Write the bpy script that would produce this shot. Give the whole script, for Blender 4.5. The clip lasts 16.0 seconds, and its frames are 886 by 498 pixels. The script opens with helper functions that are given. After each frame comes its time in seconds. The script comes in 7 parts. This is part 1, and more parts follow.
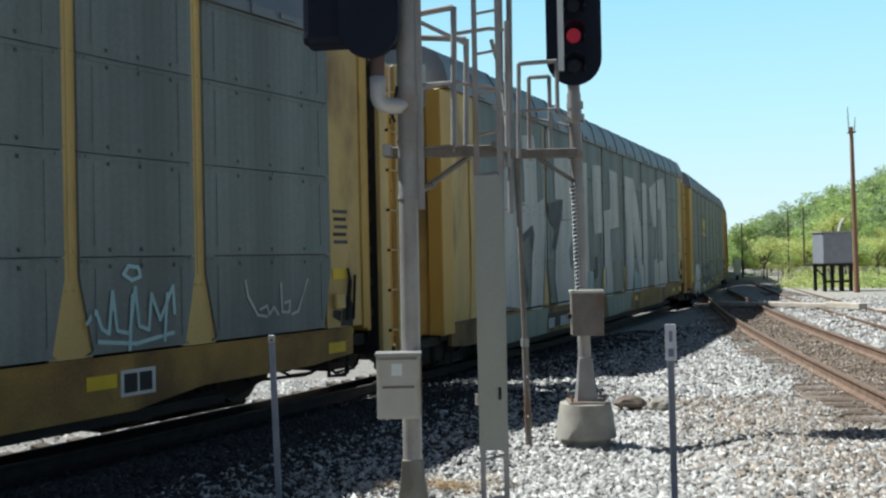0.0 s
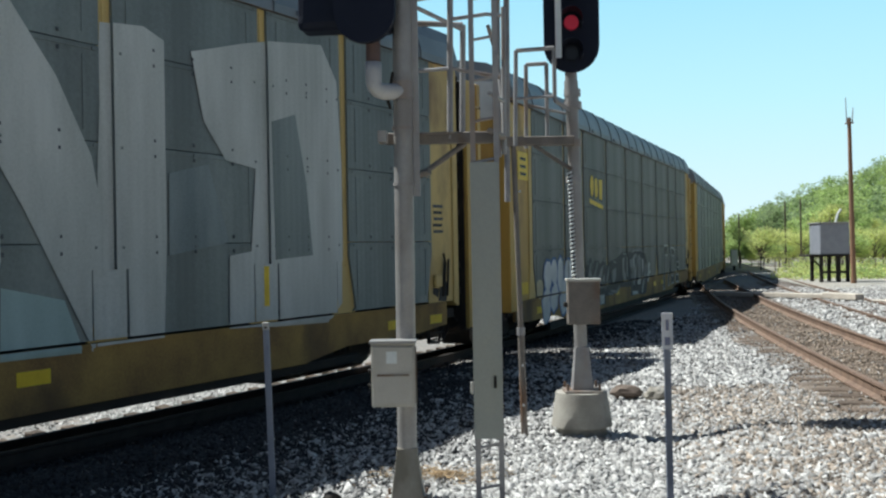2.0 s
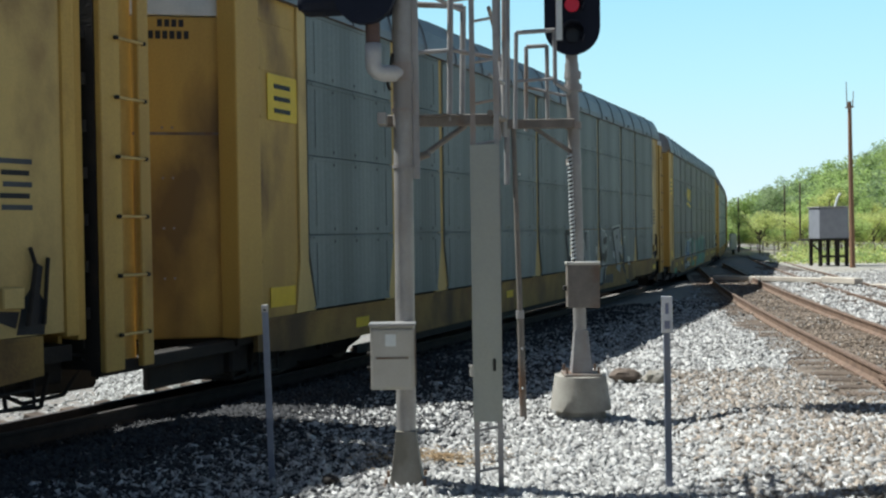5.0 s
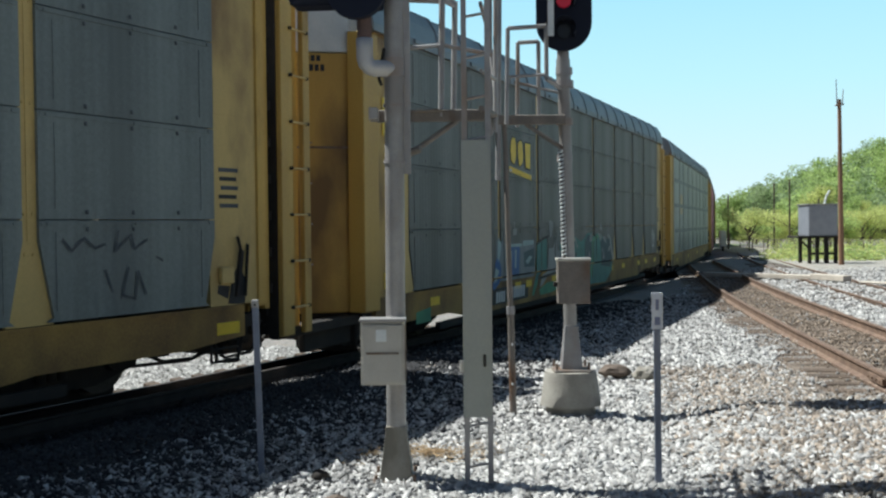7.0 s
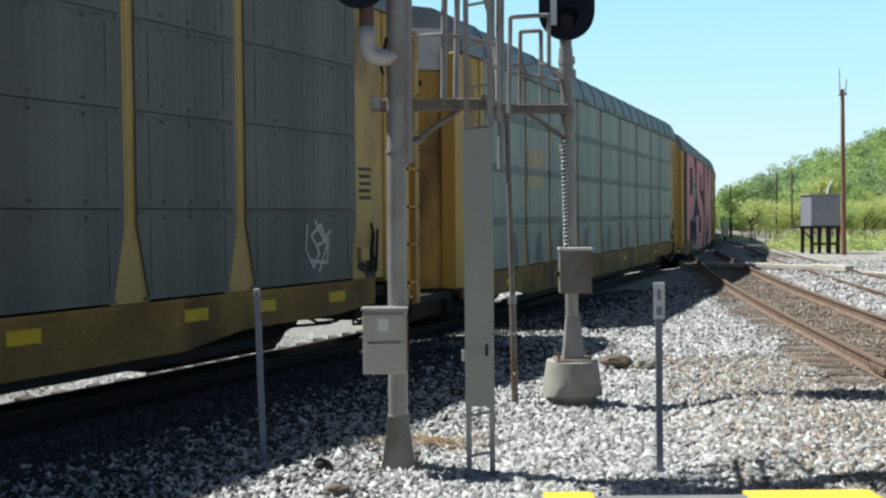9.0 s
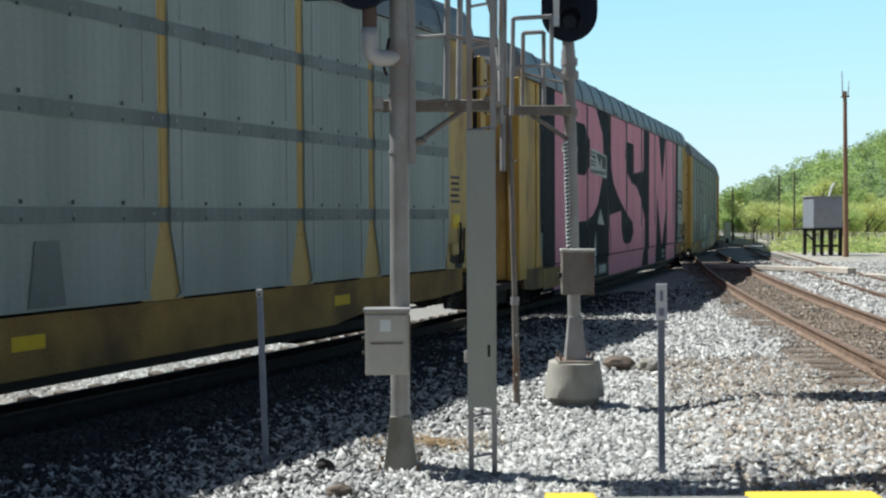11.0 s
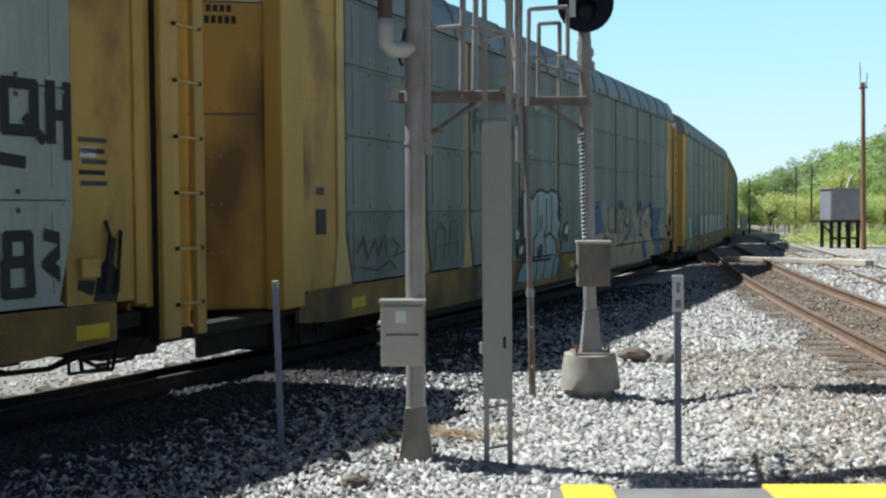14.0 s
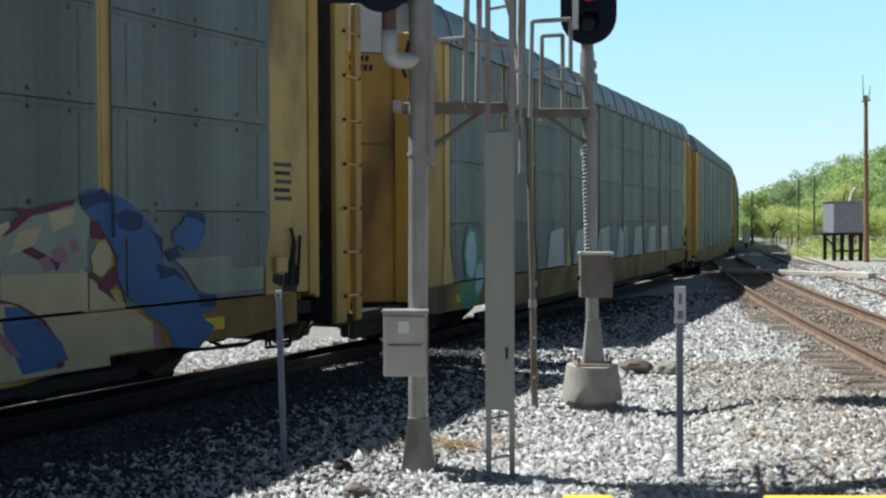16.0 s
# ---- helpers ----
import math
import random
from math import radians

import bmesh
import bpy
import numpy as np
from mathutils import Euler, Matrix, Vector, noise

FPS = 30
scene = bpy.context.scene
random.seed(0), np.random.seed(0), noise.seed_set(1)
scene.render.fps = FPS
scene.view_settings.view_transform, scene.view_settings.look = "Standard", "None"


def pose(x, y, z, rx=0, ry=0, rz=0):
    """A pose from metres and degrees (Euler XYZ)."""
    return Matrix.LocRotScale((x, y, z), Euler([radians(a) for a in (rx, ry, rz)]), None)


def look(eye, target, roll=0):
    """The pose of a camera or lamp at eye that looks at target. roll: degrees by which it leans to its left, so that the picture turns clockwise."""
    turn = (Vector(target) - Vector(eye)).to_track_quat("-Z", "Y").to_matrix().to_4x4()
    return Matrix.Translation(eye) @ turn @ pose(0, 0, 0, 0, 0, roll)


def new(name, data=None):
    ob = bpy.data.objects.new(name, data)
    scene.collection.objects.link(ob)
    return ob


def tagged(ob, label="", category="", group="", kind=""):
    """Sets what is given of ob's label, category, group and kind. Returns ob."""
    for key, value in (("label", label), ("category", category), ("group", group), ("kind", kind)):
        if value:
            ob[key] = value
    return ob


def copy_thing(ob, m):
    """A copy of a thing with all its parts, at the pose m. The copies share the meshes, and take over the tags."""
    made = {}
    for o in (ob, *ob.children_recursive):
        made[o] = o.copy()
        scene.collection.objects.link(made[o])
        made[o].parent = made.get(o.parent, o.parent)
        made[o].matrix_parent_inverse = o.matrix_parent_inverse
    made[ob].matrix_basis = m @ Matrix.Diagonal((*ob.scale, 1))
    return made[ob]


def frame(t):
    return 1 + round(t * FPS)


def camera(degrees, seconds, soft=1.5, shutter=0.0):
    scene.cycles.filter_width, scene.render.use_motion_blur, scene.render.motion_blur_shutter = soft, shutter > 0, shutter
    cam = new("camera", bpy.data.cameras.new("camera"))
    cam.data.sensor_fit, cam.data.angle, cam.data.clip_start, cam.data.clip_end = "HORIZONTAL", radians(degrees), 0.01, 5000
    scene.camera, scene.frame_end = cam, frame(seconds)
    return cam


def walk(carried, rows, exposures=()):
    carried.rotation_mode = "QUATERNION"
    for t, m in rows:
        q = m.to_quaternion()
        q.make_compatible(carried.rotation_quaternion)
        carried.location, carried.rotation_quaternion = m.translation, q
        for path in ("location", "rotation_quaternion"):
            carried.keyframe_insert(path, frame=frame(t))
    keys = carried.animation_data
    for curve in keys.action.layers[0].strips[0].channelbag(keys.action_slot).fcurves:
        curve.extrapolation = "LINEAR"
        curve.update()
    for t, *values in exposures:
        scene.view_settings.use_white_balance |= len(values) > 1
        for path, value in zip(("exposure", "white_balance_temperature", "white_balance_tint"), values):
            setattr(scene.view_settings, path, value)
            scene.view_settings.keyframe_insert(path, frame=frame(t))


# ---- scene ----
cam = camera(46.4, 16.0, 2.3)
PATH = [
    (0, (-0.005, -0.085, 1.972), (-0.029, 1.915, 1.988), -1.2),
    (0.5, (0.01, -0.047, 1.964), (-0.019, 1.953, 1.974), -1.2),
    (1, (0.005, -0.043, 1.968), (-0.03, 1.957, 1.974), -1.2),
    (1.5, (0.003, -0.031, 1.962), (-0.021, 1.969, 1.965), -1.0),
    (2, (0.007, -0.03, 1.954), (-0.012, 1.97, 1.95), -1.0),
    (2.5, (0.009, -0.025, 1.957), (-0.003, 1.975, 1.937), -1.0),
    (3, (0.011, -0.02, 1.943), (0.001, 1.98, 1.916), -1.1),
    (3.5, (0.01, -0.007, 1.95), (-0.004, 1.992, 1.916), -1.0),
    (4, (0.004, -0.013, 1.953), (-0.013, 1.986, 1.917), -0.9),
    (6.5, (0.001, 0.002, 1.946), (-0.009, 2.001, 1.906), -0.6),
    (7, (-0.001, -0.002, 1.949), (0.0, 1.998, 1.904), -0.6),
    (7.5, (0.002, -0.003, 1.949), (0.003, 1.997, 1.903), -0.5),
    (8, (0.004, 0.008, 1.943), (0.003, 2.008, 1.894), -0.6),
    (8.5, (0.004, -0.006, 1.942), (0.004, 1.993, 1.886), -0.6),
    (9, (-0.001, 0.001, 1.947), (-0.004, 1.999, 1.882), -0.5),
    (11.5, (-0.005, -0.005, 1.94), (-0.012, 1.994, 1.878), -0.4),
    (12, (0.0, -0.005, 1.931), (-0.007, 1.994, 1.863), -0.5),
    (12.5, (0.001, 0.031, 1.927), (-0.009, 2.029, 1.832), -0.5),
    (13, (-0.002, 0.025, 1.931), (-0.021, 2.023, 1.838), -0.4),
    (13.5, (-0.007, 0.009, 1.936), (-0.039, 2.006, 1.846), -0.3),
    (14, (-0.009, 0.01, 1.936), (-0.045, 2.009, 1.859), -0.4),
    (14.5, (-0.007, 0.0, 1.933), (-0.046, 1.999, 1.867), -0.5),
    (15, (-0.014, -0.001, 1.941), (-0.053, 1.997, 1.875), -0.4),
    (15.5, (-0.008, 0.013, 1.942), (-0.045, 2.012, 1.886), -0.5),
    (16, (-0.01, -0.019, 1.931), (-0.051, 1.98, 1.876), -0.2),
]
walk(cam, [(t, look(eye, target, roll)) for t, eye, target, roll in PATH], [(0.0, 0.0, 5950.0, 5.0), (16.0, 0.0, 5950.0, 5.0)])

# ---- light and sky ----
SUN_EL, SUN_DIR = 56.0, Vector((0.93, -0.367, 0.0)).normalized()      # elevation; way in which shadows fall
world = bpy.data.worlds.new("sky")
scene.world = world
world.use_nodes = True
_n, _l = world.node_tree.nodes, world.node_tree.links
_sky = _n.new("ShaderNodeTexSky")
_sky.sky_type, _sky.sun_disc = "NISHITA", False
_sky.sun_elevation = radians(SUN_EL)
_sky.sun_rotation = math.atan2(-SUN_DIR.x, -SUN_DIR.y)
_sky.air_density, _sky.dust_density, _sky.ozone_density = 1.0, 1.6, 1.6
_n["Background"].inputs["Strength"].default_value = 0.053
_l.new(_sky.outputs[0], _n["Background"].inputs["Color"])
sun = new("sun", bpy.data.lights.new("sun", "SUN"))
sun.data.energy, sun.data.angle, sun.data.color = 7.0, radians(0.6), (1.0, 0.95, 0.88)
_s = Vector((-SUN_DIR.x, -SUN_DIR.y, math.tan(radians(SUN_EL)))) * 30
sun.matrix_world = look(_s, (0, 0, 0))

# the pale sky that closes the view, far beyond the hill
def sky_backdrop():
    m = bpy.data.materials.new("pale_sky")
    m.use_nodes = True
    n, l = m.node_tree.nodes, m.node_tree.links
    n.remove(n["Principled BSDF"])
    em, tc, sep, mr, ramp = (n.new(k) for k in ("ShaderNodeEmission", "ShaderNodeTexCoord", "ShaderNodeSeparateXYZ", "ShaderNodeMapRange", "ShaderNodeValToRGB"))
    l.new(tc.outputs["Object"], sep.inputs[0])
    l.new(sep.outputs["Z"], mr.inputs["Value"])
    mr.inputs["From Min"].default_value, mr.inputs["From Max"].default_value = 0, 420
    l.new(mr.outputs[0], ramp.inputs["Fac"])
    ramp.color_ramp.elements[0].color = (0.86, 0.97, 0.97, 1)
    ramp.color_ramp.elements[1].color = (0.36, 0.74, 0.95, 1)
    mid = ramp.color_ramp.elements.new(0.45)
    mid.color = (0.60, 0.91, 0.98, 1)
    l.new(ramp.outputs["Color"], em.inputs["Color"])
    l.new(em.outputs[0], n["Material Output"].inputs["Surface"])
    verts, faces = [], []
    for i in range(25):
        a = radians(-15 + 75 * i / 24)
        for z in (-30, 700):
            verts.append((1400 * math.sin(a), 1400 * math.cos(a), z))
    for i in range(24):
        faces.append((2 * i, 2 * i + 1, 2 * i + 3, 2 * i + 2))
    me = bpy.data.meshes.new("backdrop")
    me.from_pydata(verts, [], faces)
    me.materials.append(m)
    tagged(new("backdrop", me), "pale cyan clear sky", "sky", kind="structure")


sky_backdrop()

# ---- materials ----


def mat(name, c1, c2=None, rough=0.8, metal=0.0, scale=3.0, fine=40.0, bump=0.15, rand=0.0, streak=0.0, ribs=0.0, stain=None, island=0.0, spec=None):
    """A node material: two colours mixed by noise at two scales, with optional vertical streaks, ribs, stains and random tone."""
    m = bpy.data.materials.new(name)
    m.use_nodes = True
    n, l = m.node_tree.nodes, m.node_tree.links
    b = n["Principled BSDF"]
    b.inputs["Roughness"].default_value, b.inputs["Metallic"].default_value = rough, metal
    if spec is not None:
        b.inputs["Specular IOR Level"].default_value = spec
    c2 = c2 or tuple(v * 0.7 for v in c1)
    tc = n.new("ShaderNodeTexCoord")
    big, small = n.new("ShaderNodeTexNoise"), n.new("ShaderNodeTexNoise")
    big.inputs["Scale"].default_value, small.inputs["Scale"].default_value = scale, fine
    big.inputs["Detail"].default_value = small.inputs["Detail"].default_value = 5
    if streak:
        mp = n.new("ShaderNodeMapping")
        mp.inputs["Scale"].default_value = (1, 1, 1 / streak)
        l.new(tc.outputs["Object"], mp.inputs["Vector"])
        l.new(mp.outputs[0], big.inputs["Vector"])
    else:
        l.new(tc.outputs["Object"], big.inputs["Vector"])
    l.new(tc.outputs["Object"], small.inputs["Vector"])
    add = n.new("ShaderNodeMath")
    add.operation = "MULTIPLY_ADD"
    add.inputs[1].default_value = 0.35
    l.new(small.outputs["Fac"], add.inputs[0])
    l.new(big.outputs["Fac"], add.inputs[2])
    ramp = n.new("ShaderNodeValToRGB")
    ramp.color_ramp.elements[0].position, ramp.color_ramp.elements[1].position = 0.5, 0.85
    ramp.color_ramp.elements[0].color, ramp.color_ramp.elements[1].color = (*c1, 1), (*c2, 1)
    l.new(add.outputs[0], ramp.inputs["Fac"])
    col = ramp.outputs["Color"]
    if stain:
        st = n.new("ShaderNodeTexNoise")
        st.inputs["Scale"].default_value, st.inputs["Detail"].default_value = scale * 0.6, 6
        mp2 = n.new("ShaderNodeMapping")
        mp2.inputs["Location"].default_value = (7, 3, 5)
        mp2.inputs["Scale"].default_value = (1, 1, 0.5)
        l.new(tc.outputs["Object"], mp2.inputs["Vector"])
        l.new(mp2.outputs[0], st.inputs["Vector"])
        r2 = n.new("ShaderNodeValToRGB")
        r2.color_ramp.elements[0].position, r2.color_ramp.elements[1].position = 0.52, 0.68
        l.new(st.outputs["Fac"], r2.inputs["Fac"])
        mx = n.new("ShaderNodeMixRGB")
        mx.inputs["Color2"].default_value = (*stain, 1)
        l.new(r2.outputs["Color"], mx.inputs["Fac"])
        l.new(col, mx.inputs["Color1"])
        col = mx.outputs["Color"]
    if rand or island:
        hs = n.new("ShaderNodeHueSaturation")
        mr = n.new("ShaderNodeMapRange")
        mr.inputs["To Min"].default_value, mr.inputs["To Max"].default_value = 1 - (rand or island), 1 + (rand or island)
        if rand:
            src = n.new("ShaderNodeObjectInfo").outputs["Random"]
        else:
            src = n.new("ShaderNodeNewGeometry").outputs["Random Per Island"]
        l.new(src, mr.inputs["Value"])
        l.new(mr.outputs[0], hs.inputs["Value"])
        l.new(col, hs.inputs["Color"])
        col = hs.outputs["Color"]
    l.new(col, b.inputs["Base Color"])
    bp = n.new("ShaderNodeBump")
    bp.inputs["Strength"].default_value, bp.inputs["Distance"].default_value = bump, 0.02
    height = small.outputs["Fac"]
    if ribs:
        wv = n.new("ShaderNodeTexWave")
        wv.bands_direction = "X"
        wv.inputs["Scale"].default_value = ribs
        wv.inputs["Distortion"].default_value = 0.0
        l.new(tc.outputs["Object"], wv.inputs["Vector"])
        ma = n.new("ShaderNodeMath")
        ma.operation = "MULTIPLY_ADD"
        ma.inputs[1].default_value = 0.5
        l.new(height, ma.inputs[0])
        l.new(wv.outputs["Fac"], ma.inputs[2])
        height = ma.outputs[0]
    l.new(height, bp.inputs["Height"])
    l.new(bp.outputs[0], b.inputs["Normal"])
    return m


def leaf(name, c1, c2):
    """A thin leaf: half of the light goes through it."""
    m = mat(name, c1, c2, 0.6, 0.0, 0.5, 9, 0.0, island=0.3)
    n, l = m.node_tree.nodes, m.node_tree.links
    pr = n["Principled BSDF"]
    col = pr.inputs["Base Color"].links[0].from_socket
    tr, mx = n.new("ShaderNodeBsdfTranslucent"), n.new("ShaderNodeMixShader")
    mx.inputs[0].default_value = 0.55
    l.new(col, tr.inputs["Color"])
    l.new(pr.outputs[0], mx.inputs[1])
    l.new(tr.outputs[0], mx.inputs[2])
    l.new(mx.outputs[0], n["Material Output"].inputs["Surface"])
    return m


def glow(name, c, strength):
    m = bpy.data.materials.new(name)
    m.use_nodes = True
    b = m.node_tree.nodes["Principled BSDF"]
    b.inputs["Base Color"].default_value = (*c, 1)
    b.inputs["Emission Color"].default_value = (*c, 1)
    b.inputs["Emission Strength"].default_value = strength
    b.inputs["Roughness"].default_value = 0.2
    return m


GREY = mat("grey_panel", (0.255, 0.295, 0.290), (0.165, 0.190, 0.188), 0.62, 0.25, 1.3, 30, 0.12, rand=0.10, streak=6, ribs=2.4)
DGREY = mat("dark_grey_panel", (0.218, 0.230, 0.220), (0.138, 0.147, 0.140), 0.62, 0.2, 1.3, 30, 0.12, rand=0.10, streak=6, ribs=2.4)
PALE = mat("pale_grey_panel", (0.42, 0.475, 0.45), (0.31, 0.36, 0.335), 0.6, 0.2, 1.3, 30, 0.12, rand=0.08, streak=6, ribs=2.4)
DARKP = mat("dark_painted_panel", (0.014, 0.018, 0.026), (0.024, 0.028, 0.038), 0.75, 0.0, 1.3, 30, 0.12, rand=0.1, streak=6, ribs=2.4, spec=0.12)
YELL = mat("weathered_yellow_paint", (0.64, 0.43, 0.105), (0.48, 0.31, 0.08), 0.6, 0.0, 1.6, 35, 0.15, rand=0.06, streak=5, stain=(0.20, 0.11, 0.035))
YELB = mat("faded_yellow_paint", (0.68, 0.51, 0.185), (0.53, 0.39, 0.15), 0.6, 0.0, 1.6, 35, 0.15, rand=0.06, streak=5, stain=(0.27, 0.17, 0.07))
ORNG = mat("orange_yellow_paint", (0.64, 0.42, 0.09), (0.50, 0.31, 0.07), 0.55, 0.0, 1.2, 35, 0.12, rand=0.06, streak=5)
DOORM = mat("brown_yellow_door_paint", (0.62, 0.40, 0.09), (0.47, 0.29, 0.065), 0.6, 0.0, 1.2, 35, 0.12, rand=0.06, streak=5, stain=(0.20, 0.12, 0.04))
SILL = mat("rusty_yellow_sill", (0.45, 0.295, 0.080), (0.22, 0.13, 0.048), 0.75, 0.0, 1.1, 30, 0.2, rand=0.08, stain=(0.10, 0.065, 0.035))
BRTY = mat("bright_yellow_mark", (0.85, 0.62, 0.02), (0.75, 0.52, 0.02), 0.5, 0.0, 4, 30, 0.05)
ROOF = mat("galvanised_roof", (0.250, 0.275, 0.300), (0.185, 0.208, 0.232), 0.55, 0.3, 1.0, 30, 0.15)
DARK = mat("dark_underframe", (0.022, 0.02, 0.018), (0.04, 0.033, 0.026), 0.85, 0.1, 3, 30, 0.3)
STEEL = mat("worn_wheel_steel", (0.10, 0.09, 0.08), (0.05, 0.045, 0.04), 0.5, 0.6, 5, 40, 0.2)
PINK = mat("pink_spray_paint", (0.86, 0.335, 0.44), (0.73, 0.28, 0.37), 0.65, 0.0, 1.4, 30, 0.12, streak=6, ribs=2.4)
WHITE = mat("white_spray_paint", (0.62, 0.65, 0.625), (0.44, 0.475, 0.45), 0.65, 0.0, 2.0, 30, 0.12, streak=5, ribs=2.4)
CHALK = mat("chalky_white_paint", (0.775, 0.800, 0.787), (0.625, 0.663, 0.663), 0.65, 0.0, 2.0, 30, 0.2)
BLACK = mat("black_spray_paint", (0.014, 0.015, 0.018), (0.025, 0.026, 0.03), 0.6, 0.0, 2.0, 30, 0.2)
TEAL = mat("teal_spray_paint", (0.10, 0.29, 0.25), (0.07, 0.205, 0.185), 0.65, 0.0, 2.0, 30, 0.2)
GREEN = mat("green_spray_paint", (0.126, 0.378, 0.196), (0.084, 0.266, 0.154), 0.65, 0.0, 2.0, 30, 0.2)
CYAN = mat("pale_cyan_paint", (0.476, 0.700, 0.728), (0.378, 0.588, 0.616), 0.65, 0.0, 2.0, 30, 0.2)
BLUE = mat("blue_spray_paint", (0.068, 0.17, 0.40), (0.053, 0.135, 0.32), 0.65, 0.0, 2.0, 30, 0.2)
CREAM = mat("cream_spray_paint", (0.60, 0.54, 0.33), (0.48, 0.42, 0.27), 0.65, 0.0, 2.0, 30, 0.2)
SMOKE = mat("blue_black_spray_paint", (0.045, 0.052, 0.062), (0.028, 0.032, 0.040), 0.65, 0.0, 2.0, 30, 0.2, streak=5)
ASHY = mat("ash_grey_spray_paint", (0.27, 0.285, 0.28), (0.15, 0.16, 0.165), 0.65, 0.0, 2.4, 30, 0.2, streak=3)
ASHP = mat("pale_ash_spray_paint", (0.36, 0.39, 0.375), (0.25, 0.275, 0.27), 0.65, 0.0, 2.4, 30, 0.2, streak=4)
MIST = mat("blue_grey_mist_paint", (0.26, 0.31, 0.32), (0.16, 0.20, 0.21), 0.65, 0.0, 2.4, 30, 0.2, streak=4)
CYANG = mat("greyed_cyan_paint", (0.42, 0.56, 0.56), (0.33, 0.45, 0.45), 0.65, 0.0, 2.2, 30, 0.2, streak=4)
NAVYP = mat("navy_spray_paint", (0.03, 0.055, 0.17), (0.022, 0.042, 0.13), 0.65, 0.0, 2.0, 30, 0.2)
SLATE = mat("slate_spray_paint", (0.055, 0.115, 0.135), (0.035, 0.075, 0.095), 0.65, 0.0, 2.0, 30, 0.2, streak=5)
SAGE = mat("sage_grey_paint", (0.36, 0.40, 0.33), (0.26, 0.30, 0.26), 0.65, 0.0, 2.0, 30, 0.2, streak=5)
WINE = mat("wine_spray_paint", (0.17, 0.04, 0.085), (0.13, 0.03, 0.07), 0.65, 0.0, 2.0, 30, 0.2)
MAUVE = mat("mauve_spray_paint", (0.42, 0.22, 0.30), (0.33, 0.18, 0.25), 0.65, 0.0, 2.0, 30, 0.2)
SOOT = mat("grey_scrawl_paint", (0.07, 0.08, 0.09), (0.10, 0.11, 0.12), 0.7, 0.0, 3.0, 30, 0.2)
GALV = mat("weathered_galvanised_steel", (0.40, 0.39, 0.38), (0.30, 0.29, 0.29), 0.55, 0.35, 4, 50, 0.1, stain=(0.30, 0.24, 0.20))
ALUM = mat("silver_painted_pipe", (0.40, 0.39, 0.375), (0.31, 0.30, 0.29), 0.45, 0.35, 4, 50, 0.08, stain=(0.29, 0.26, 0.235))
BOXM = mat("beige_grey_painted_metal", (0.52, 0.50, 0.45), (0.44, 0.42, 0.37), 0.55, 0.1, 5, 50, 0.06)
DIRTY = mat("dirty_metal", (0.26, 0.23, 0.20), (0.18, 0.16, 0.14), 0.7, 0.3, 5, 50, 0.15, stain=(0.17, 0.10, 0.06))
GUARD = mat("dull_aluminium_guard", (0.36, 0.38, 0.35), (0.30, 0.32, 0.30), 0.5, 0.4, 2, 40, 0.06, streak=4)
NAVY = mat("black_signal_enamel", (0.008, 0.012, 0.026), (0.012, 0.016, 0.032), 0.6, 0.0, 4, 40, 0.03, spec=0.25)
LENS = mat("dark_lens_glass", (0.012, 0.012, 0.016), (0.02, 0.02, 0.024), 0.25, 0.0, 4, 40, 0.0)
REDL = glow("lit_red_lens", (0.62, 0.03, 0.06), 0.14)
CONC = mat("weathered_concrete", (0.40, 0.38, 0.33), (0.30, 0.28, 0.24), 0.9, 0.0, 5, 60, 0.3, stain=(0.22, 0.20, 0.16))
SIGN = mat("white_sign_face", (0.66, 0.68, 0.74), (0.55, 0.57, 0.63), 0.4, 0.0, 8, 50, 0.02)
SIGNB = mat("blue_grey_print", (0.16, 0.18, 0.30), (0.2, 0.22, 0.33), 0.5, 0.0, 8, 50, 0.02)
STONE = mat("ballast_stone", (0.51, 0.50, 0.475), (0.31, 0.305, 0.29), 0.92, 0.0, 20, 90, 0.4, island=0.55)
STONET = mat("tan_ballast_stone", (0.34, 0.29, 0.235), (0.20, 0.168, 0.135), 0.92, 0.0, 20, 90, 0.4, island=0.55)
STONEB = mat("brown_ballast_stone", (0.31, 0.25, 0.19), (0.18, 0.142, 0.108), 0.92, 0.0, 14, 90, 0.4, island=0.5)
GROUND = mat("gravel_ground", (0.30, 0.285, 0.26), (0.15, 0.14, 0.13), 0.95, 0.0, 9, 32, 1.0, stain=(0.24, 0.20, 0.16))
TIE = mat("weathered_timber_tie", (0.13, 0.095, 0.068), (0.075, 0.055, 0.04), 0.9, 0.0, 6, 50, 0.5, rand=0.25)
BEDM = mat("brown_track_bed", (0.215, 0.172, 0.130), (0.13, 0.102, 0.078), 0.95, 0.0, 3, 60, 0.6)
RUST = mat("rusty_rail_side", (0.235, 0.160, 0.112), (0.145, 0.098, 0.072), 0.85, 0.2, 6, 50, 0.3)
# rails under the train: shade put into a darker base colour
RAILT = mat("dull_rail_head", (0.060, 0.048, 0.042), (0.035, 0.030, 0.027), 0.7, 0.2, 6, 50, 0.1)
ASPH = mat("asphalt", (0.23, 0.225, 0.22), (0.17, 0.165, 0.16), 0.9, 0.0, 3, 90, 0.4)
YCURB = mat("yellow_kerb_paint", (0.84, 0.58, 0.035), (0.76, 0.52, 0.05), 0.6, 0.0, 5, 60, 0.15)
PLANK = mat("pale_crossing_timber", (0.62, 0.56, 0.47), (0.48, 0.43, 0.36), 0.85, 0.0, 3, 40, 0.3)
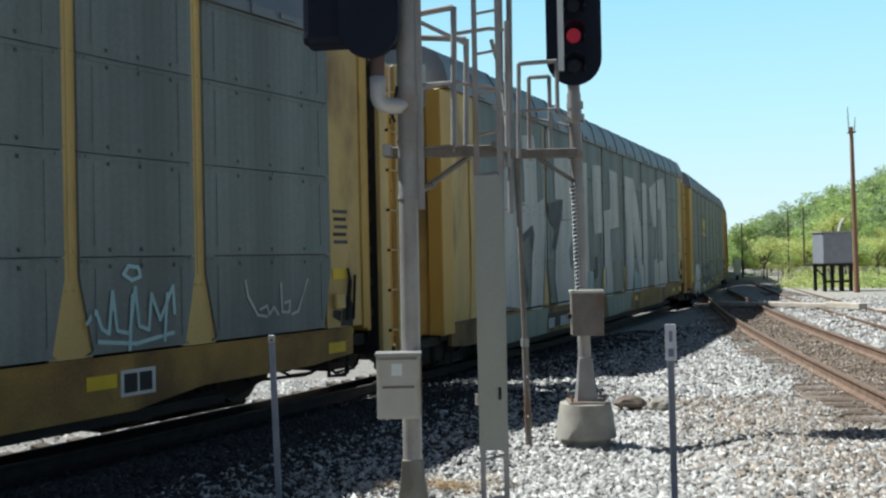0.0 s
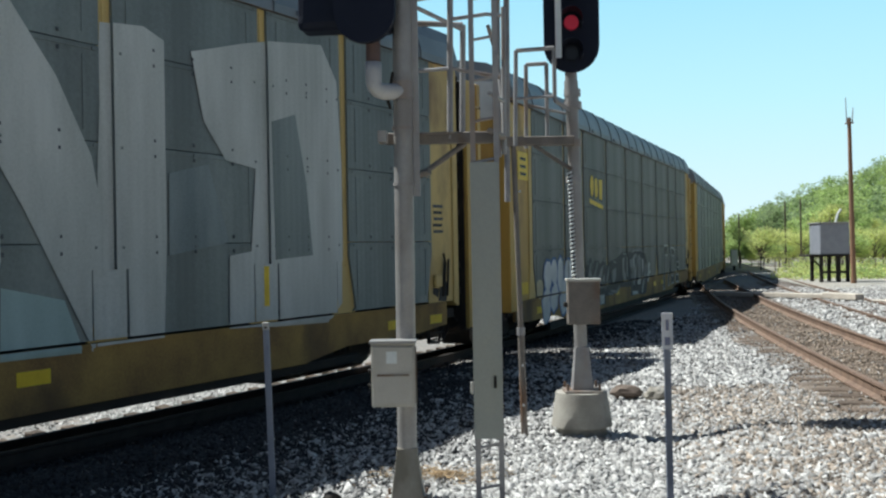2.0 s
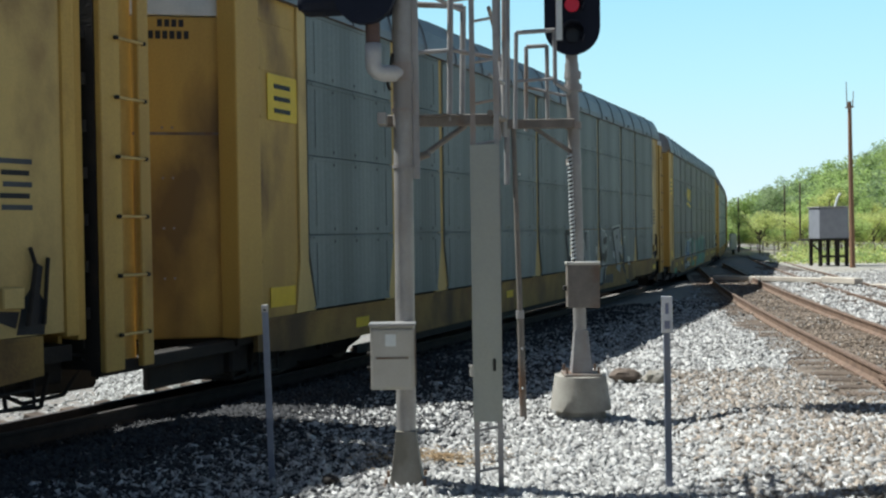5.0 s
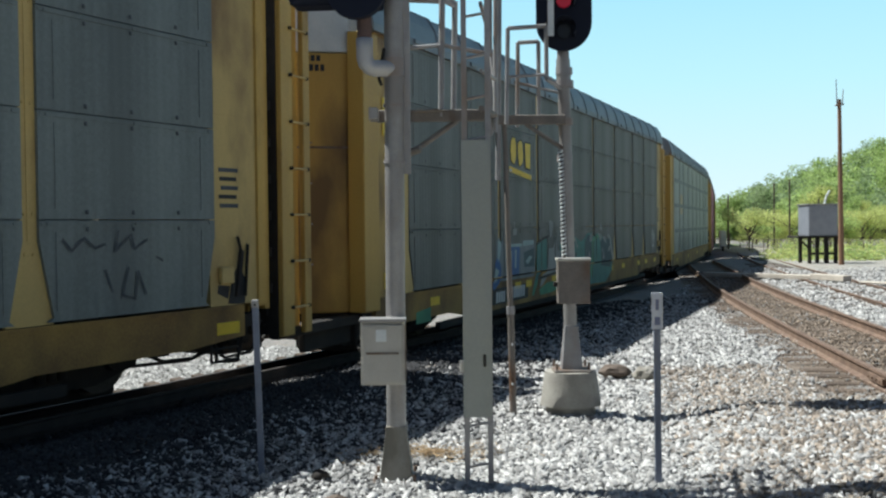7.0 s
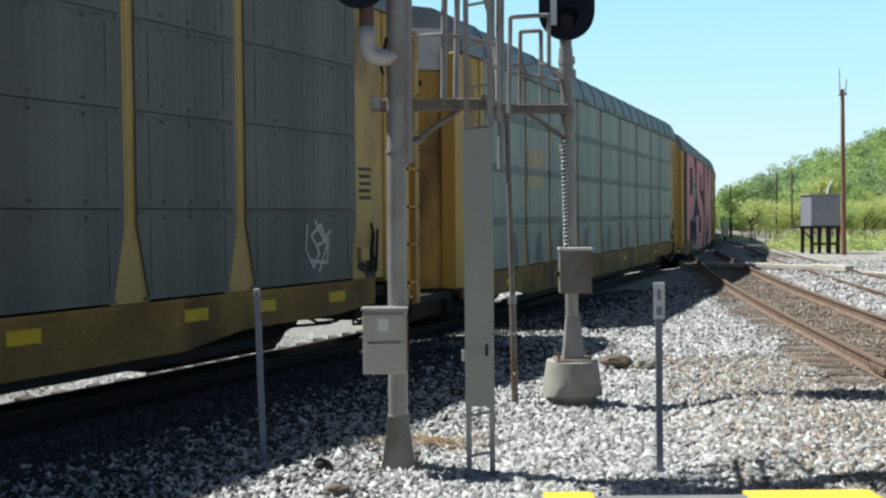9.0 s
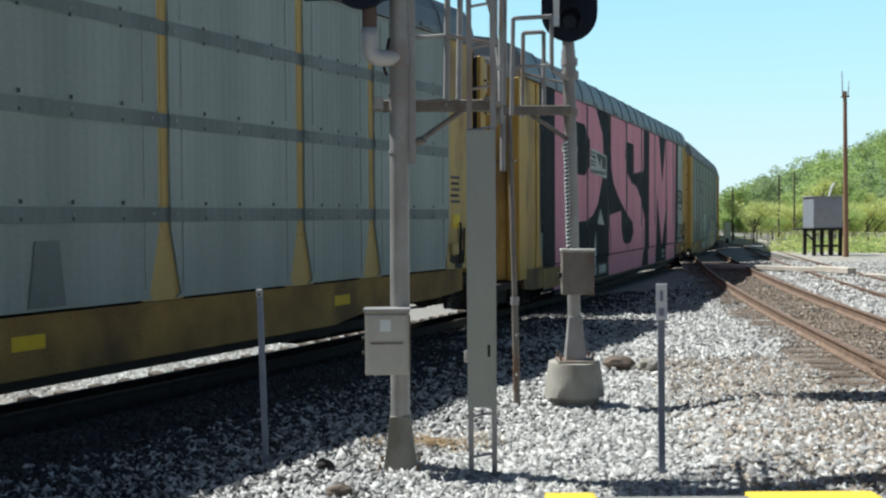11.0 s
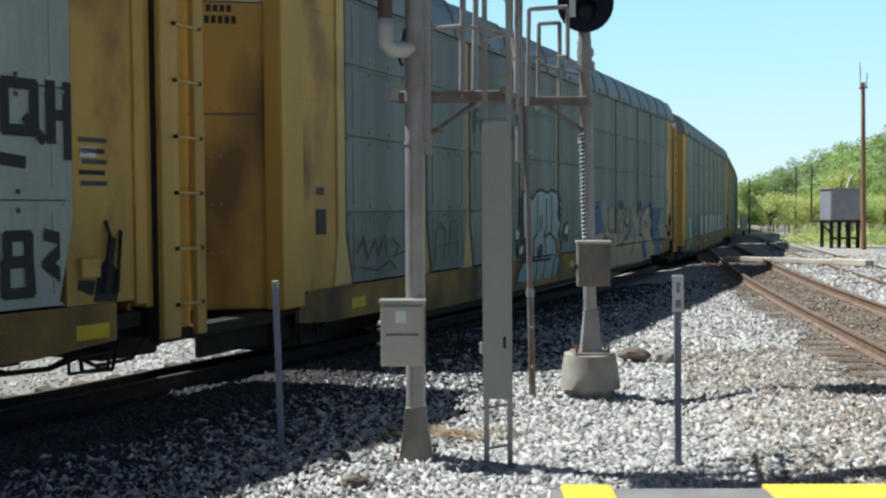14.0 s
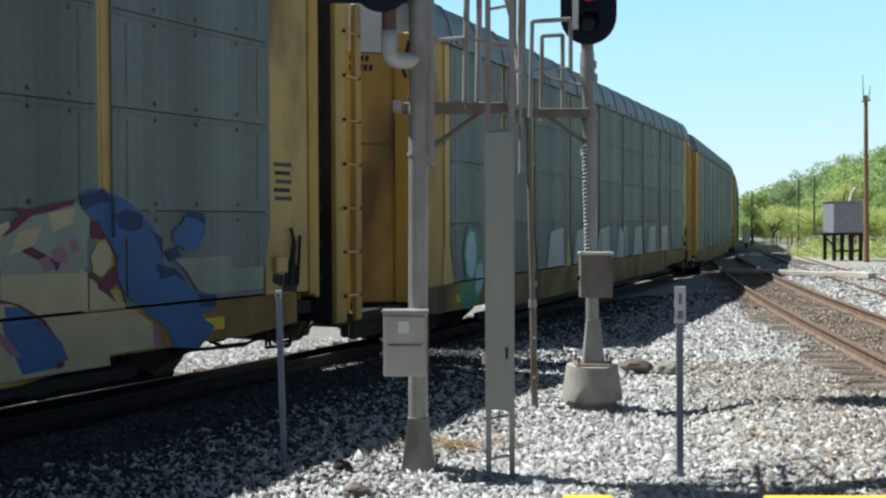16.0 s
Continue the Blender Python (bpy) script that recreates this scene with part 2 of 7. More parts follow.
POLEW = mat("brown_utility_pole", (0.30, 0.17, 0.10), (0.22, 0.13, 0.08), 0.85, 0.0, 3, 40, 0.3, streak=8)
SHEDM = mat("grey_shelter_metal", (0.36, 0.38, 0.42), (0.31, 0.33, 0.37), 0.5, 0.3, 3, 40, 0.05)
PIPEW = mat("white_painted_pipe", (0.52, 0.52, 0.52), (0.42, 0.42, 0.42), 0.5, 0.1, 4, 50, 0.06)
STUB = mat("maroon_brown_pipe", (0.16, 0.10, 0.085), (0.11, 0.075, 0.065), 0.7, 0.1, 6, 50, 0.1)
BARK = mat("bark", (0.13, 0.10, 0.075), (0.08, 0.06, 0.05), 0.9, 0.0, 6, 40, 0.5)
# leaf colours are lightened to take in the haze over the far trees
LEAF = leaf("spring_leaf", (0.44, 0.55, 0.20), (0.33, 0.44, 0.15))
LEAFY = leaf("yellow_green_leaf", (0.60, 0.64, 0.24), (0.50, 0.55, 0.19))
LEAFD = leaf("dark_green_leaf", (0.36, 0.45, 0.23), (0.27, 0.36, 0.18))
HILL = mat("wooded_hill_soil", (0.16, 0.22, 0.08), (0.20, 0.24, 0.10), 0.95, 0.0, 0.3, 4, 0.5)
# oily stones, with the train's shade put into their near-black colour
OILY_SHADE = mat("oily_dark_ballast_stone", (0.044, 0.044, 0.046), (0.024, 0.024, 0.026), 0.9, 0.0, 14, 90, 0.4, island=0.5)
POSTB = mat("blue_grey_post_steel", (0.22, 0.25, 0.32), (0.17, 0.19, 0.25), 0.55, 0.3, 5, 50, 0.06)
STRAW = mat("dry_straw", (0.45, 0.33, 0.19), (0.34, 0.24, 0.13), 0.9, 0.0, 10, 60, 0.2, island=0.3)
WOODR = mat("reddish_wood_chunk", (0.17, 0.13, 0.10), (0.11, 0.085, 0.065), 0.85, 0.0, 8, 50, 0.4)

# ---- mesh helpers ----


def box(bm, x0, x1, y0, y1, z0, z1):
    v = [bm.verts.new(p) for p in ((x0, y0, z0), (x1, y0, z0), (x1, y1, z0), (x0, y1, z0), (x0, y0, z1), (x1, y0, z1), (x1, y1, z1), (x0, y1, z1))]
    for f in ((3, 2, 1, 0), (4, 5, 6, 7), (0, 1, 5, 4), (1, 2, 6, 5), (2, 3, 7, 6), (3, 0, 4, 7)):
        bm.faces.new([v[i] for i in f])
    return bm


def prism(bm, pts, y0, y1):
    """Extrudes a polygon of (x, z) from y0 (near) to y1."""
    a = [bm.verts.new((x, y0, z)) for x, z in pts]
    b = [bm.verts.new((x, y1, z)) for x, z in pts]
    bm.faces.new(a)
    bm.faces.new(b[::-1])
    for i in range(len(pts)):
        j = (i + 1) % len(pts)
        bm.faces.new((a[j], a[i], b[i], b[j]))
    bmesh.ops.recalc_face_normals(bm, faces=bm.faces)
    return bm


def tube(bm, p0, p1, r0, r1=None, n=12):
    p0, p1, r1 = Vector(p0), Vector(p1), r0 if r1 is None else r1
    q = (p1 - p0).to_track_quat("Z", "Y")
    rings = []
    for p, r in ((p0, r0), (p1, r1)):
        rings.append([bm.verts.new(p + q @ Vector((r * math.cos(2 * math.pi * i / n), r * math.sin(2 * math.pi * i / n), 0))) for i in range(n)])
    for i in range(n):
        j = (i + 1) % n
        f = bm.faces.new((rings[0][i], rings[0][j], rings[1][j], rings[1][i]))
        f.smooth = n > 6
    bm.faces.new([bm.verts.new(v.co) for v in rings[0][::-1]])
    bm.faces.new([bm.verts.new(v.co) for v in rings[1]])
    return bm


def path_tube(bm, pts, r, n=10):
    for a, b in zip(pts, pts[1:]):
        tube(bm, a, b, r, r, n)
    return bm


def sweep(bm, pts, r, n=12):
    """One continuous pipe along points."""
    rings = []
    for i, p in enumerate(pts):
        a, q = Vector(pts[max(i - 1, 0)]), Vector(pts[min(i + 1, len(pts) - 1)])
        t = (q - a).normalized()
        side = t.cross(Vector((0.31, 0.9, 0.3))).normalized()
        up = side.cross(t)
        rings.append([bm.verts.new(Vector(p) + (side * math.cos(2 * math.pi * k / n) + up * math.sin(2 * math.pi * k / n)) * r) for k in range(n)])
    for u, w in zip(rings, rings[1:]):
        for k in range(n):
            bm.faces.new((u[k], u[(k + 1) % n], w[(k + 1) % n], w[k])).smooth = True
    bm.faces.new(rings[0][::-1])
    bm.faces.new(rings[-1])
    bmesh.ops.recalc_face_normals(bm, faces=bm.faces)
    return bm


def bevelled(bm, w, segs=2):
    bmesh.ops.bevel(bm, geom=list(bm.edges), offset=w, segments=segs, affect="EDGES", profile=0.7)
    return bm


def B(*args):
    return box(bmesh.new(), *args)


def T(*args):
    return tube(bmesh.new(), *args)


def part(name, bm, material, parent, label=""):
    me = bpy.data.meshes.new(name)
    bm.to_mesh(me)
    bm.free()
    me.materials.append(material)
    ob = new(name, me)
    ob.parent = parent
    return tagged(ob, label)


def again(ob, m, parent=None):
    """The same mesh once more, as a part of its own."""
    o = new(ob.name.split(".")[0], ob.data)
    o.parent = parent or ob.parent
    o.matrix_basis = m
    return o


def thing(name, label, category, group="", kind="", at=(0, 0, 0)):
    ob = tagged(new(name), label, category, group, kind)
    ob.location = at
    return ob


def solid(name, bm, material, label, category, group="", kind="", at=(0, 0, 0)):
    ob = part(name, bm, material, None)
    ob.location = at
    return tagged(ob, label, category, group, kind)


def mesh_from(name, verts, faces, material):
    me = bpy.data.meshes.new(name)
    me.from_pydata(verts, [], faces)
    me.materials.append(material)
    return new(name, me)


# ---- lie of the land and lines of the tracks ----


def gz(y):
    u = min(max(y - 12, 0), 60)
    return -0.007 * u * (u / (u + 4)) if u > 0 else 0.0


# side of the passing train, as heading and bend along its length
X0, Y0, H0, K0, K2, ZB, GR = -0.2625, 17.9316, 24.0717, -0.2425, 0.00415, 0.611, -0.00716
STEP = 0.25
LINE = {}
_x, _y, _h = X0, Y0, H0
for i in range(0, 1500):
    LINE[i] = (_x, _y, _h)
    k = K0 + K2 * min(max(i * STEP, -5), 48) if i * STEP < 66 else -0.30
    hm = radians(_h + k * STEP / 2)
    _x, _y, _h = _x + STEP * math.sin(hm), _y + STEP * math.cos(hm), _h + k * STEP
_x, _y, _h = X0, Y0, H0
for i in range(0, -1200, -1):
    LINE[i] = (_x, _y, _h)
    k = K0 + K2 * min(max(i * STEP, -5), 48) if i * STEP > -40 else 0
    hm = radians(_h - k * STEP / 2)
    _x, _y, _h = _x - STEP * math.sin(hm), _y - STEP * math.cos(hm), _h - k * STEP


def along(s, left=0.0):
    i = math.floor(s / STEP)
    f = s / STEP - i
    a, b = LINE[i], LINE[i + 1]
    x, y, h = (a[j] + f * (b[j] - a[j]) for j in range(3))
    r = radians(h)
    return x - left * math.cos(r), y + left * math.sin(r), h


def side_z(s):
    return ZB + GR * min(max(s, -25), 60)


RAIL_DROP = 0.74            # rail head below the foot of the end posts


def track_z(s):
    return side_z(s) - RAIL_DROP

# ---- ground ----


def near_track(x, y):
    """Distance left of the train's near side, roughly."""
    best = 1e9
    for s in range(-40, 100, 4):
        px, py, h = along(s)
        d = (x - px) ** 2 + (y - py) ** 2
        if d < best:
            best, r, q = d, radians(h), (x - px, y - py)
    return -q[0] * math.cos(r) + q[1] * math.sin(r)


def ground_z(x, y):
    z = gz(y)
    if -30 < x < 40 and -10 < y < 80:
        d = near_track(x, y)
        t = min(max((d + 1.0) / 1.6, 0), 1)
        z += -0.28 * t * t * (3 - 2 * t)                       # the train's bed lies lower
        z -= 0.26 * min(max((d - 0.9) / 1.9, 0), 1)           # canted on the curve
        f = min(max((d - 2.45) / 1.1, 0), 1)
        z -= 0.24 * f * f * (3 - 2 * f)                        # and falls away behind it
        k = [min(max(v, 0), 1) for v in ((x - 1.75) / 1.3, (11.0 - y) / 1.5, (y - 6.0) / 0.9)]
        z += 0.27 * math.prod(v * v * (3 - 2 * v) for v in k)     # ballast shoulder before the second track
        z += 0.05 * noise.noise((x * 0.5, y * 0.5, 0)) + 0.03 * noise.noise((x * 1.6, y * 1.6, 3)) if d < 0 else 0
    return z


def build_ground():
    xs = sorted(set([-900, -300, -120, -60, -40, 60, 90, 150, 300, 900] + [round(-30 + 0.5 * i, 2) for i in range(161)]))
    ys = sorted(set([-600, -150, -50, -20, 110, 140, 200, 400, 1500] + [round(-10 + 0.5 * i, 2) for i in range(181)]))
    verts = [(x, y, ground_z(x, y)) for y in ys for x in xs]
    w = len(xs)
    faces = [(j * w + i, j * w + i + 1, (j + 1) * w + i + 1, (j + 1) * w + i) for j in range(len(ys) - 1) for i in range(w - 1)]
    ob = mesh_from("ground", verts, faces, GROUND)
    tagged(ob, "grey crushed stone ballast ground beside railway tracks", "ground", kind="structure")


build_ground()
_gx, _gy = np.arange(-14, 32.01, 0.25), np.arange(4, 56.01, 0.25)
_gzs = np.array([[ground_z(float(x), float(y)) for x in _gx] for y in _gy])
_gds = np.array([[near_track(float(x), float(y)) for x in _gx[::2]] for y in _gy[::2]])


def on_grid(table, step, x, y):
    i, j = np.clip(((x + 14) / step).astype(int), 0, table.shape[1] - 2), np.clip(((y - 4) / step).astype(int), 0, table.shape[0] - 2)
    fx, fy = (x + 14) / step - i, (y - 4) / step - j
    return table[j, i] * (1 - fx) * (1 - fy) + table[j, i + 1] * fx * (1 - fy) + table[j + 1, i] * (1 - fx) * fy + table[j + 1, i + 1] * fx * fy


def stones(name, count, material, area, size, label, seed, avoid=None, lift=0.0):
    """Loose angular stones strewn over the ground, joined into one mesh."""
    rng = np.random.default_rng(seed)
    base = np.array([(-1, 0, 0), (1, 0, 0), (0, -1, 0), (0, 1, 0), (0, 0, -1), (0, 0, 1)], float) * 0.62
    tris = np.array([(0, 2, 5), (2, 1, 5), (1, 3, 5), (3, 0, 5), (2, 0, 4), (1, 2, 4), (3, 1, 4), (0, 3, 4)])
    px, py = area(rng, count)
    keep = np.ones(len(px), bool) if avoid is None else ~avoid(px, py)
    px, py = px[keep], py[keep]
    n = len(px)
    pz = on_grid(_gzs, 0.25, px, py) + lift
    v = base[None] * (1 + rng.uniform(-0.3, 0.3, (n, 6, 3))) + rng.uniform(-0.22, 0.22, (n, 6, 3))
    v *= (rng.uniform(*size, (n, 1, 1)) * rng.uniform((0.65, 0.65, 0.35), (1.45, 1.45, 0.75), (n, 3))[:, None, :])
    a = rng.uniform(0, 6.28, (n, 3)) * (0.2, 0.2, 1)
    ca, sa = np.cos(a), np.sin(a)
    for ax, (i, j) in enumerate(((1, 2), (2, 0), (0, 1))):
        vi, vj = v[:, :, i].copy(), v[:, :, j].copy()
        v[:, :, i] = vi * ca[:, ax, None] - vj * sa[:, ax, None]
        v[:, :, j] = vi * sa[:, ax, None] + vj * ca[:, ax, None]
    v += np.stack([px, py, pz], 1)[:, None, :]
    f = (tris[None] + (np.arange(n) * 6)[:, None, None]).reshape(-1, 3)
    me = bpy.data.meshes.new(name)
    me.vertices.add(n * 6)
    me.vertices.foreach_set("co", v.reshape(-1))
    me.loops.add(len(f) * 3)
    me.loops.foreach_set("vertex_index", f.reshape(-1).astype(np.int32))
    me.polygons.add(len(f))
    me.polygons.foreach_set("loop_start", np.arange(0, len(f) * 3, 3, dtype=np.int32))
    me.update(calc_edges=True)
    me.materials.append(material)
    tagged(new(name, me), label, "gravel", kind="stuff")


def fan(y0, y1, left, right):
    def area(rng, n):
        y = y0 + (y1 - y0) * rng.random(n)
        return y * (left + (right - left) * rng.random(n)), y
    return area


# second track: its near rail, by place along y
def r1_x(y):
    u = y - 12.0
    return 5.05 + 0.135 * u + 0.0014 * u * u if u < 25 else 5.05 + 0.135 * 25 + 0.0014 * 625 + 0.205 * (u - 25)


def r2_x(y):
    return 10.2 + 0.19 * (y - 23.8) + 0.0006 * (y - 23.8) ** 2


def on_r1(x, y):
    d = x - np.vectorize(r1_x)(y)
    return (d > -0.62 - 0.16 * np.sin(2.3 * y + 1.1 * np.sin(5.1 * y)) - 0.10 * np.sin(11.0 * y)) & (d < 2.1)


def off_r1(x, y):
    return ~on_r1(x, y)


def scatter(x, y):
    """A loose number from 0 to 1 for each place."""
    v = np.sin(x * 91.7 + y * 57.3) * 4375.85
    return v - np.floor(v)


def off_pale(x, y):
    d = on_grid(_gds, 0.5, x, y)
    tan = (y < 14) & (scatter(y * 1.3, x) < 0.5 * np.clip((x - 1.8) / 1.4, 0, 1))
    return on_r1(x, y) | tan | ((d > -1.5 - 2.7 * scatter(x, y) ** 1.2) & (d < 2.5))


def off_tan(x, y):
    return on_r1(x, y) | (scatter(y * 1.3, x) > 0.5 * np.clip((x - 1.8) / 1.4, 0, 1))


# dark stones that paint the train's shade thin out away from the rail
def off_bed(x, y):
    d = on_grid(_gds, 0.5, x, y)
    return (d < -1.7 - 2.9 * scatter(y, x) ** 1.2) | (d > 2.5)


stones("ballast", 92000, STONE, fan(5.9, 12.5, -0.62, 0.5), (0.020, 0.072), "light grey crushed stone ballast", 1, off_pale)
stones("ballast", 70000, STONE, fan(12.5, 24, -0.35, 0.5), (0.03, 0.085), "light grey crushed stone ballast", 2, off_pale)
stones("ballast", 20000, STONE, fan(24, 48, 0.02, 0.5), (0.06, 0.12), "light grey crushed stone ballast", 3, off_pale)
def off_r1_mid(x, y):
    d = x - np.vectorize(r1_x)(y)
    return (d < -0.08) | (d > 1.6)


stones("brown_ballast", 60000, STONEB, fan(9, 42, 0.12, 0.56), (0.022, 0.055), "brown stained stone ballast between rails", 4, off_r1_mid, 0.03)
stones("brown_ballast", 44000, STONEB, fan(9, 42, 0.12, 0.56), (0.012, 0.034), "brown stained stone ballast at the tie ends", 8, off_r1, 0.012)
stones("ballast", 3200, STONE, fan(9, 42, 0.12, 0.56), (0.025, 0.05), "light grey stones strewn over the brown track bed", 9, off_r1, 0.03)
stones("brown_ballast", 56000, STONET, fan(5.9, 14, 0.2, 0.5), (0.022, 0.07), "tan and grey stones on the ballast shoulder", 12, off_tan)
# oil and the train's shade, both as near-black stones
stones("oily_ballast", 62000, OILY_SHADE, fan(6, 15, -0.78, 0.12), (0.03, 0.07), "oily ballast beside the near rail, darkened for the train's shade", 14, off_bed)
stones("oily_ballast", 64000, OILY_SHADE, fan(6, 28, -0.75, 0.3), (0.03, 0.075), "oily ballast under the train, darkened for its shade", 6, off_bed)
stones("ballast", 16000, STONE, fan(6, 24, -1.1, -0.15), (0.04, 0.09), "light grey crushed stone ballast behind the train", 7, lambda x, y: on_grid(_gds, 0.5, x, y) < 2.5)

# ---- tracks ----


def rail_mesh(bm, pts):
    """A rail of flat-bottom section along points of its head."""
    prof = [(-0.035, 0), (0.035, 0), (0.037, -0.03), (0.012, -0.045), (0.010, -0.14), (0.072, -0.17), (0.072, -0.2), (-0.072, -0.2), (-0.072, -0.17), (-0.010, -0.14), (-0.012, -0.045), (-0.037, -0.03)]
    rings = []
    for i, p in enumerate(pts):
        a, b = Vector(pts[max(i - 1, 0)]), Vector(pts[min(i + 1, len(pts) - 1)])
        d = (b - a).normalized()
        side = Vector((d.y, -d.x, 0)).normalized()
        rings.append([bm.verts.new(Vector(p) + side * u + Vector((0, 0, w))) for u, w in prof])
    n = len(prof)
    for r, q in zip(rings, rings[1:]):
        for i in range(n):
            bm.faces.new((r[i], r[(i + 1) % n], q[(i + 1) % n], q[i]))
    bm.faces.new(rings[0][::-1])
    bm.faces.new(rings[-1])
    return bm


def track(label, left_rail, right_rail, ties, rail_mat, cant=0.0):
    t = thing("railway_track", label, "railway track", kind="structure")
    for pts in (left_rail, right_rail):
        part("rail", rail_mesh(bmesh.new(), pts), rail_mat, t, "rusty steel rail")
    first = None
    for x, y, z, rz in ties:
        if first is None:
            first = part("tie", bevelled(B(-1.3, 1.3, -0.115, 0.115, -0.18, 0), 0.012, 1), TIE, t)
            first.matrix_basis = pose(x, y, z, 0, cant, rz)
        else:
            again(first, pose(x, y, z, random.uniform(-1, 1), cant + random.uniform(-0.6, 0.6), rz + random.uniform(-2, 2)))
    return t


def offset_line(fx, ys, off, dz):
    pts = []
    for y in ys:
        h = math.atan2(fx(y + 0.5) - fx(y - 0.5), 1.0)
        pts.append((fx(y) + off * math.cos(h), y - off * math.sin(h), gz(y) + dz))
    return pts


YS = [8 + 1.5 * i for i in range(34)]
ties1 = []
y = 9.0
while y < 46:
    p = offset_line(r1_x, [y], 0.72, 0.0)[0]
    h = math.degrees(math.atan2(r1_x(y + 0.5) - r1_x(y - 0.5), 1.0))
    ties1.append((p[0], p[1], gz(y) + 0.016, -h))
    y += 0.55
bed = bmesh.new()
row = []
for y in YS:
    (x0, y0, z0), (x1, y1, z1) = offset_line(r1_x, [y], -0.72, 0.006)[0], offset_line(r1_x, [y], 2.15, 0.006)[0]
    row.append((bed.verts.new((x0, y0, z0)), bed.verts.new((x1, y1, z1))))
for (a, b), (c_, d_) in zip(row, row[1:]):
    bed.faces.new((a, b, d_, c_))
solid("track_bed", bed, BEDM, "brown compacted fines of the track bed", "ground", kind="structure")
track("rusty single railway track with worn timber ties", offset_line(r1_x, YS, 0, 0.22), offset_line(r1_x, YS, 1.47, 0.22), ties1, RUST)
YS2 = [14 + 2 * i for i in range(34)]
ties2 = [(*offset_line(r2_x, [yy], 0.72, 0.0)[0][:2], gz(yy) + 0.01, -11) for yy in [22 + 0.6 * i for i in range(60)]]
track("second rusty railway track on pale ballast", offset_line(r2_x, YS2, 0, 0.11), offset_line(r2_x, YS2, 1.47, 0.11), ties2, RUST)
near_rail = [(*along(s, 0.80)[:2], track_z(s)) for s in range(-45, 110, 2)]
far_rail = [(*along(s, 2.24)[:2], track_z(s) - 0.20) for s in range(-45, 110, 2)]
ties3 = []
for i in range(150):
    s = -28 + 0.6 * i
    p = along(s, 1.52)
    ties3.append((p[0], p[1], track_z(s) - 0.44, -p[2]))
track("railway track under the passing train", near_rail, far_rail, ties3, RAILT, 7.9)

# joint bar on the near rail of the second track
jb = B(-0.03, 0.03, -0.32, 0.32, -0.11, -0.03)
for i in range(4):
    tube(jb, (-0.05, -0.24 + 0.16 * i, -0.07), (0.05, -0.24 + 0.16 * i, -0.07), 0.016, n=8)
p = offset_line(r1_x, [11.9], -0.03, 0.20)[0]
solid("rail_joint", jb, RUST, "rusty bolted joint bar on a rail", "rail joint", at=p).rotation_euler = (0, 0, radians(-8))

# timber crossing boards over the far tracks
for nm, x0, y0, x1, y1, w, hgt in (("crossing_plank", 9.9, 39.1, 11.3, 37.7, 0.34, 0.16), ("crossing_plank", 11.32, 37.68, 12.84, 35.8, 0.34, 0.16), ("crossing_plank", 12.86, 35.78, 13.45, 34.3, 0.36, 0.2), ("crossing_plank", 13.5, 33.2, 14.3, 31.4, 0.4, 0.06)):
    L_ = math.hypot(x1 - x0, y1 - y0)
    o = solid(nm, bevelled(B(0, L_, -w / 2, w / 2, 0, hgt), 0.02, 1), PLANK, "pale weathered timber crossing board", "plank", "crossing boards", at=(x0, y0, gz(y0) + 0.1))
    o.rotation_euler = (0, 0, math.atan2(y1 - y0, x1 - x0))

# pavement edge in front of the camera
pav = thing("pavement", "grey asphalt pavement with yellow painted edge", "pavement", kind="structure")
part("asphalt", bevelled(B(0.5, 9.0, -14, 6.02, -0.1, 0.30), 0.03, 2), ASPH, pav)
part("concrete_edge", bevelled(B(-6.0, 0.49, -14, 5.72, -0.1, 0.31), 0.03, 2), CONC, pav, "pale concrete walkway slab")
part("yellow_patch", bevelled(B(0.56, 0.86, 4.9, 6.06, 0.1, 0.315), 0.03, 2), YCURB, pav, "bright yellow painted edge")
part("yellow_patch", bevelled(B(1.74, 2.50, 4.9, 6.06, 0.1, 0.315), 0.03, 2), YCURB, pav, "bright yellow painted edge")

# ---- signals ----


def fins(bm, x, y, z0, z1, r0, r1):
    """A flared four-sided pedestal casting."""
    a = [bm.verts.new((x + sx * r0, y + sy * r0, z0)) for sx, sy in ((-1, -1), (1, -1), (1, 1), (-1, 1))]
    m = [bm.verts.new((x + sx * r1 * 1.15, y + sy * r1 * 1.15, z0 + 0.72 * (z1 - z0))) for sx, sy in ((-1, -1), (1, -1), (1, 1), (-1, 1))]
    b = [bm.verts.new((x + sx * r1, y + sy * r1, z1)) for sx, sy in ((-1, -1), (1, -1), (1, 1), (-1, 1))]
    for r, q in ((a, m), (m, b)):
        for i in range(4):
            bm.faces.new((r[i], r[(i + 1) % 4], q[(i + 1) % 4], q[i]))
    bm.faces.new(a[::-1])
    bm.faces.new(b)
    return bm


def capsule_plate(bm, w, z0, z1, y0, y1):
    """An upright plate with round ends."""
    r, n = w / 2, 14
    pts = [(r * math.cos(math.pi + math.pi * i / n), z0 + r + r * math.sin(math.pi + math.pi * i / n)) for i in range(n + 1)]
    pts += [(r * math.cos(math.pi * i / n), z1 - r + r * math.sin(math.pi * i / n)) for i in range(n + 1)]
    return prism(bm, pts, y0, y1)


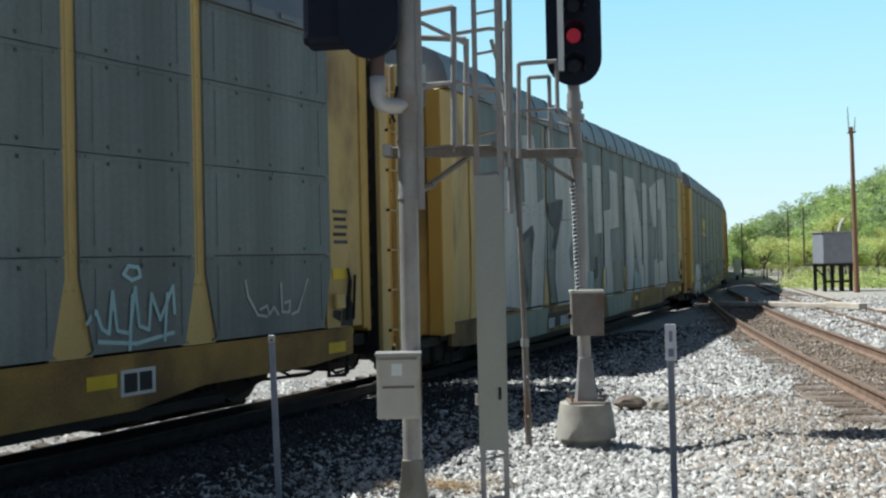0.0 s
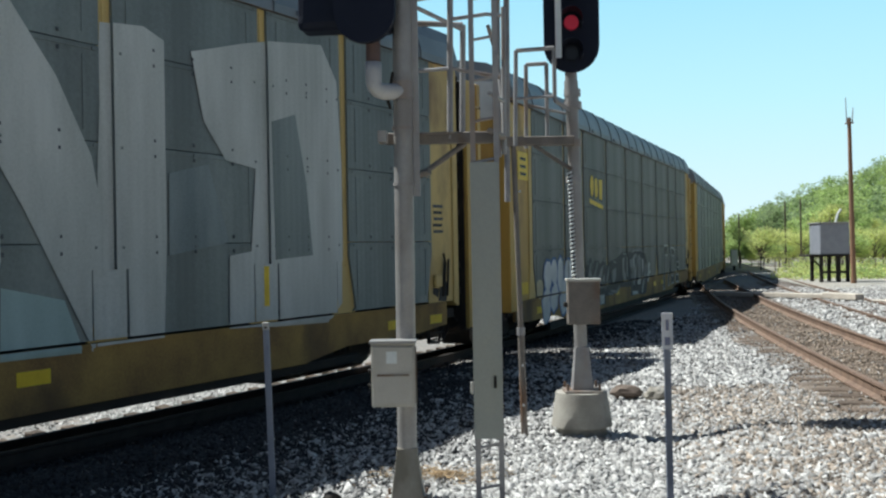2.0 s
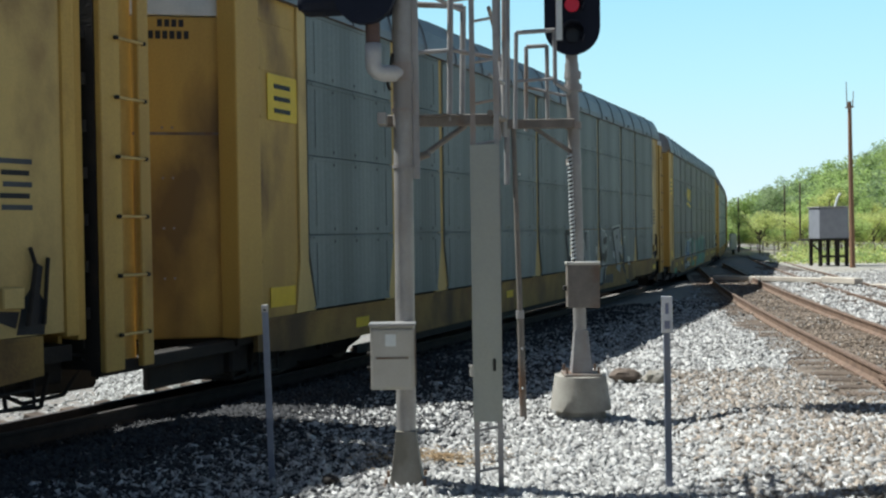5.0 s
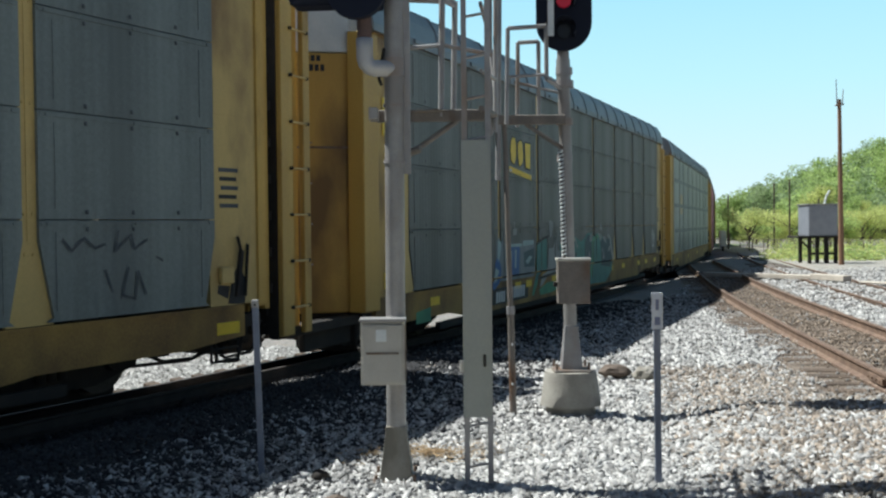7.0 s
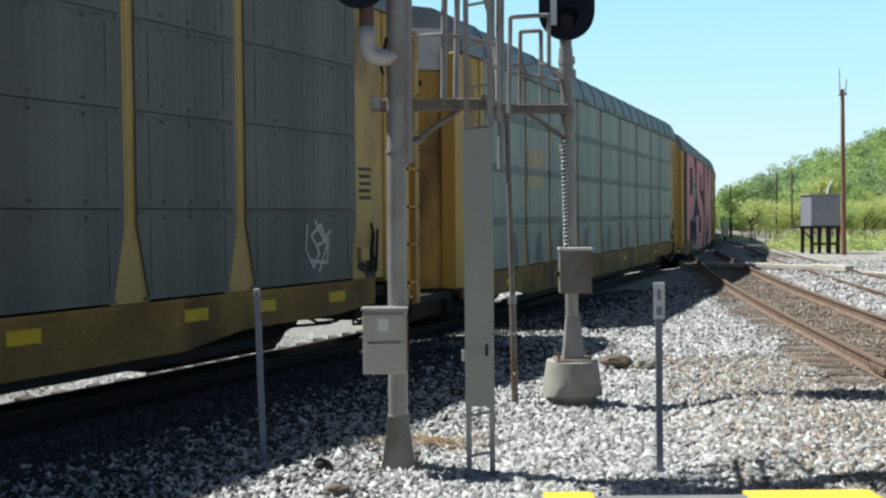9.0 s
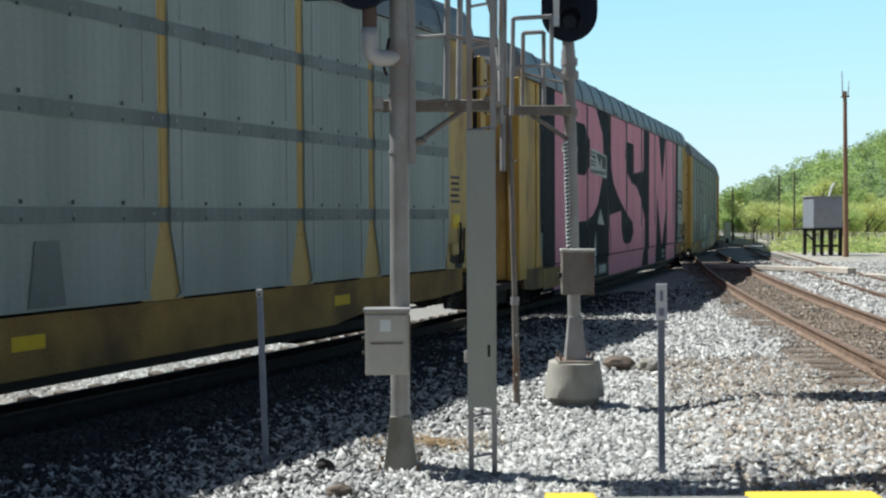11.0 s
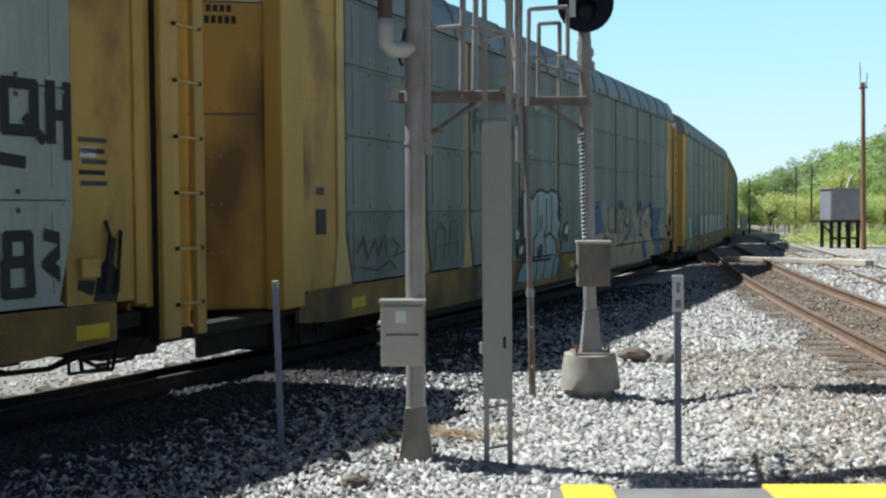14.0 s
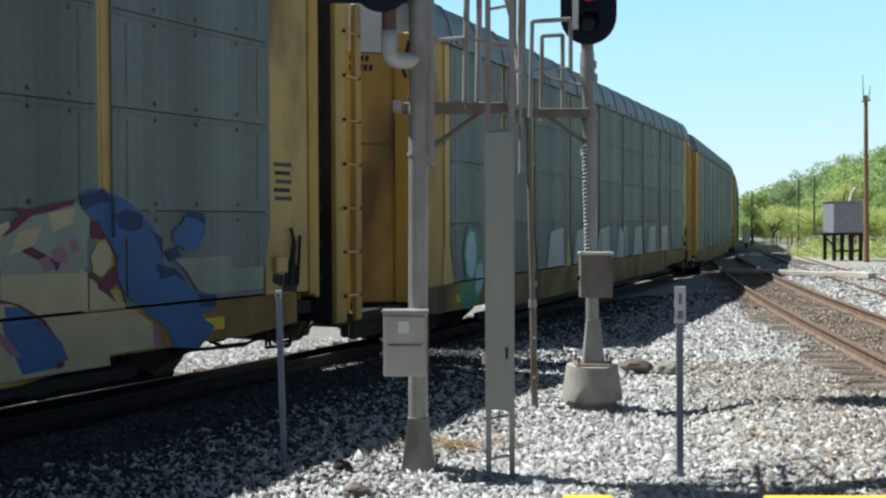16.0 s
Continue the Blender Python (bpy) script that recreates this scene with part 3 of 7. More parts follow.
def visor(bm, x, y, z, r, length):
    """A half-round hood over a lens, open below."""
    n = 12
    for r0, r1 in ((r, r - 0.008),):
        ring = []
        for yy in (y, y - length):
            for rr in (r0, r1):
                ring.append([bm.verts.new((x + rr * math.cos(a), yy, z + rr * math.sin(a))) for a in [radians(-35 + 250 * i / n) for i in range(n + 1)]])
        for i in range(n):
            bm.faces.new((ring[0][i], ring[0][i + 1], ring[2][i + 1], ring[2][i]))
            bm.faces.new((ring[1][i + 1], ring[1][i], ring[3][i], ring[3][i + 1]))
            bm.faces.new((ring[2][i], ring[2][i + 1], ring[3][i + 1], ring[3][i]))
    return bm


def signal_head(mast, at, rz, lit, w, zs, h):
    head = part("signal_head", capsule_plate(bmesh.new(), w, 0, h, -0.02, 0.012), NAVY, mast, "black three-lens signal head with round-ended backplate")
    head.matrix_basis = pose(*at, 0, 0, rz)
    part("housing", bevelled(B(-0.15, 0.15, 0.012, 0.26, 0.12, h - 0.12), 0.03, 2), NAVY, head)
    for i, z in enumerate(zs):
        on = lit == i
        part("lens", T((0, -0.02, z), (0, -0.05, z), 0.075, 0.07, 20), REDL if on else LENS, head, "glowing red lens" if on else "unlit dark glass lens")
        part("hood", visor(bmesh.new(), 0, -0.02, z, 0.12, 0.26), NAVY, head)
    return head


def pipe_fitting(parent, x, y, z, r, h=0.05):
    part("clamp", T((x, y, z - h / 2), (x, y, z + h / 2), r, r, 18), GALV, parent)


AX, AY, BX, BY = -0.37, 7.92, 1.29, 10.51
ma = thing("signal_mast", "tall silver pipe signal mast with flared base and platform", "signal mast", "signal masts", at=(AX, AY, 0))
part("pole", T((0, 0, 0.3), (0.03, 0, 7.2), 0.075, 0.072, 24), ALUM, ma)
part("pedestal", bevelled(fins(bmesh.new(), 0, 0, -0.02, 0.42, 0.135, 0.078), 0.012, 2), CONC, ma, "flared cast pedestal, dull grey")
part("base_flange", bevelled(B(-0.19, 0.17, -0.19, 0.17, -0.03, 0.02), 0.01, 1), DIRTY, ma)
for sx in (-0.15, 0.14):
    for sy in (-0.15, 0.14):
        part("anchor_bolt", T((sx, sy, 0), (sx, sy, 0.07), 0.014, 0.014, 8), RUST, ma)
for z, r in ((2.44, 0.084), (2.87, 0.084), (3.16, 0.088), (4.1, 0.084)):
    pipe_fitting(ma, 0.01, 0, z, r, 0.025 if z != 3.16 else 0.14)
# elbow that carries the head
el = bmesh.new()
sweep(el, [(0.02, -0.02, 3.15), (-0.06, -0.06, 3.145), (-0.13, -0.10, 3.14), (-0.165, -0.118, 3.15), (-0.19, -0.128, 3.175), (-0.20, -0.13, 3.215), (-0.20, -0.13, 3.27), (-0.20, -0.13, 3.36)], 0.062, 18)
part("elbow_arm", el, PIPEW, ma, "short bent silver pipe arm")
part("stub_pipe", T((-0.20, -0.13, 3.32), (-0.20, -0.13, 3.60), 0.055, 0.055, 16), STUB, ma, "dark brown pipe stub under the head")
part("conduit", path_tube(bmesh.new(), [(-0.08, -0.05, 3.02), (-0.1, -0.05, 3.07), (-0.06, -0.03, 3.3)], 0.012, 8), DARK, ma)
part("back_channel", B(0.075, 0.135, 0.0, 0.06, 2.35, 7.0), GALV, ma, "flat steel channel strapped to the pole")

ha = part("signal_head", capsule_plate(bmesh.new(), 0.46, 0, 1.45, -0.05, 0.03), NAVY, ma, "black signal head with deep hood, seen from beside")
ha.matrix_basis = pose(-0.25, -0.2, 3.49, 0, 0, -6)
part("housing", bevelled(B(-0.17, 0.17, 0.03, 0.26, 0.10, 1.35), 0.05, 3), NAVY, ha)
part("hood_box", bevelled(B(-0.54, 0.0, 0.04, 0.34, 0.13, 1.40), 0.10, 4), NAVY, ha, "deep black sun hood housing")

mb = thing("signal_mast", "silver pipe signal mast standing on a concrete foundation", "signal mast", "signal masts", at=(BX, BY, 0))
part("pole", T((0.01, 0, 0.5), (-0.05, 0, 3.72), 0.066, 0.062, 24), ALUM, mb)
part("pedestal", bevelled(fins(bmesh.new(), 0.01, 0, 0.46, 0.92, 0.108, 0.068), 0.012, 2), GALV, mb, "flared cast pedestal")
fd = T((0, 0, 0.12), (0, 0, 0.46), 0.31, 0.26, 32)
tube(fd, (0, 0, -0.1), (0, 0, 0.14), 0.26, 0.25, 32)
part("foundation", fd, CONC, mb, "round tapered concrete foundation")
part("base_flange", bevelled(B(-0.18, 0.2, -0.18, 0.18, 0.455, 0.485), 0.008, 1), DIRTY, mb)
for sx in (-0.15, 0.17):
    for sy in (-0.14, 0.14):
        part("anchor_bolt", T((sx, sy, 0.48), (sx, sy, 0.55), 0.013, 0.013, 8), RUST, mb)
for z, r in ((2.62, 0.08), (2.99, 0.085), (3.37, 0.095), (3.50, 0.085)):
    pipe_fitting(mb, -0.04, 0, z, r, 0.07)
part("collar", T((-0.045, 0, 3.36), (-0.05, 0, 3.62), 0.075, 0.07, 20), ALUM, mb)
cab = bmesh.new()
tw = []
for i in range(150):
    a, z = i * 1.15, 1.62 + 1.08 * i / 149
    tw.append((-0.062 - 0.030 * (z - 1.62) / 1.08 + 0.022 * math.cos(a), -0.085 + 0.022 * math.sin(a), z))
sweep(cab, tw, 0.010, 6)
part("twisted_cable", cab, CHALK, mb, "pale twisted cable along the pole")
part("cable_core", T((-0.062, -0.085, 1.60), (-0.092, -0.085, 2.70), 0.016, 0.016, 10), DARK, mb)
jb2 = bmesh.new()
box(jb2, -0.145, 0.17, -0.29, -0.08, 1.16, 1.60)
part("junction_box", bevelled(jb2, 0.012, 2), DIRTY, mb, "stained grey metal junction box")
part("box_lid", bevelled(B(-0.155, 0.18, -0.30, -0.07, 1.585, 1.615), 0.006, 1), BOXM, mb)
part("latch", bevelled(B(-0.185, -0.145, -0.22, -0.16, 1.33, 1.38), 0.006, 1), DARK, mb)
head_b = signal_head(mb, (-0.055, -0.14, 3.68), -6, 1, 0.555, (0.19, 0.50, 0.80), 1.35)
# light along the hood sides, put in as a white strip
part("plate_edge_strip", B(-0.16, -0.10, -0.31, -0.305, 0.1, 1.3), CHALK, head_b, "pale strip painted for the light on the hood sides")

# control box on the mast
cb = thing("control_box", "beige painted metal relay box clamped to the mast", "relay box", at=(-0.455, 7.70, 0.76))
part("case", bevelled(B(-0.165, 0.165, 0.0, 0.16, 0, 0.48), 0.012, 2), BOXM, cb)
part("door", bevelled(B(-0.15, 0.15, -0.022, -0.001, 0.02, 0.455), 0.01, 2), BOXM, cb)
part("lid", bevelled(B(-0.175, 0.175, -0.035, 0.17, 0.478, 0.50), 0.008, 2), ALUM, cb, "bright lid edge")
part("handle_strip", B(-0.12, 0.12, -0.028, -0.022, 0.235, 0.250), DIRTY, cb)
part("label_plate", B(-0.05, 0.03, -0.0255, -0.022, 0.33, 0.42), CHALK, cb, "faint pale sticker")
for z in (0.16, 0.27):
    part("hasp", T((-0.19, 0.03, z), (-0.155, 0.03, z), 0.018, 0.018, 10), DARK, cb)
part("mount_bracket", B(-0.02, 0.14, 0.16, 0.17, 0.1, 0.4), DIRTY, cb)
part("side_hinge", B(0.165, 0.175, 0.0, 0.03, 0.03, 0.45), DIRTY, cb)

# ladder with its climb guard
ld = thing("ladder", "galvanised steel signal ladder with a flat climb guard", "ladder", at=(0.26, 7.70, 0))
for x in (-0.09, 0.085):
    part("stringer", B(x - 0.02, x + 0.02, -0.012, 0.012, -0.05, 7.0), GALV, ld)
for i in range(22):
    part("rung", T((-0.09, 0, 0.14 + 0.305 * i), (0.085, 0, 0.17 + 0.305 * i), 0.011, 0.011, 8), GALV, ld)
gd = bmesh.new()
_u = [(-0.115, 0.02), (-0.115, -0.045), (0.098, -0.045), (0.098, 0.02), (0.091, 0.02), (0.091, -0.038), (-0.108, -0.038), (-0.108, 0.02)]
_lo, _hi = [gd.verts.new((x, y, 0.52)) for x, y in _u], [gd.verts.new((x, y, 2.58)) for x, y in _u]
for i in range(8):
    gd.faces.new((_lo[i], _lo[(i + 1) % 8], _hi[(i + 1) % 8], _hi[i]))
gd.faces.new(_lo[::-1])
gd.faces.new(_hi)
bmesh.ops.recalc_face_normals(gd, faces=gd.faces)
part("climb_guard", gd, GUARD, ld, "flat dull aluminium sheet covering the lower rungs")
part("guard_lock", bevelled(B(0.035, 0.055, -0.06, -0.045, 0.90, 0.99), 0.004, 1), DARK, ld)
part("guard_hinge", bevelled(B(-0.14, -0.11, -0.06, -0.03, 0.86, 0.95), 0.006, 1), BOXM, ld)

# platforms and hand rails: one at each mast
pf = thing("signal_platform", "grey steel maintenance platform with hand rails on the near mast", "platform", "signal platforms")
pg = thing("signal_platform", "grey steel maintenance platform with hand rails on the far mast", "platform", "signal platforms")


def bar(pts, r, m=GALV, n=8, name="rail_bar", own=None):
    return part(name, path_tube(bmesh.new(), pts, r, n), m, own or pf)


part("support_beam", bevelled(B(-0.50, 0.34, 7.98, 8.05, 2.755, 2.845), 0.008, 1), DIRTY, pf, "stained steel channel beam")
part("clamp_plate", bevelled(B(-0.55, -0.48, 7.83, 8.04, 2.76, 2.85), 0.006, 1), ALUM, pf)
bar([(-0.28, 7.99, 2.48), (0.12, 8.03, 2.76)], 0.022, DIRTY, 8, "brace")
bar([(-0.30, 7.99, 2.50), (-0.16, 7.93, 2.54)], 0.03, DIRTY, 8, "brace_foot")
bar([(-0.29, 8.0, 2.46), (-0.27, 8.0, 3.88), (0.02, 8.0, 3.93), (0.0, 8.0, 2.79)], 0.024)
bar([(-0.25, 8.4, 3.78), (0.12, 8.4, 3.76), (0.10, 8.4, 2.8)], 0.024)
bar([(-0.25, 8.0, 3.82), (0.12, 8.4, 3.72)], 0.018)
bar([(-0.27, 8.0, 3.32), (0.02, 8.0, 3.34), (0.40, 8.1, 3.28)], 0.016)
bar([(0.02, 8.0, 3.72), (0.30, 8.2, 3.80), (0.42, 8.3, 3.81)], 0.016)
bar([(0.30, 7.72, 3.1), (0.43, 8.3, 3.12)], 0.016)
bar([(0.30, 7.72, 3.6), (0.40, 8.5, 3.5), (0.44, 8.4, 3.0)], 0.016)
bar([(0.30, 7.72, 2.82), (0.44, 8.4, 2.84), (0.12, 8.4, 2.82)], 0.024, DIRTY, 8, "deck_bar")
bar([(0.44, 8.4, 2.70), (0.45, 8.4, 3.9)], 0.020)
part("support_beam", bevelled(B(0.52, 1.25, 10.36, 10.43, 2.955, 3.05), 0.008, 1), DIRTY, pg, "stained steel channel beam")
bar([(0.85, 10.4, 2.96), (1.22, 10.46, 2.72)], 0.022, DIRTY, 8, "brace", pg)
bar([(0.567, 10.4, 2.4), (0.63, 10.4, 8.0)], 0.030, own=pg)
bar([(0.49, 10.4, 2.85), (0.515, 10.4, 8.0)], 0.026, own=pg)
bar([(0.65, 10.3, 2.95), (0.67, 10.3, 3.90), (1.05, 10.3, 3.92), (1.05, 10.3, 3.4), (1.25, 10.5, 3.3)], 0.022, own=pg)
bar([(0.78, 10.6, 2.95), (0.79, 10.6, 3.81), (1.0, 10.6, 3.82), (1.0, 10.6, 2.97)], 0.022, own=pg)
bar([(0.66, 10.3, 3.42), (1.05, 10.3, 3.44)], 0.015, own=pg)
bar([(0.79, 10.6, 3.4), (1.2, 10.6, 3.3)], 0.015, own=pg)
deck = bmesh.new()
for i in range(14):
    f = i / 13
    tube(deck, (-0.28 + 0.30 * f, 7.98 + 0.32 * f, 2.83), (-0.02 + 0.32 * f, 7.86 + 0.36 * f, 2.83), 0.008, 0.008, 5)
part("grating", deck, DIRTY, pf, "rusty open step grating")

# thin pipe post beside the far mast
tp = thing("pipe_post", "thin rusty steel pipe post standing in ballast", "post", at=(0.70, 10.40, 0))
part("pipe", T((0, 0, -0.1), (-0.02, 0, 1.1), 0.036, 0.034, 14), DIRTY, tp)
part("upper_pipe", T((-0.02, 0, 1.08), (-0.065, 0, 3.0), 0.028, 0.026, 14), DIRTY, tp)
part("coupling", T((-0.02, 0, 1.05), (-0.021, 0, 1.13), 0.042, 0.042, 14), GALV, tp)
for z in (0.35, 0.75, 2.5):
    part("bolt", T((-0.01, -0.05, z), (-0.01, 0.0, z), 0.012, 0.012, 8), CHALK, tp)


def marker(x, y, z1, label, lean, sign):
    p = thing("marker_post", label, "marker post", "marker posts", at=(x, y, 0))
    bm = bmesh.new()
    box(bm, -0.021, 0.021, -0.004, 0.0, -0.1, z1)
    box(bm, -0.024, -0.018, 0.0, 0.020, -0.1, z1)
    box(bm, 0.018, 0.024, 0.0, 0.020, -0.1, z1)
    part("channel", bm, POSTB, p)
    p.rotation_euler = (0, radians(lean), 0)
    if sign:
        part("plate", bevelled(B(-0.042, 0.042, -0.012, -0.006, z1 - 0.25, z1 + 0.02), 0.003, 1), SIGN, p, "small white sign plate with worn print")
        part("print_bar", B(-0.012, 0.012, -0.0145, -0.013, z1 - 0.11, z1 - 0.03), SIGNB, p)
        part("print_bar", B(-0.02, 0.02, -0.0145, -0.013, z1 - 0.22, z1 - 0.16), SIGNB, p)
    else:
        part("cap", bevelled(B(-0.026, 0.026, -0.010, 0.024, z1 - 0.05, z1 + 0.01), 0.004, 1), ALUM, p)
        part("bolt", T((0, -0.012, z1 - 0.03), (0, 0.0, z1 - 0.03), 0.01, 0.01, 8), DARK, p)


marker(1.585, 7.62, 1.42, "grey steel post with a small white sign", -0.3, True)
marker(-1.43, 8.02, 1.38, "plain galvanised steel marker post", -1.4, False)

# loose bits on the ballast
rng = random.Random(5)


def lump(name, at, size, material, label, category, seed):
    bm = bmesh.new()
    bmesh.ops.create_icosphere(bm, subdivisions=3, radius=1)
    for v in bm.verts:
        v.co *= 1 + 0.28 * noise.noise(v.co * 1.7 + Vector((seed, 0, 0))) + 0.1 * noise.noise(v.co * 5)
        v.co = Vector((v.co.x * size[0], v.co.y * size[1], v.co.z * size[2]))
    return solid(name, bm, material, label, category, at=at)


lump("wood_chunk", (-0.76, 7.08, 0.05), (0.10, 0.06, 0.05), WOODR, "reddish brown broken wood chunk on ballast", "wood chunk", 3)
lump("rock", (2.2, 13.2, 0.06), (0.20, 0.12, 0.09), WOODR, "larger brown rock on ballast", "rock", 5)
lump("rock", (2.55, 13.0, 0.05), (0.16, 0.12, 0.10), CONC, "larger brown rock on ballast", "rock", 8)
lump("rock", (-0.95, 7.85, 0.05), (0.07, 0.05, 0.05), DARK, "dark stone on pale ballast", "rock", 9)
st = bmesh.new()
for i in range(500):
    a, r = rng.uniform(0, 6.28), rng.gauss(0, 0.22)
    cx, cy = r * math.cos(a) * 1.6, r * math.sin(a) * 0.9
    d = Vector((math.cos(a * 3), math.sin(a * 3), rng.uniform(-0.1, 0.35))) * rng.uniform(0.03, 0.09)
    tube(st, (cx, cy, 0.03), Vector((cx, cy, 0.03)) + d, 0.003, 0.002, 4)
solid("dry_grass", st, STRAW, "patch of dry straw coloured grass", "grass", kind="stuff", at=(-0.1, 8.75, 0.0))

# ---- the passing train ----
# A car's own space: x along it from its front post, y away from the camera's side, z up from the foot of its end posts.
CAR, PITCH, SPEED, GAIN, WIDE = 26.15, 28.6, 12.5856, 0.0018, 3.05
POSTS = (4.50, 6.47, 9.30, 12.1, 14.87, 17.66, 20.42, 22.35)
EDGES = (1.74, *POSTS, 25.06)
MARKS = (1.74, 4.25, 6.12, 8.91, 11.6, 14.37, 17.28, 20.12, 22.1, 24.98)     # stations by which the paint was laid out
SEAMS = (0.22, 1.26, 2.36, 3.40, 4.36)
PANEL_Y, POST_Y, SILL_Y = -0.05, -0.012, -0.03


def lay(u):
    return float(np.interp(u, (0, *MARKS, CAR), (0, *EDGES, CAR)))


def panel_mesh(w, h, cut0, cut1):
    """A bulging rack side sheet with folded edges; the lowest ones have their foot corners cut back."""
    bm = bmesh.new()
    y = PANEL_Y
    prism(bm, [(0.10 + cut0 * 0.55, 0.006), (0.10 + cut0, 0.05), (0.10, h * 0.80 if cut0 else 0.01), (0.10, h - 0.006), (w - 0.10, h - 0.006), (w - 0.10, h * 0.80 if cut1 else 0.01), (w - 0.10 - cut1, 0.05), (w - 0.10 - cut1 * 0.55 - 0.02, 0.006)] if cut0 or cut1
          else [(0.10, 0.006), (0.10, h - 0.006), (w - 0.10, h - 0.006), (w - 0.10, 0.006)], y, 0.03)
    box(bm, 0.12, w - 0.12, y - 0.012, y, h - 0.06, h - 0.02)
    for x in (0.2, w * 0.5, w - 0.2):
        box(bm, x - 0.015, x + 0.015, y - 0.022, y - 0.012, h - 0.055, h - 0.025)
    for x in (0.30, w - 0.34):
        box(bm, x, x + 0.03, y - 0.008, y, 0.12, h - 0.12)
    return bm


def post_mesh(wide):
    w = 0.10
    pts = [(-w, 4.36), (-w, 1.05), (-w * wide, 0.2), (w * wide, 0.2), (w, 1.05), (w, 4.36)]
    bm = prism(bmesh.new(), pts, POST_Y, 0.03)
    box(bm, -0.02, 0.02, POST_Y - 0.008, POST_Y, 1.05, 4.3)
    for z in (0.9, 1.3, 2.4, 3.4):
        box(bm, -0.06, -0.04, POST_Y - 0.01, POST_Y, z, z + 0.03)
        box(bm, 0.04, 0.06, POST_Y - 0.01, POST_Y, z, z + 0.03)
    return bm


def roof_mesh():
    """Arched roof with standing seams and an eave lip."""
    sec = [(-0.10, 4.36), (-0.10, 4.48), (-0.02, 4.78), (0.12, 5.02), (0.50, 5.20), (1.0, 5.29), (WIDE / 2, 5.32)]
    sec += [(WIDE - y, z) for y, z in sec[-2::-1]]
    bm = bmesh.new()
    rings = []
    for x in (0.35, CAR - 0.1):
        rings.append([bm.verts.new((x, y, z)) for y, z in sec])
    for i in range(len(sec) - 1):
        bm.faces.new((rings[0][i], rings[1][i], rings[1][i + 1], rings[0][i + 1]))
    for r in rings:
        bm.faces.new(r)
    bmesh.ops.recalc_face_normals(bm, faces=bm.faces)
    for i in range(1, 19):
        x = 0.35 + (CAR - 0.45) * i / 19
        for (a, za), (b, zb) in zip(sec, sec[1:]):
            if za == zb:
                continue
            n = Vector((0, -(zb - za), b - a)).normalized() * 0.022
            q = [bm.verts.new((x + dx, y + n.y * up, z + n.z * up)) for dx, y, z, up in ((-0.03, a, za, -0.2), (0.03, a, za, -0.2), (0.03, b, zb, -0.2), (-0.03, b, zb, -0.2), (-0.03, a, za, 1), (0.03, a, za, 1), (0.03, b, zb, 1), (-0.03, b, zb, 1))]
            for f in ((4, 5, 6, 7), (0, 1, 5, 4), (1, 2, 6, 5), (2, 3, 7, 6), (3, 0, 4, 7)):
                bm.faces.new([q[j] for j in f])
    return bm


def truck(car, x):
    t = part("truck", B(x - 0.25, x + 0.25, 0.45, WIDE - 0.45, -0.32, -0.08), DARK, car, "dark cast steel wheel truck")
    sf = [(-1.35, -0.18), (-1.2, -0.02), (-0.5, 0.02), (0.5, 0.02), (1.2, -0.02), (1.35, -0.18), (1.25, -0.44), (0.62, -0.60), (-0.62, -0.60), (-1.25, -0.44)]
    for y in (0.50, WIDE - 0.62):
        bm = prism(bmesh.new(), [(x + u, z) for u, z in sf], y, y + 0.12)
        for i in range(3):
            tube(bm, (x - 0.14 + 0.14 * i, y - 0.03, -0.46), (x - 0.14 + 0.14 * i, y - 0.03, -0.14), 0.06, 0.06, 10)
        for dx in (-0.88, 0.88):
            tube(bm, (x + dx, y - 0.07, -0.31), (x + dx, y, -0.31), 0.13, 0.15, 14)
        part("side_frame", bm, DARK, t)
    for dx in (-0.5, 0.5):
        part("brake_beam", bevelled(B(x + dx - 0.84, x + dx + 0.84, 0.91, WIDE - 0.92, -0.82, -0.12), 0.04, 1), DARK, t)
    for dx in (-0.88, 0.88):
        bm = bmesh.new()
        for y in (0.69, WIDE - 0.88):
            tube(bm, (0, y, 0), (0, y + 0.13, 0), 0.42, 0.42, 28)
            tube(bm, (0, y - 0.02, 0), (0, y + 0.15, 0), 0.12, 0.12, 16)
            inner = y + 0.13 if y < 1 else y - 0.03
            tube(bm, (0, inner, 0), (0, inner + 0.03, 0), 0.45, 0.45, 28)
        tube(bm, (0, 0.60, 0), (0, WIDE - 0.60, 0), 0.08, 0.08, 12)
        for k in range(3):
            a = 2.0944 * k
            tube(bm, (0.25 * math.cos(a), 0.675, 0.25 * math.sin(a)), (0.25 * math.cos(a), 0.70, 0.25 * math.sin(a)), 0.03, 0.03, 8)
        w = part("wheelset", bm, STEEL, t, "steel axle with two wheels")
        w.location = (x + dx, 0, -0.31)


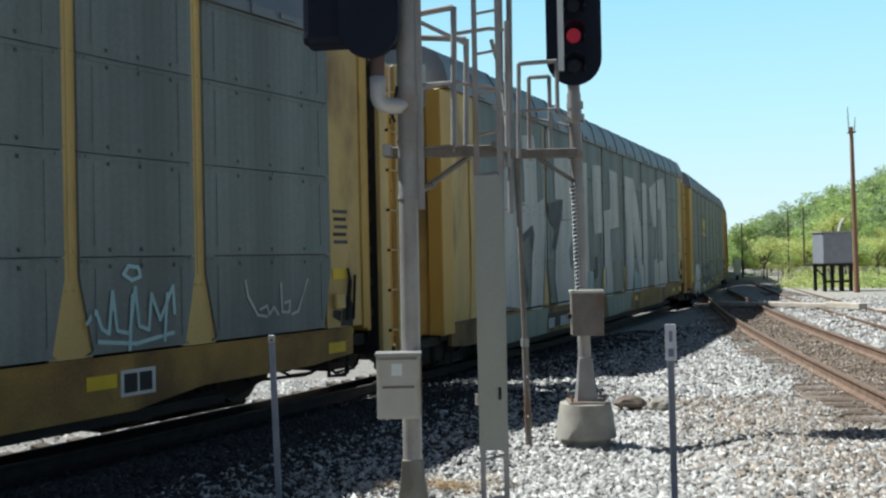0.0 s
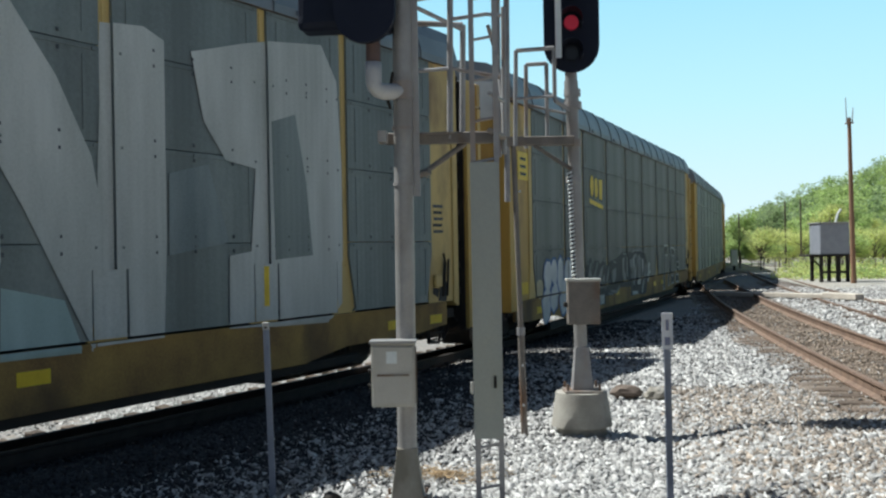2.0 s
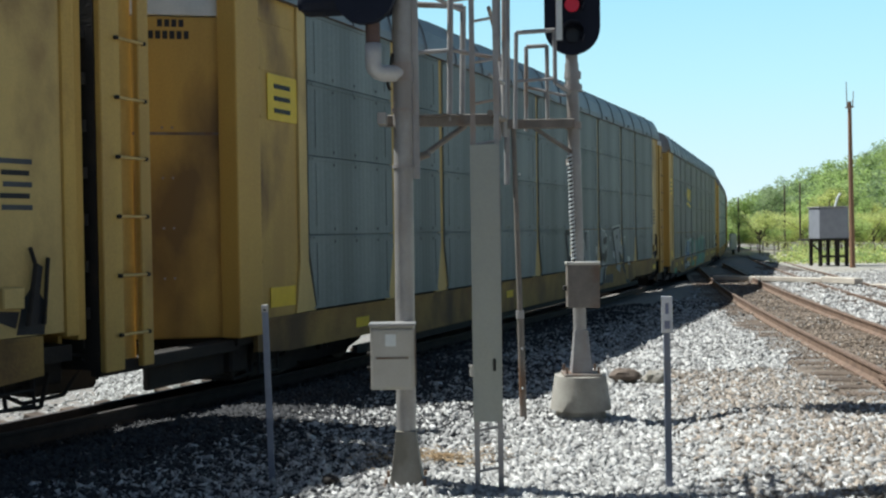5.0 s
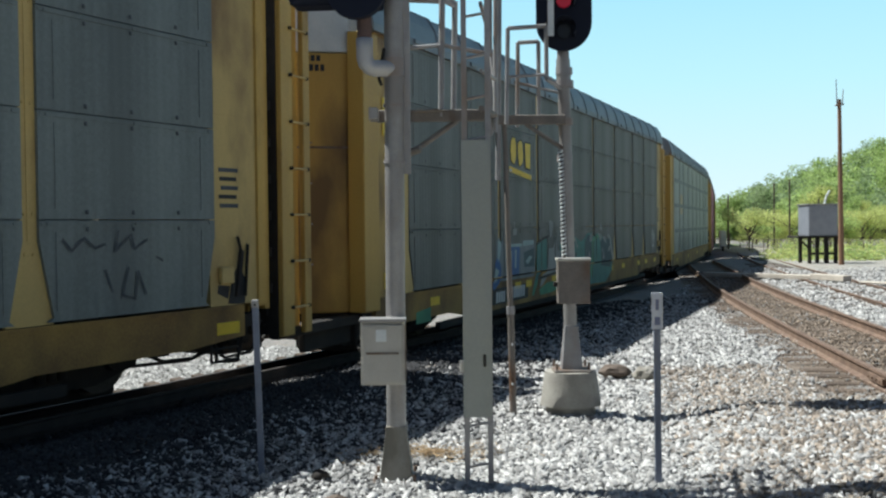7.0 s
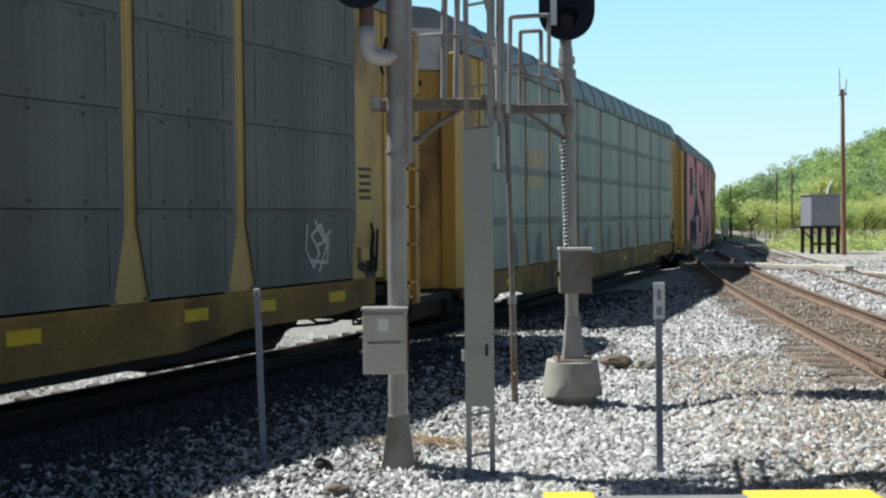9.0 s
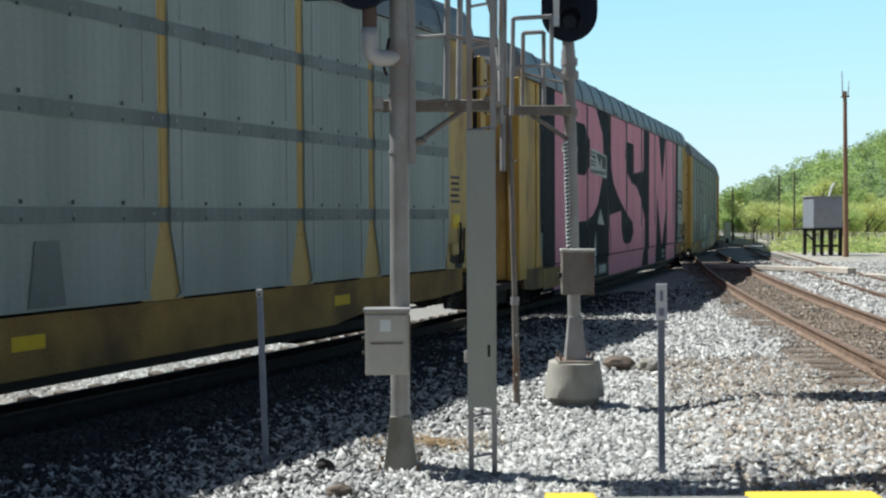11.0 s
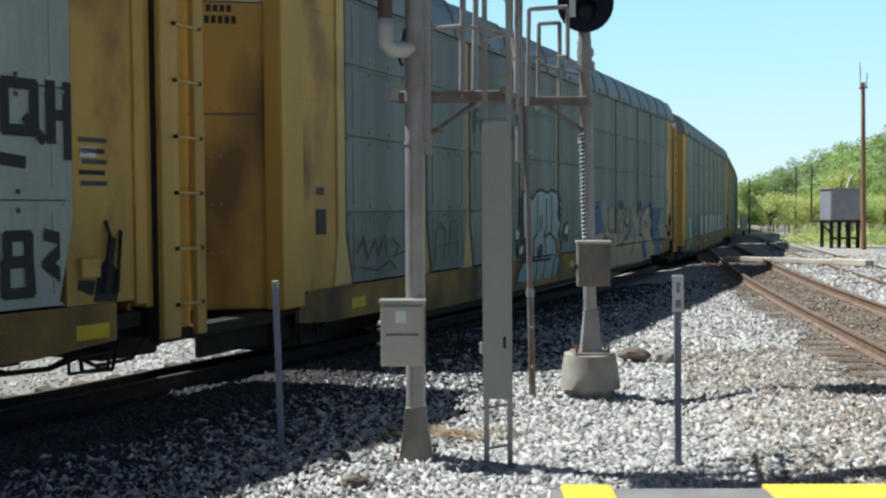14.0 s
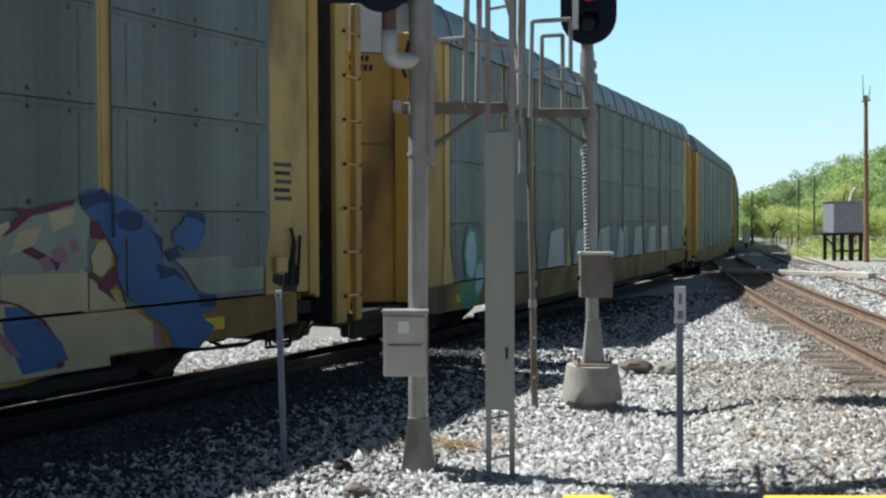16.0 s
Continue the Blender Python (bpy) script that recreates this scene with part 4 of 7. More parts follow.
def build_car(panel_mat=None, post_mat=None, end_mat=None, wide=2.9, paint_posts=None, label="", flange=0.12):
    """One closed auto carrier car."""
    car = thing("auto_rack_car", label, "freight car", "cars of the train")
    panel_mat, post_mat, end_mat = panel_mat or GREY, post_mat or YELB, end_mat or YELL
    for i in range(len(EDGES) - 1):
        a, b = EDGES[i] - (0.09 if i == 0 else 0.0), EDGES[i + 1] + (0.08 if i == len(EDGES) - 2 else 0)
        for n, (z0, z1) in enumerate(zip(SEAMS, SEAMS[1:])):
            p = part("panel", panel_mesh(b - a, z1 - z0, 0.17 if n == 0 else 0, 0.17 if n == 0 else 0), panel_mat, car)
            p.location = (a, 0, z0)
    first = None
    for x in POSTS:
        m = paint_posts if paint_posts else post_mat
        if first is None:
            first = part("post", post_mesh(wide), m, car)
            first.location = (x, 0, 0)
        else:
            again(first, pose(x, 0, 0))
    bolts = bmesh.new()
    for i in range(len(EDGES) - 1):
        a, w = EDGES[i], EDGES[i + 1] - EDGES[i]
        for f in (0.26, 0.5, 0.76):
            for z in (1.16, 1.34, 2.26, 2.44, 3.30, 3.48):
                x = a + w * f
                v = [bolts.verts.new((x + dx, PANEL_Y - 0.0125, z + dz)) for dx, dz in ((-0.022, -0.022), (0.022, -0.022), (0.022, 0.022), (-0.022, 0.022))]
                o = bolts.verts.new((x, PANEL_Y - 0.022, z))
                for k in range(4):
                    bolts.faces.new((v[k], v[(k + 1) % 4], o))
    tagged(part("bolt_row", bolts, SOOT, car, "dark bolt heads in rows"), kind="stuff")
    # front end: bright corner post, ribbed panel, edge post
    cpst = bevelled(B(0.0, 0.53, -0.075, 0.2, 0.0, 4.30), 0.03, 3)
    part("corner_post", cpst, ORNG, car, "broad orange-yellow corner post")
    ep = B(0.532, 1.50, -0.01, 0.05, -0.05, 4.36)
    for z in np.arange(0.3, 4.2, 0.62):
        box(ep, 0.56, 1.48, -0.016, -0.01, float(z), float(z) + 0.02)
        tube(ep, (0.58, -0.05, float(z) + 0.01), (0.58, -0.01, float(z) + 0.01), 0.022, 0.022, 8)
    part("end_panel", ep, end_mat, car, "yellow painted end panel")
    part("edge_post", bevelled(prism(bmesh.new(), [(1.52, 4.36), (1.52, 0.9), (1.40, 0.2), (1.93, 0.2), (1.74, 0.9), (1.74, 4.36)], -0.04, 0.03), 0.008, 1), post_mat, car)
    # rear end
    rp = B(24.98, 25.86, -0.02, 0.05, 0.2, 4.40)
    box(rp, 25.06, 25.5, -0.026, -0.02, 2.55, 3.0)
    box(rp, 25.07, 25.49, -0.029, -0.026, 2.56, 2.99)
    part("end_panel", rp, post_mat, car, "yellow painted end panel with plates")
    part("corner_post", bevelled(B(25.87, 26.03, -0.05, 0.2, 0.15, 4.35), 0.03, 2), end_mat, car)
    part("door_edge", bevelled(B(26.05, 26.15, 0.0, 0.25, 0.1, 4.4), 0.02, 2), end_mat, car)
    grease = bmesh.new()
    for k, pts in enumerate(([(25.30, 0.22), (25.62, 0.20), (25.66, 0.48), (25.58, 0.60), (25.62, 0.86), (25.52, 0.92), (25.47, 0.66), (25.38, 0.55)], [(25.10, 0.36), (25.30, 0.28), (25.34, 0.44), (25.12, 0.46)], [(25.40, 0.20), (25.46, -0.02), (25.52, 0.2)])):
        grease.faces.new([grease.verts.new((x, -0.0225 - 0.0004 * k, z)) for x, z in pts])
    tagged(part("grease_stain", grease, BLACK, car, "dark grease stain"), kind="stuff")
    part("brake_box", bevelled(B(25.12, 25.36, -0.09, -0.021, 0.47, 0.68), 0.015, 1), post_mat, car)
    latch = bmesh.new()
    tube(latch, (25.40, -0.07, 0.30), (25.50, -0.07, 0.88), 0.025, 0.025, 8)
    tube(latch, (25.50, -0.07, 0.88), (25.44, -0.07, 1.05), 0.02, 0.02, 8)
    tube(latch, (25.60, -0.05, 0.30), (25.66, -0.05, 0.95), 0.02, 0.02, 8)
    part("hand_brake", latch, DARK, car, "dark greasy hand brake gear")
    # front end doors with seams and rivets, white header above
    for root, out in ((pose(0.13, 0.21, 0, 0, 0, 124.5), 1), (pose(0.13, WIDE - 0.21, 0, 0, 0, 235.5), -1)):
        dr = part("end_door", bevelled(B(0.0, 1.56, -0.03, 0.03, 0.0, 3.98), 0.02, 1), DOORM, car, "orange-yellow end door leaf")
        dr.matrix_basis = root
        part("door_seam", B(0.02, 1.5, min(0.03 * out, 0.036 * out), max(0.03 * out, 0.036 * out), 2.52, 2.555), DIRTY, dr)
        for k in range(8):
            x, z = 0.62 + 0.12 * (k % 2), 0.75 + 0.62 * (k // 2)
            part("rivet", T((x, 0.03 * out, z), (x, 0.042 * out, z), 0.016, 0.016, 8), GALV, dr)
        hd = part("header", B(0.03, 1.5, -0.025, 0.025, 4.0, 4.75), CHALK, car, "white end header sheet")
        hd.matrix_basis = root
        if out > 0:
            bars = bmesh.new()
            for i in range(6):
                box(bars, 0.40 + 0.085 * i, 0.46 + 0.085 * i, 0.030, 0.036, 3.70, 3.80)
            for i in range(4):
                box(bars, 0.46 + 0.085 * i, 0.52 + 0.085 * i, 0.030, 0.036, 3.85, 3.94)
            part("number_marking", bars, BLACK, dr)
    # ladder panel standing forward of the end doors
    for x0, x1 in ((-2.32, -2.02), (-1.73, -1.55)):
        part("ladder_channel", bevelled(B(x0, x1, -0.01, 0.07, -0.12, 4.42), 0.012, 1), end_mat, car, "yellow ladder channel")
    part("ladder_back", B(-2.03, -1.72, 0.10, 0.14, -0.06, 4.40), DOORM, car, "brownish yellow panel behind the rungs")
    for i in range(7):
        z = 0.25 + 0.62 * i
        part("rung", T((-2.10, -0.03, z), (-1.66, -0.03, z), 0.016, 0.016, 8), YELB, car)
        for x in (-2.10, -1.66):
            part("rung_bolt", T((x, -0.05, z), (x, 0.0, z), 0.022, 0.022, 8), DARK, car)
    part("end_apron", bevelled(B(-1.35, 0.11, 0.24, 0.34, -0.46, -0.03), 0.02, 1), DARK, car, "dark greasy end apron")
    # added dark sheet that makes the gap between cars look shaded
    part("ladder_side", B(-2.326, -2.306, 0.072, 1.25, -0.1, 4.4), DARK, car, "dark sheet added for the shade in the gap between cars")
    part("side_beam", bevelled(B(-2.3, 0.2, 0.08, 0.22, -0.17, -0.03), 0.01, 1), DARK, car, "dark beam under the ladder panel")
    part("rear_wall", B(26.0, 26.05, 0.25, WIDE - 0.1, 0.0, 4.7), end_mat, car)
    # dark plate with bumps: the shaded, ragged gap made as a solid
    edge = B(26.152, 26.17, 0.05, 0.42, 0.0, 4.4)
    for i in range(9):
        tube(edge, (26.18, 0.02, 0.3 + 0.48 * i), (26.18, 0.02, 0.42 + 0.48 * i), 0.035, 0.035, 8)
    part("door_track", edge, DARK, car, "dark bumpy plate standing in for the shaded gap at the corner")
    # sill, floor, far wall, roof, running gear
    sp = [(0.45, 0.19), (25.6, 0.19), (25.6, -0.20), (24.6, -0.28), (22.4, -0.29), (21.7, -0.38), (21.3, -0.44), (4.7, -0.44), (4.3, -0.38), (3.6, -0.29), (1.2, -0.28), (0.45, -0.22)]
    part("side_sill", prism(bmesh.new(), sp, SILL_Y, 0.04), SILL, car, "weathered yellow side sill")
    lip = B(0.6, 25.5, SILL_Y - 0.025, SILL_Y, 0.15, 0.195)
    part("sill_lip", lip, SILL, car)
    part("lower_flange", B(3.2, 22.8, 0.0, 0.09, -0.435 - flange, -0.435), DARK, car, "dark lower flange of the underframe")
    for y, pts in ((0.30, [(24.2, -0.30), (24.5, -0.42), (25.0, -0.44), (25.3, -0.34), (25.6, -0.50), (26.1, -0.48), (26.3, -0.26)]), (0.55, [(24.1, -0.45), (25.2, -0.50), (25.9, -0.36)]), (0.22, [(25.3, -0.20), (25.35, -0.52), (25.75, -0.55), (25.85, -0.22)])):
        part("brake_pipe", path_tube(bmesh.new(), [(x, y, z) for x, z in pts], 0.022, 8), DARK, car, "dark greasy brake pipe")
        part("brake_pipe", path_tube(bmesh.new(), [(26.0 - x, y, z) for x, z in pts], 0.022, 8), DARK, car, "dark greasy brake pipe")
    part("end_sill", bevelled(B(0.12, 0.5, 0.15, WIDE - 0.15, -0.46, -0.05), 0.03, 1), DARK, car, "dark end sill over the coupler")
    part("end_sill", bevelled(B(25.7, 26.1, 0.3, WIDE - 0.15, -0.36, -0.08), 0.03, 1), DARK, car, "dark end sill over the coupler")
    part("draft_gear", prism(bmesh.new(), [(0.3, -0.1), (2.0, -0.1), (2.0, -0.6), (1.5, -0.62), (1.4, -0.56), (0.8, -0.60), (0.7, -0.50), (0.3, -0.48)], 0.34, 0.46), DARK, car)
    part("brake_cylinder", bevelled(B(24.6, 24.85, 0.5, 0.9, -0.40, -0.12), 0.03, 1), DARK, car)
    part("uncoupling_lever", path_tube(bmesh.new(), [(26.0, 0.2, -0.05), (26.5, 0.2, -0.12), (26.55, 1.3, -0.12), (26.9, 1.4, -0.2)], 0.018, 6), DARK, car)
    part("draft_gear", bevelled(B(26.05, 26.95, 0.75, WIDE - 0.75, -0.55, -0.11), 0.04, 1), DARK, car)
    part("floor", B(0.1, 26.0, 0.04, WIDE - 0.04, -0.10, 0.06), DARK, car)
    part("centre_sill", B(-0.2, 26.4, WIDE / 2 - 0.3, WIDE / 2 + 0.3, -0.32, -0.10), DARK, car)
    part("far_wall", B(0.1, 26.0, WIDE - 0.04, WIDE, -0.12, 4.36), panel_mat, car)
    part("roof", roof_mesh(), ROOF, car, "arched galvanised roof with standing seams")
    part("eave", B(0.3, 26.0, -0.075, 0.0, 4.362, 4.43), DIRTY, car)
    for i in range(9):
        part("roof_bracket", B(1.9 + 2.75 * i, 2.25 + 2.75 * i, -0.13, -0.1, 4.40, 4.47), ROOF, car)
    truck(car, 3.0)
    truck(car, 23.0)
    for x0, x1 in ((-0.72, -0.05), (26.9, 27.86)):
        cp = B(x0, x1, WIDE / 2 - 0.09, WIDE / 2 + 0.09, -0.30, -0.12)
        box(cp, min(x0, x1) if x0 < 0 else x1 - 0.3, (x0 + 0.3) if x0 < 0 else x1, WIDE / 2 - 0.16, WIDE / 2 + 0.12, -0.36, -0.06)
        part("coupler", bevelled(cp, 0.02, 1), DARK, car)
    hs = bmesh.new()
    path_tube(hs, [(26.2, 0.9, -0.15), (26.5, 0.85, -0.42), (27.0, 0.85, -0.46), (27.4, 0.9, -0.25)], 0.03, 8)
    path_tube(hs, [(26.2, 0.15, -0.12), (26.45, 0.12, -0.28), (26.8, 0.3, -0.30), (27.0, 0.9, -0.22)], 0.018, 8)
    part("air_hose", hs, DARK, car)
    step = bmesh.new()
    path_tube(step, [(25.0, 0.0, -0.18), (25.0, 0.0, -0.48), (25.5, 0.0, -0.48), (25.5, 0.0, -0.18)], 0.018, 6)
    path_tube(step, [(25.0, 0.0, -0.33), (25.5, 0.0, -0.33)], 0.016, 6)
    part("step_iron", step, DARK, car)
    step = bmesh.new()
    path_tube(step, [(0.5, 0.0, -0.18), (0.5, 0.0, -0.50), (0.95, 0.0, -0.50), (0.95, 0.0, -0.18)], 0.018, 6)
    part("step_iron", step, DARK, car)
    return car


def rect(car, name, u0, u1, z0, z1, m, y=SILL_Y, label="", thick=0.004):
    w = u1 - u0
    u0 = lay(u0)
    u1 = u0 + w
    return part(name, B(u0, u1, y - thick, y + 0.002, z0, z1), m, car, label)


def marks(car, us, zs=-0.08):
    for u in us:
        rect(car, "reflector", u, u + 0.42, zs - 0.075, zs + 0.075, BRTY, label="bright yellow reflector strip")


# -- paint laid on the side of a car: each shape is cut to the panels, the posts and the sill that it crosses


def cut(poly, x0, x1, z0, z1):
    for axis, lim, sign in ((0, x0, 1), (0, x1, -1), (1, z0, 1), (1, z1, -1)):
        out = []
        for i, p in enumerate(poly):
            q = poly[(i + 1) % len(poly)]
            dp, dq = (p[axis] - lim) * sign, (q[axis] - lim) * sign
            if dp >= 0:
                out.append(p)
            if dp * dq < 0:
                f = dp / (dp - dq)
                out.append((p[0] + f * (q[0] - p[0]), p[1] + f * (q[1] - p[1])))
        poly = out
        if len(poly) < 3:
            return []
    return poly


def on(poly):
    """A shape given by true stations along the car."""
    return [(float(np.interp(u, (0, *EDGES, CAR), (0, *MARKS, CAR))), z + 0.06 if z < 2.9 else z) for u, z in poly]


STRIPS = []
for i in range(len(EDGES) - 1):
    x0, x1 = EDGES[i] + (0.01 if i == 0 else 0.1), EDGES[i + 1] - (0.1 if i < len(EDGES) - 2 else 0.02)
    STRIPS.append((x0, x1, 0.98, 4.35, PANEL_Y - 0.013))
    STRIPS.append((x0 + 0.17, x1 - 0.17, 0.23, 0.98, PANEL_Y - 0.013))
for x in POSTS:
    STRIPS.append((x - 0.1, x + 0.1, 0.98, 4.35, POST_Y - 0.011))
    STRIPS.append((x - 0.24, x + 0.24, 0.23, 0.98, POST_Y - 0.042))
STRIPS.append((1.95, 24.9, -0.435, 0.15, SILL_Y - 0.003))
STRIPS.append((1.95, 24.9, 0.15, 0.196, SILL_Y - 0.028))


def paint(car, name, polys, m, layer=0, label=""):
    bm = bmesh.new()
    for n, poly in enumerate(polys):
        poly = [(lay(u), z - 0.06 if z < 3 else z) for u, z in poly]
        for x0, x1, z0, z1, y in STRIPS:
            c = cut(list(poly), x0, x1, z0, z1)
            if len(c) > 2:
                clean = [p for i, p in enumerate(c) if abs(p[0] - c[i - 1][0]) + abs(p[1] - c[i - 1][1]) > 1e-5]
                if len(clean) > 2:
                    try:
                        bm.faces.new([bm.verts.new((px, y - 0.0012 * layer - 0.00004 * (n % 25), pz)) for px, pz in clean])
                    except ValueError:
                        pass
    bmesh.ops.recalc_face_normals(bm, faces=bm.faces)
    return tagged(part(name, bm, m, car, label), kind="stuff")


def stroke(pts, w):
    """A broad brush line as a row of four-sided pieces with rounded joints."""
    out = []
    for (x0, z0), (x1, z1) in zip(pts, pts[1:]):
        d = math.hypot(x1 - x0, z1 - z0) or 1e-6
        ux, uz = (x1 - x0) / d, (z1 - z0) / d
        nx, nz = -uz * w / 2, ux * w / 2
        e = w * 0.28
        out.append([(x0 - ux * e + nx, z0 - uz * e + nz), (x1 + ux * e + nx, z1 + uz * e + nz), (x1 + ux * e - nx, z1 + uz * e - nz), (x0 - ux * e - nx, z0 - uz * e - nz)])
    return out


def blob(cx, cz, rx, rz, seed=0, n=18):
    r = random.Random(seed)
    return [(cx + rx * (1 + r.uniform(-0.12, 0.12)) * math.cos(6.2832 * i / n), cz + rz * (1 + r.uniform(-0.12, 0.12)) * math.sin(6.2832 * i / n)) for i in range(n)]


def ring(poly, grow):
    cx, cz = sum(p[0] for p in poly) / len(poly), sum(p[1] for p in poly) / len(poly)
    out = []
    for x, z in poly:
        d = math.hypot(x - cx, z - cz)
        out.append((cx + (x - cx) * (d + grow) / d, cz + (z - cz) * (d + grow) / d))
    return out


def letter_bars(u0, u1, z0, z1, n, slant=0.0):
    """Unreadable writing as a row of plain bars."""
    step, out = (u1 - u0) / n, []
    for i in range(n):
        a = u0 + i * step
        out.append([(a, z0), (a + step * 0.72, z0), (a + step * 0.72 + slant, z1), (a + slant, z1)])
    return out


def emblem(car):
    """Yellow company emblem: three plain blocks over a bar."""
    paint(car, "emblem_block", [ring(blob(7.06, 2.98, 0.20, 0.27, 1), 0.03), ring(blob(7.56, 2.95, 0.19, 0.26, 2), 0.03), [(7.87, 3.2), (8.34, 3.2), (8.30, 2.62), (7.90, 2.64)]], BLACK, 1)
    paint(car, "emblem_block", [blob(7.06, 2.98, 0.20, 0.27, 1), blob(7.56, 2.95, 0.19, 0.26, 2), [(7.9, 3.17), (8.31, 3.17), (8.27, 2.66), (7.93, 2.68)]], BRTY, 2, "yellow emblem blocks")
    paint(car, "emblem_bar", [[(6.76, 2.66), (8.36, 2.52), (8.36, 2.40), (6.76, 2.54)]], BRTY, 2, "yellow emblem underline")


def sticker(car, z=3.05, u=0.78):
    rect(car, "sticker", u, u + 0.72, z - 0.28, z + 0.32, BRTY, -0.022, "bright yellow sticker with dark print")
    for i in range(3):
        rect(car, "print_bar", u + 0.15, u + 0.55, z - 0.18 + 0.16 * i, z - 0.12 + 0.16 * i, BLACK, -0.0275)
    rect(car, "sticker", u, u + 0.62, 0.32, 0.58, BRTY, -0.022, "small yellow sticker")


def small_print(car, u=25.08, z=1.9):
    for i in range(5):
        rect(car, "print_bar", u + 0.02 * (i % 3), u + 0.36 - 0.03 * (i % 2), z - 0.11 * i, z - 0.05 - 0.11 * i, BLACK if i % 2 else SOOT, -0.024)


def placard(car, u):
    rect(car, "placard", u, u + 0.52, -0.27, 0.02, CHALK, SILL_Y, "white framed label board", 0.012)
    rect(car, "placard_window", u + 0.05, u + 0.24, -0.23, -0.02, BLACK, SILL_Y - 0.013)
    rect(car, "placard_window", u + 0.28, u + 0.47, -0.23, -0.02, BLACK, SILL_Y - 0.013)


def spray(car, m, layer, label, *shapes):
    """Paint shapes given by true stations and heights."""
    paint(car, "graffiti", [on(p) for p in shapes], m, layer, label)


def drawn(car, m, layer, label, w, *runs):
    """Painted lines given by true stations and heights."""
    paint(car, "graffiti", [on(q) for run in runs for q in stroke(run, w)], m, layer, label)


cars = {}
# car 0: plain dark grey with a faint cyan tag
c = cars[0] = build_car(post_mat=YELB, end_mat=YELL, label="grey auto carrier car with yellow posts and a faint cyan tag")
paint(c, "graffiti", [q for l in ([(20.3, 0.62), (20.42, 0.75), (20.5, 0.55), (20.6, 0.5), (20.66, 0.95), (20.72, 0.52), (20.9, 0.48), (21.0, 0.98), (21.05, 0.55), (21.2, 0.5), (21.25, 0.9), (21.38, 0.6), (21.6, 0.98), (21.62, 0.66)], [(20.45, 0.42), (21.0, 0.36), (21.6, 0.44)], [(20.82, 1.12), (20.9, 1.22), (21.05, 1.2), (21.08, 1.1), (20.95, 1.06), (20.84, 1.12)], [(20.95, 0.9), (20.9, 0.3)], [(21.5, 0.9), (21.45, 0.36)]) for q in stroke(l, 0.045)], CYAN, 1, "faint cyan spray tag")
paint(c, "graffiti", [q for l in ([(22.95, 1.0), (23.0, 0.8), (23.2, 0.55), (23.4, 0.52)], [(23.25, 0.62), (23.4, 0.66), (23.45, 0.54), (23.55, 0.64), (23.65, 0.53)], [(23.72, 0.95), (23.74, 0.56), (23.9, 0.55), (23.92, 0.7), (23.8, 0.68)], [(24.35, 0.98), (24.25, 0.8), (24.1, 0.55), (23.95, 0.52)]) for q in stroke(l, 0.035)], WHITE, 1, "small white spray tag")
marks(c, (20.3, 24.9, 14.0))
placard(c, 20.78)
small_print(c)
rect(c, "sticker", 25.05, 25.4, 0.9, 1.05, BRTY, -0.024, "small yellow sticker")

# car 1: big white block letters
c = cars[1] = build_car(post_mat=YELB, end_mat=YELB, label="grey auto carrier car covered in large white block graffiti")
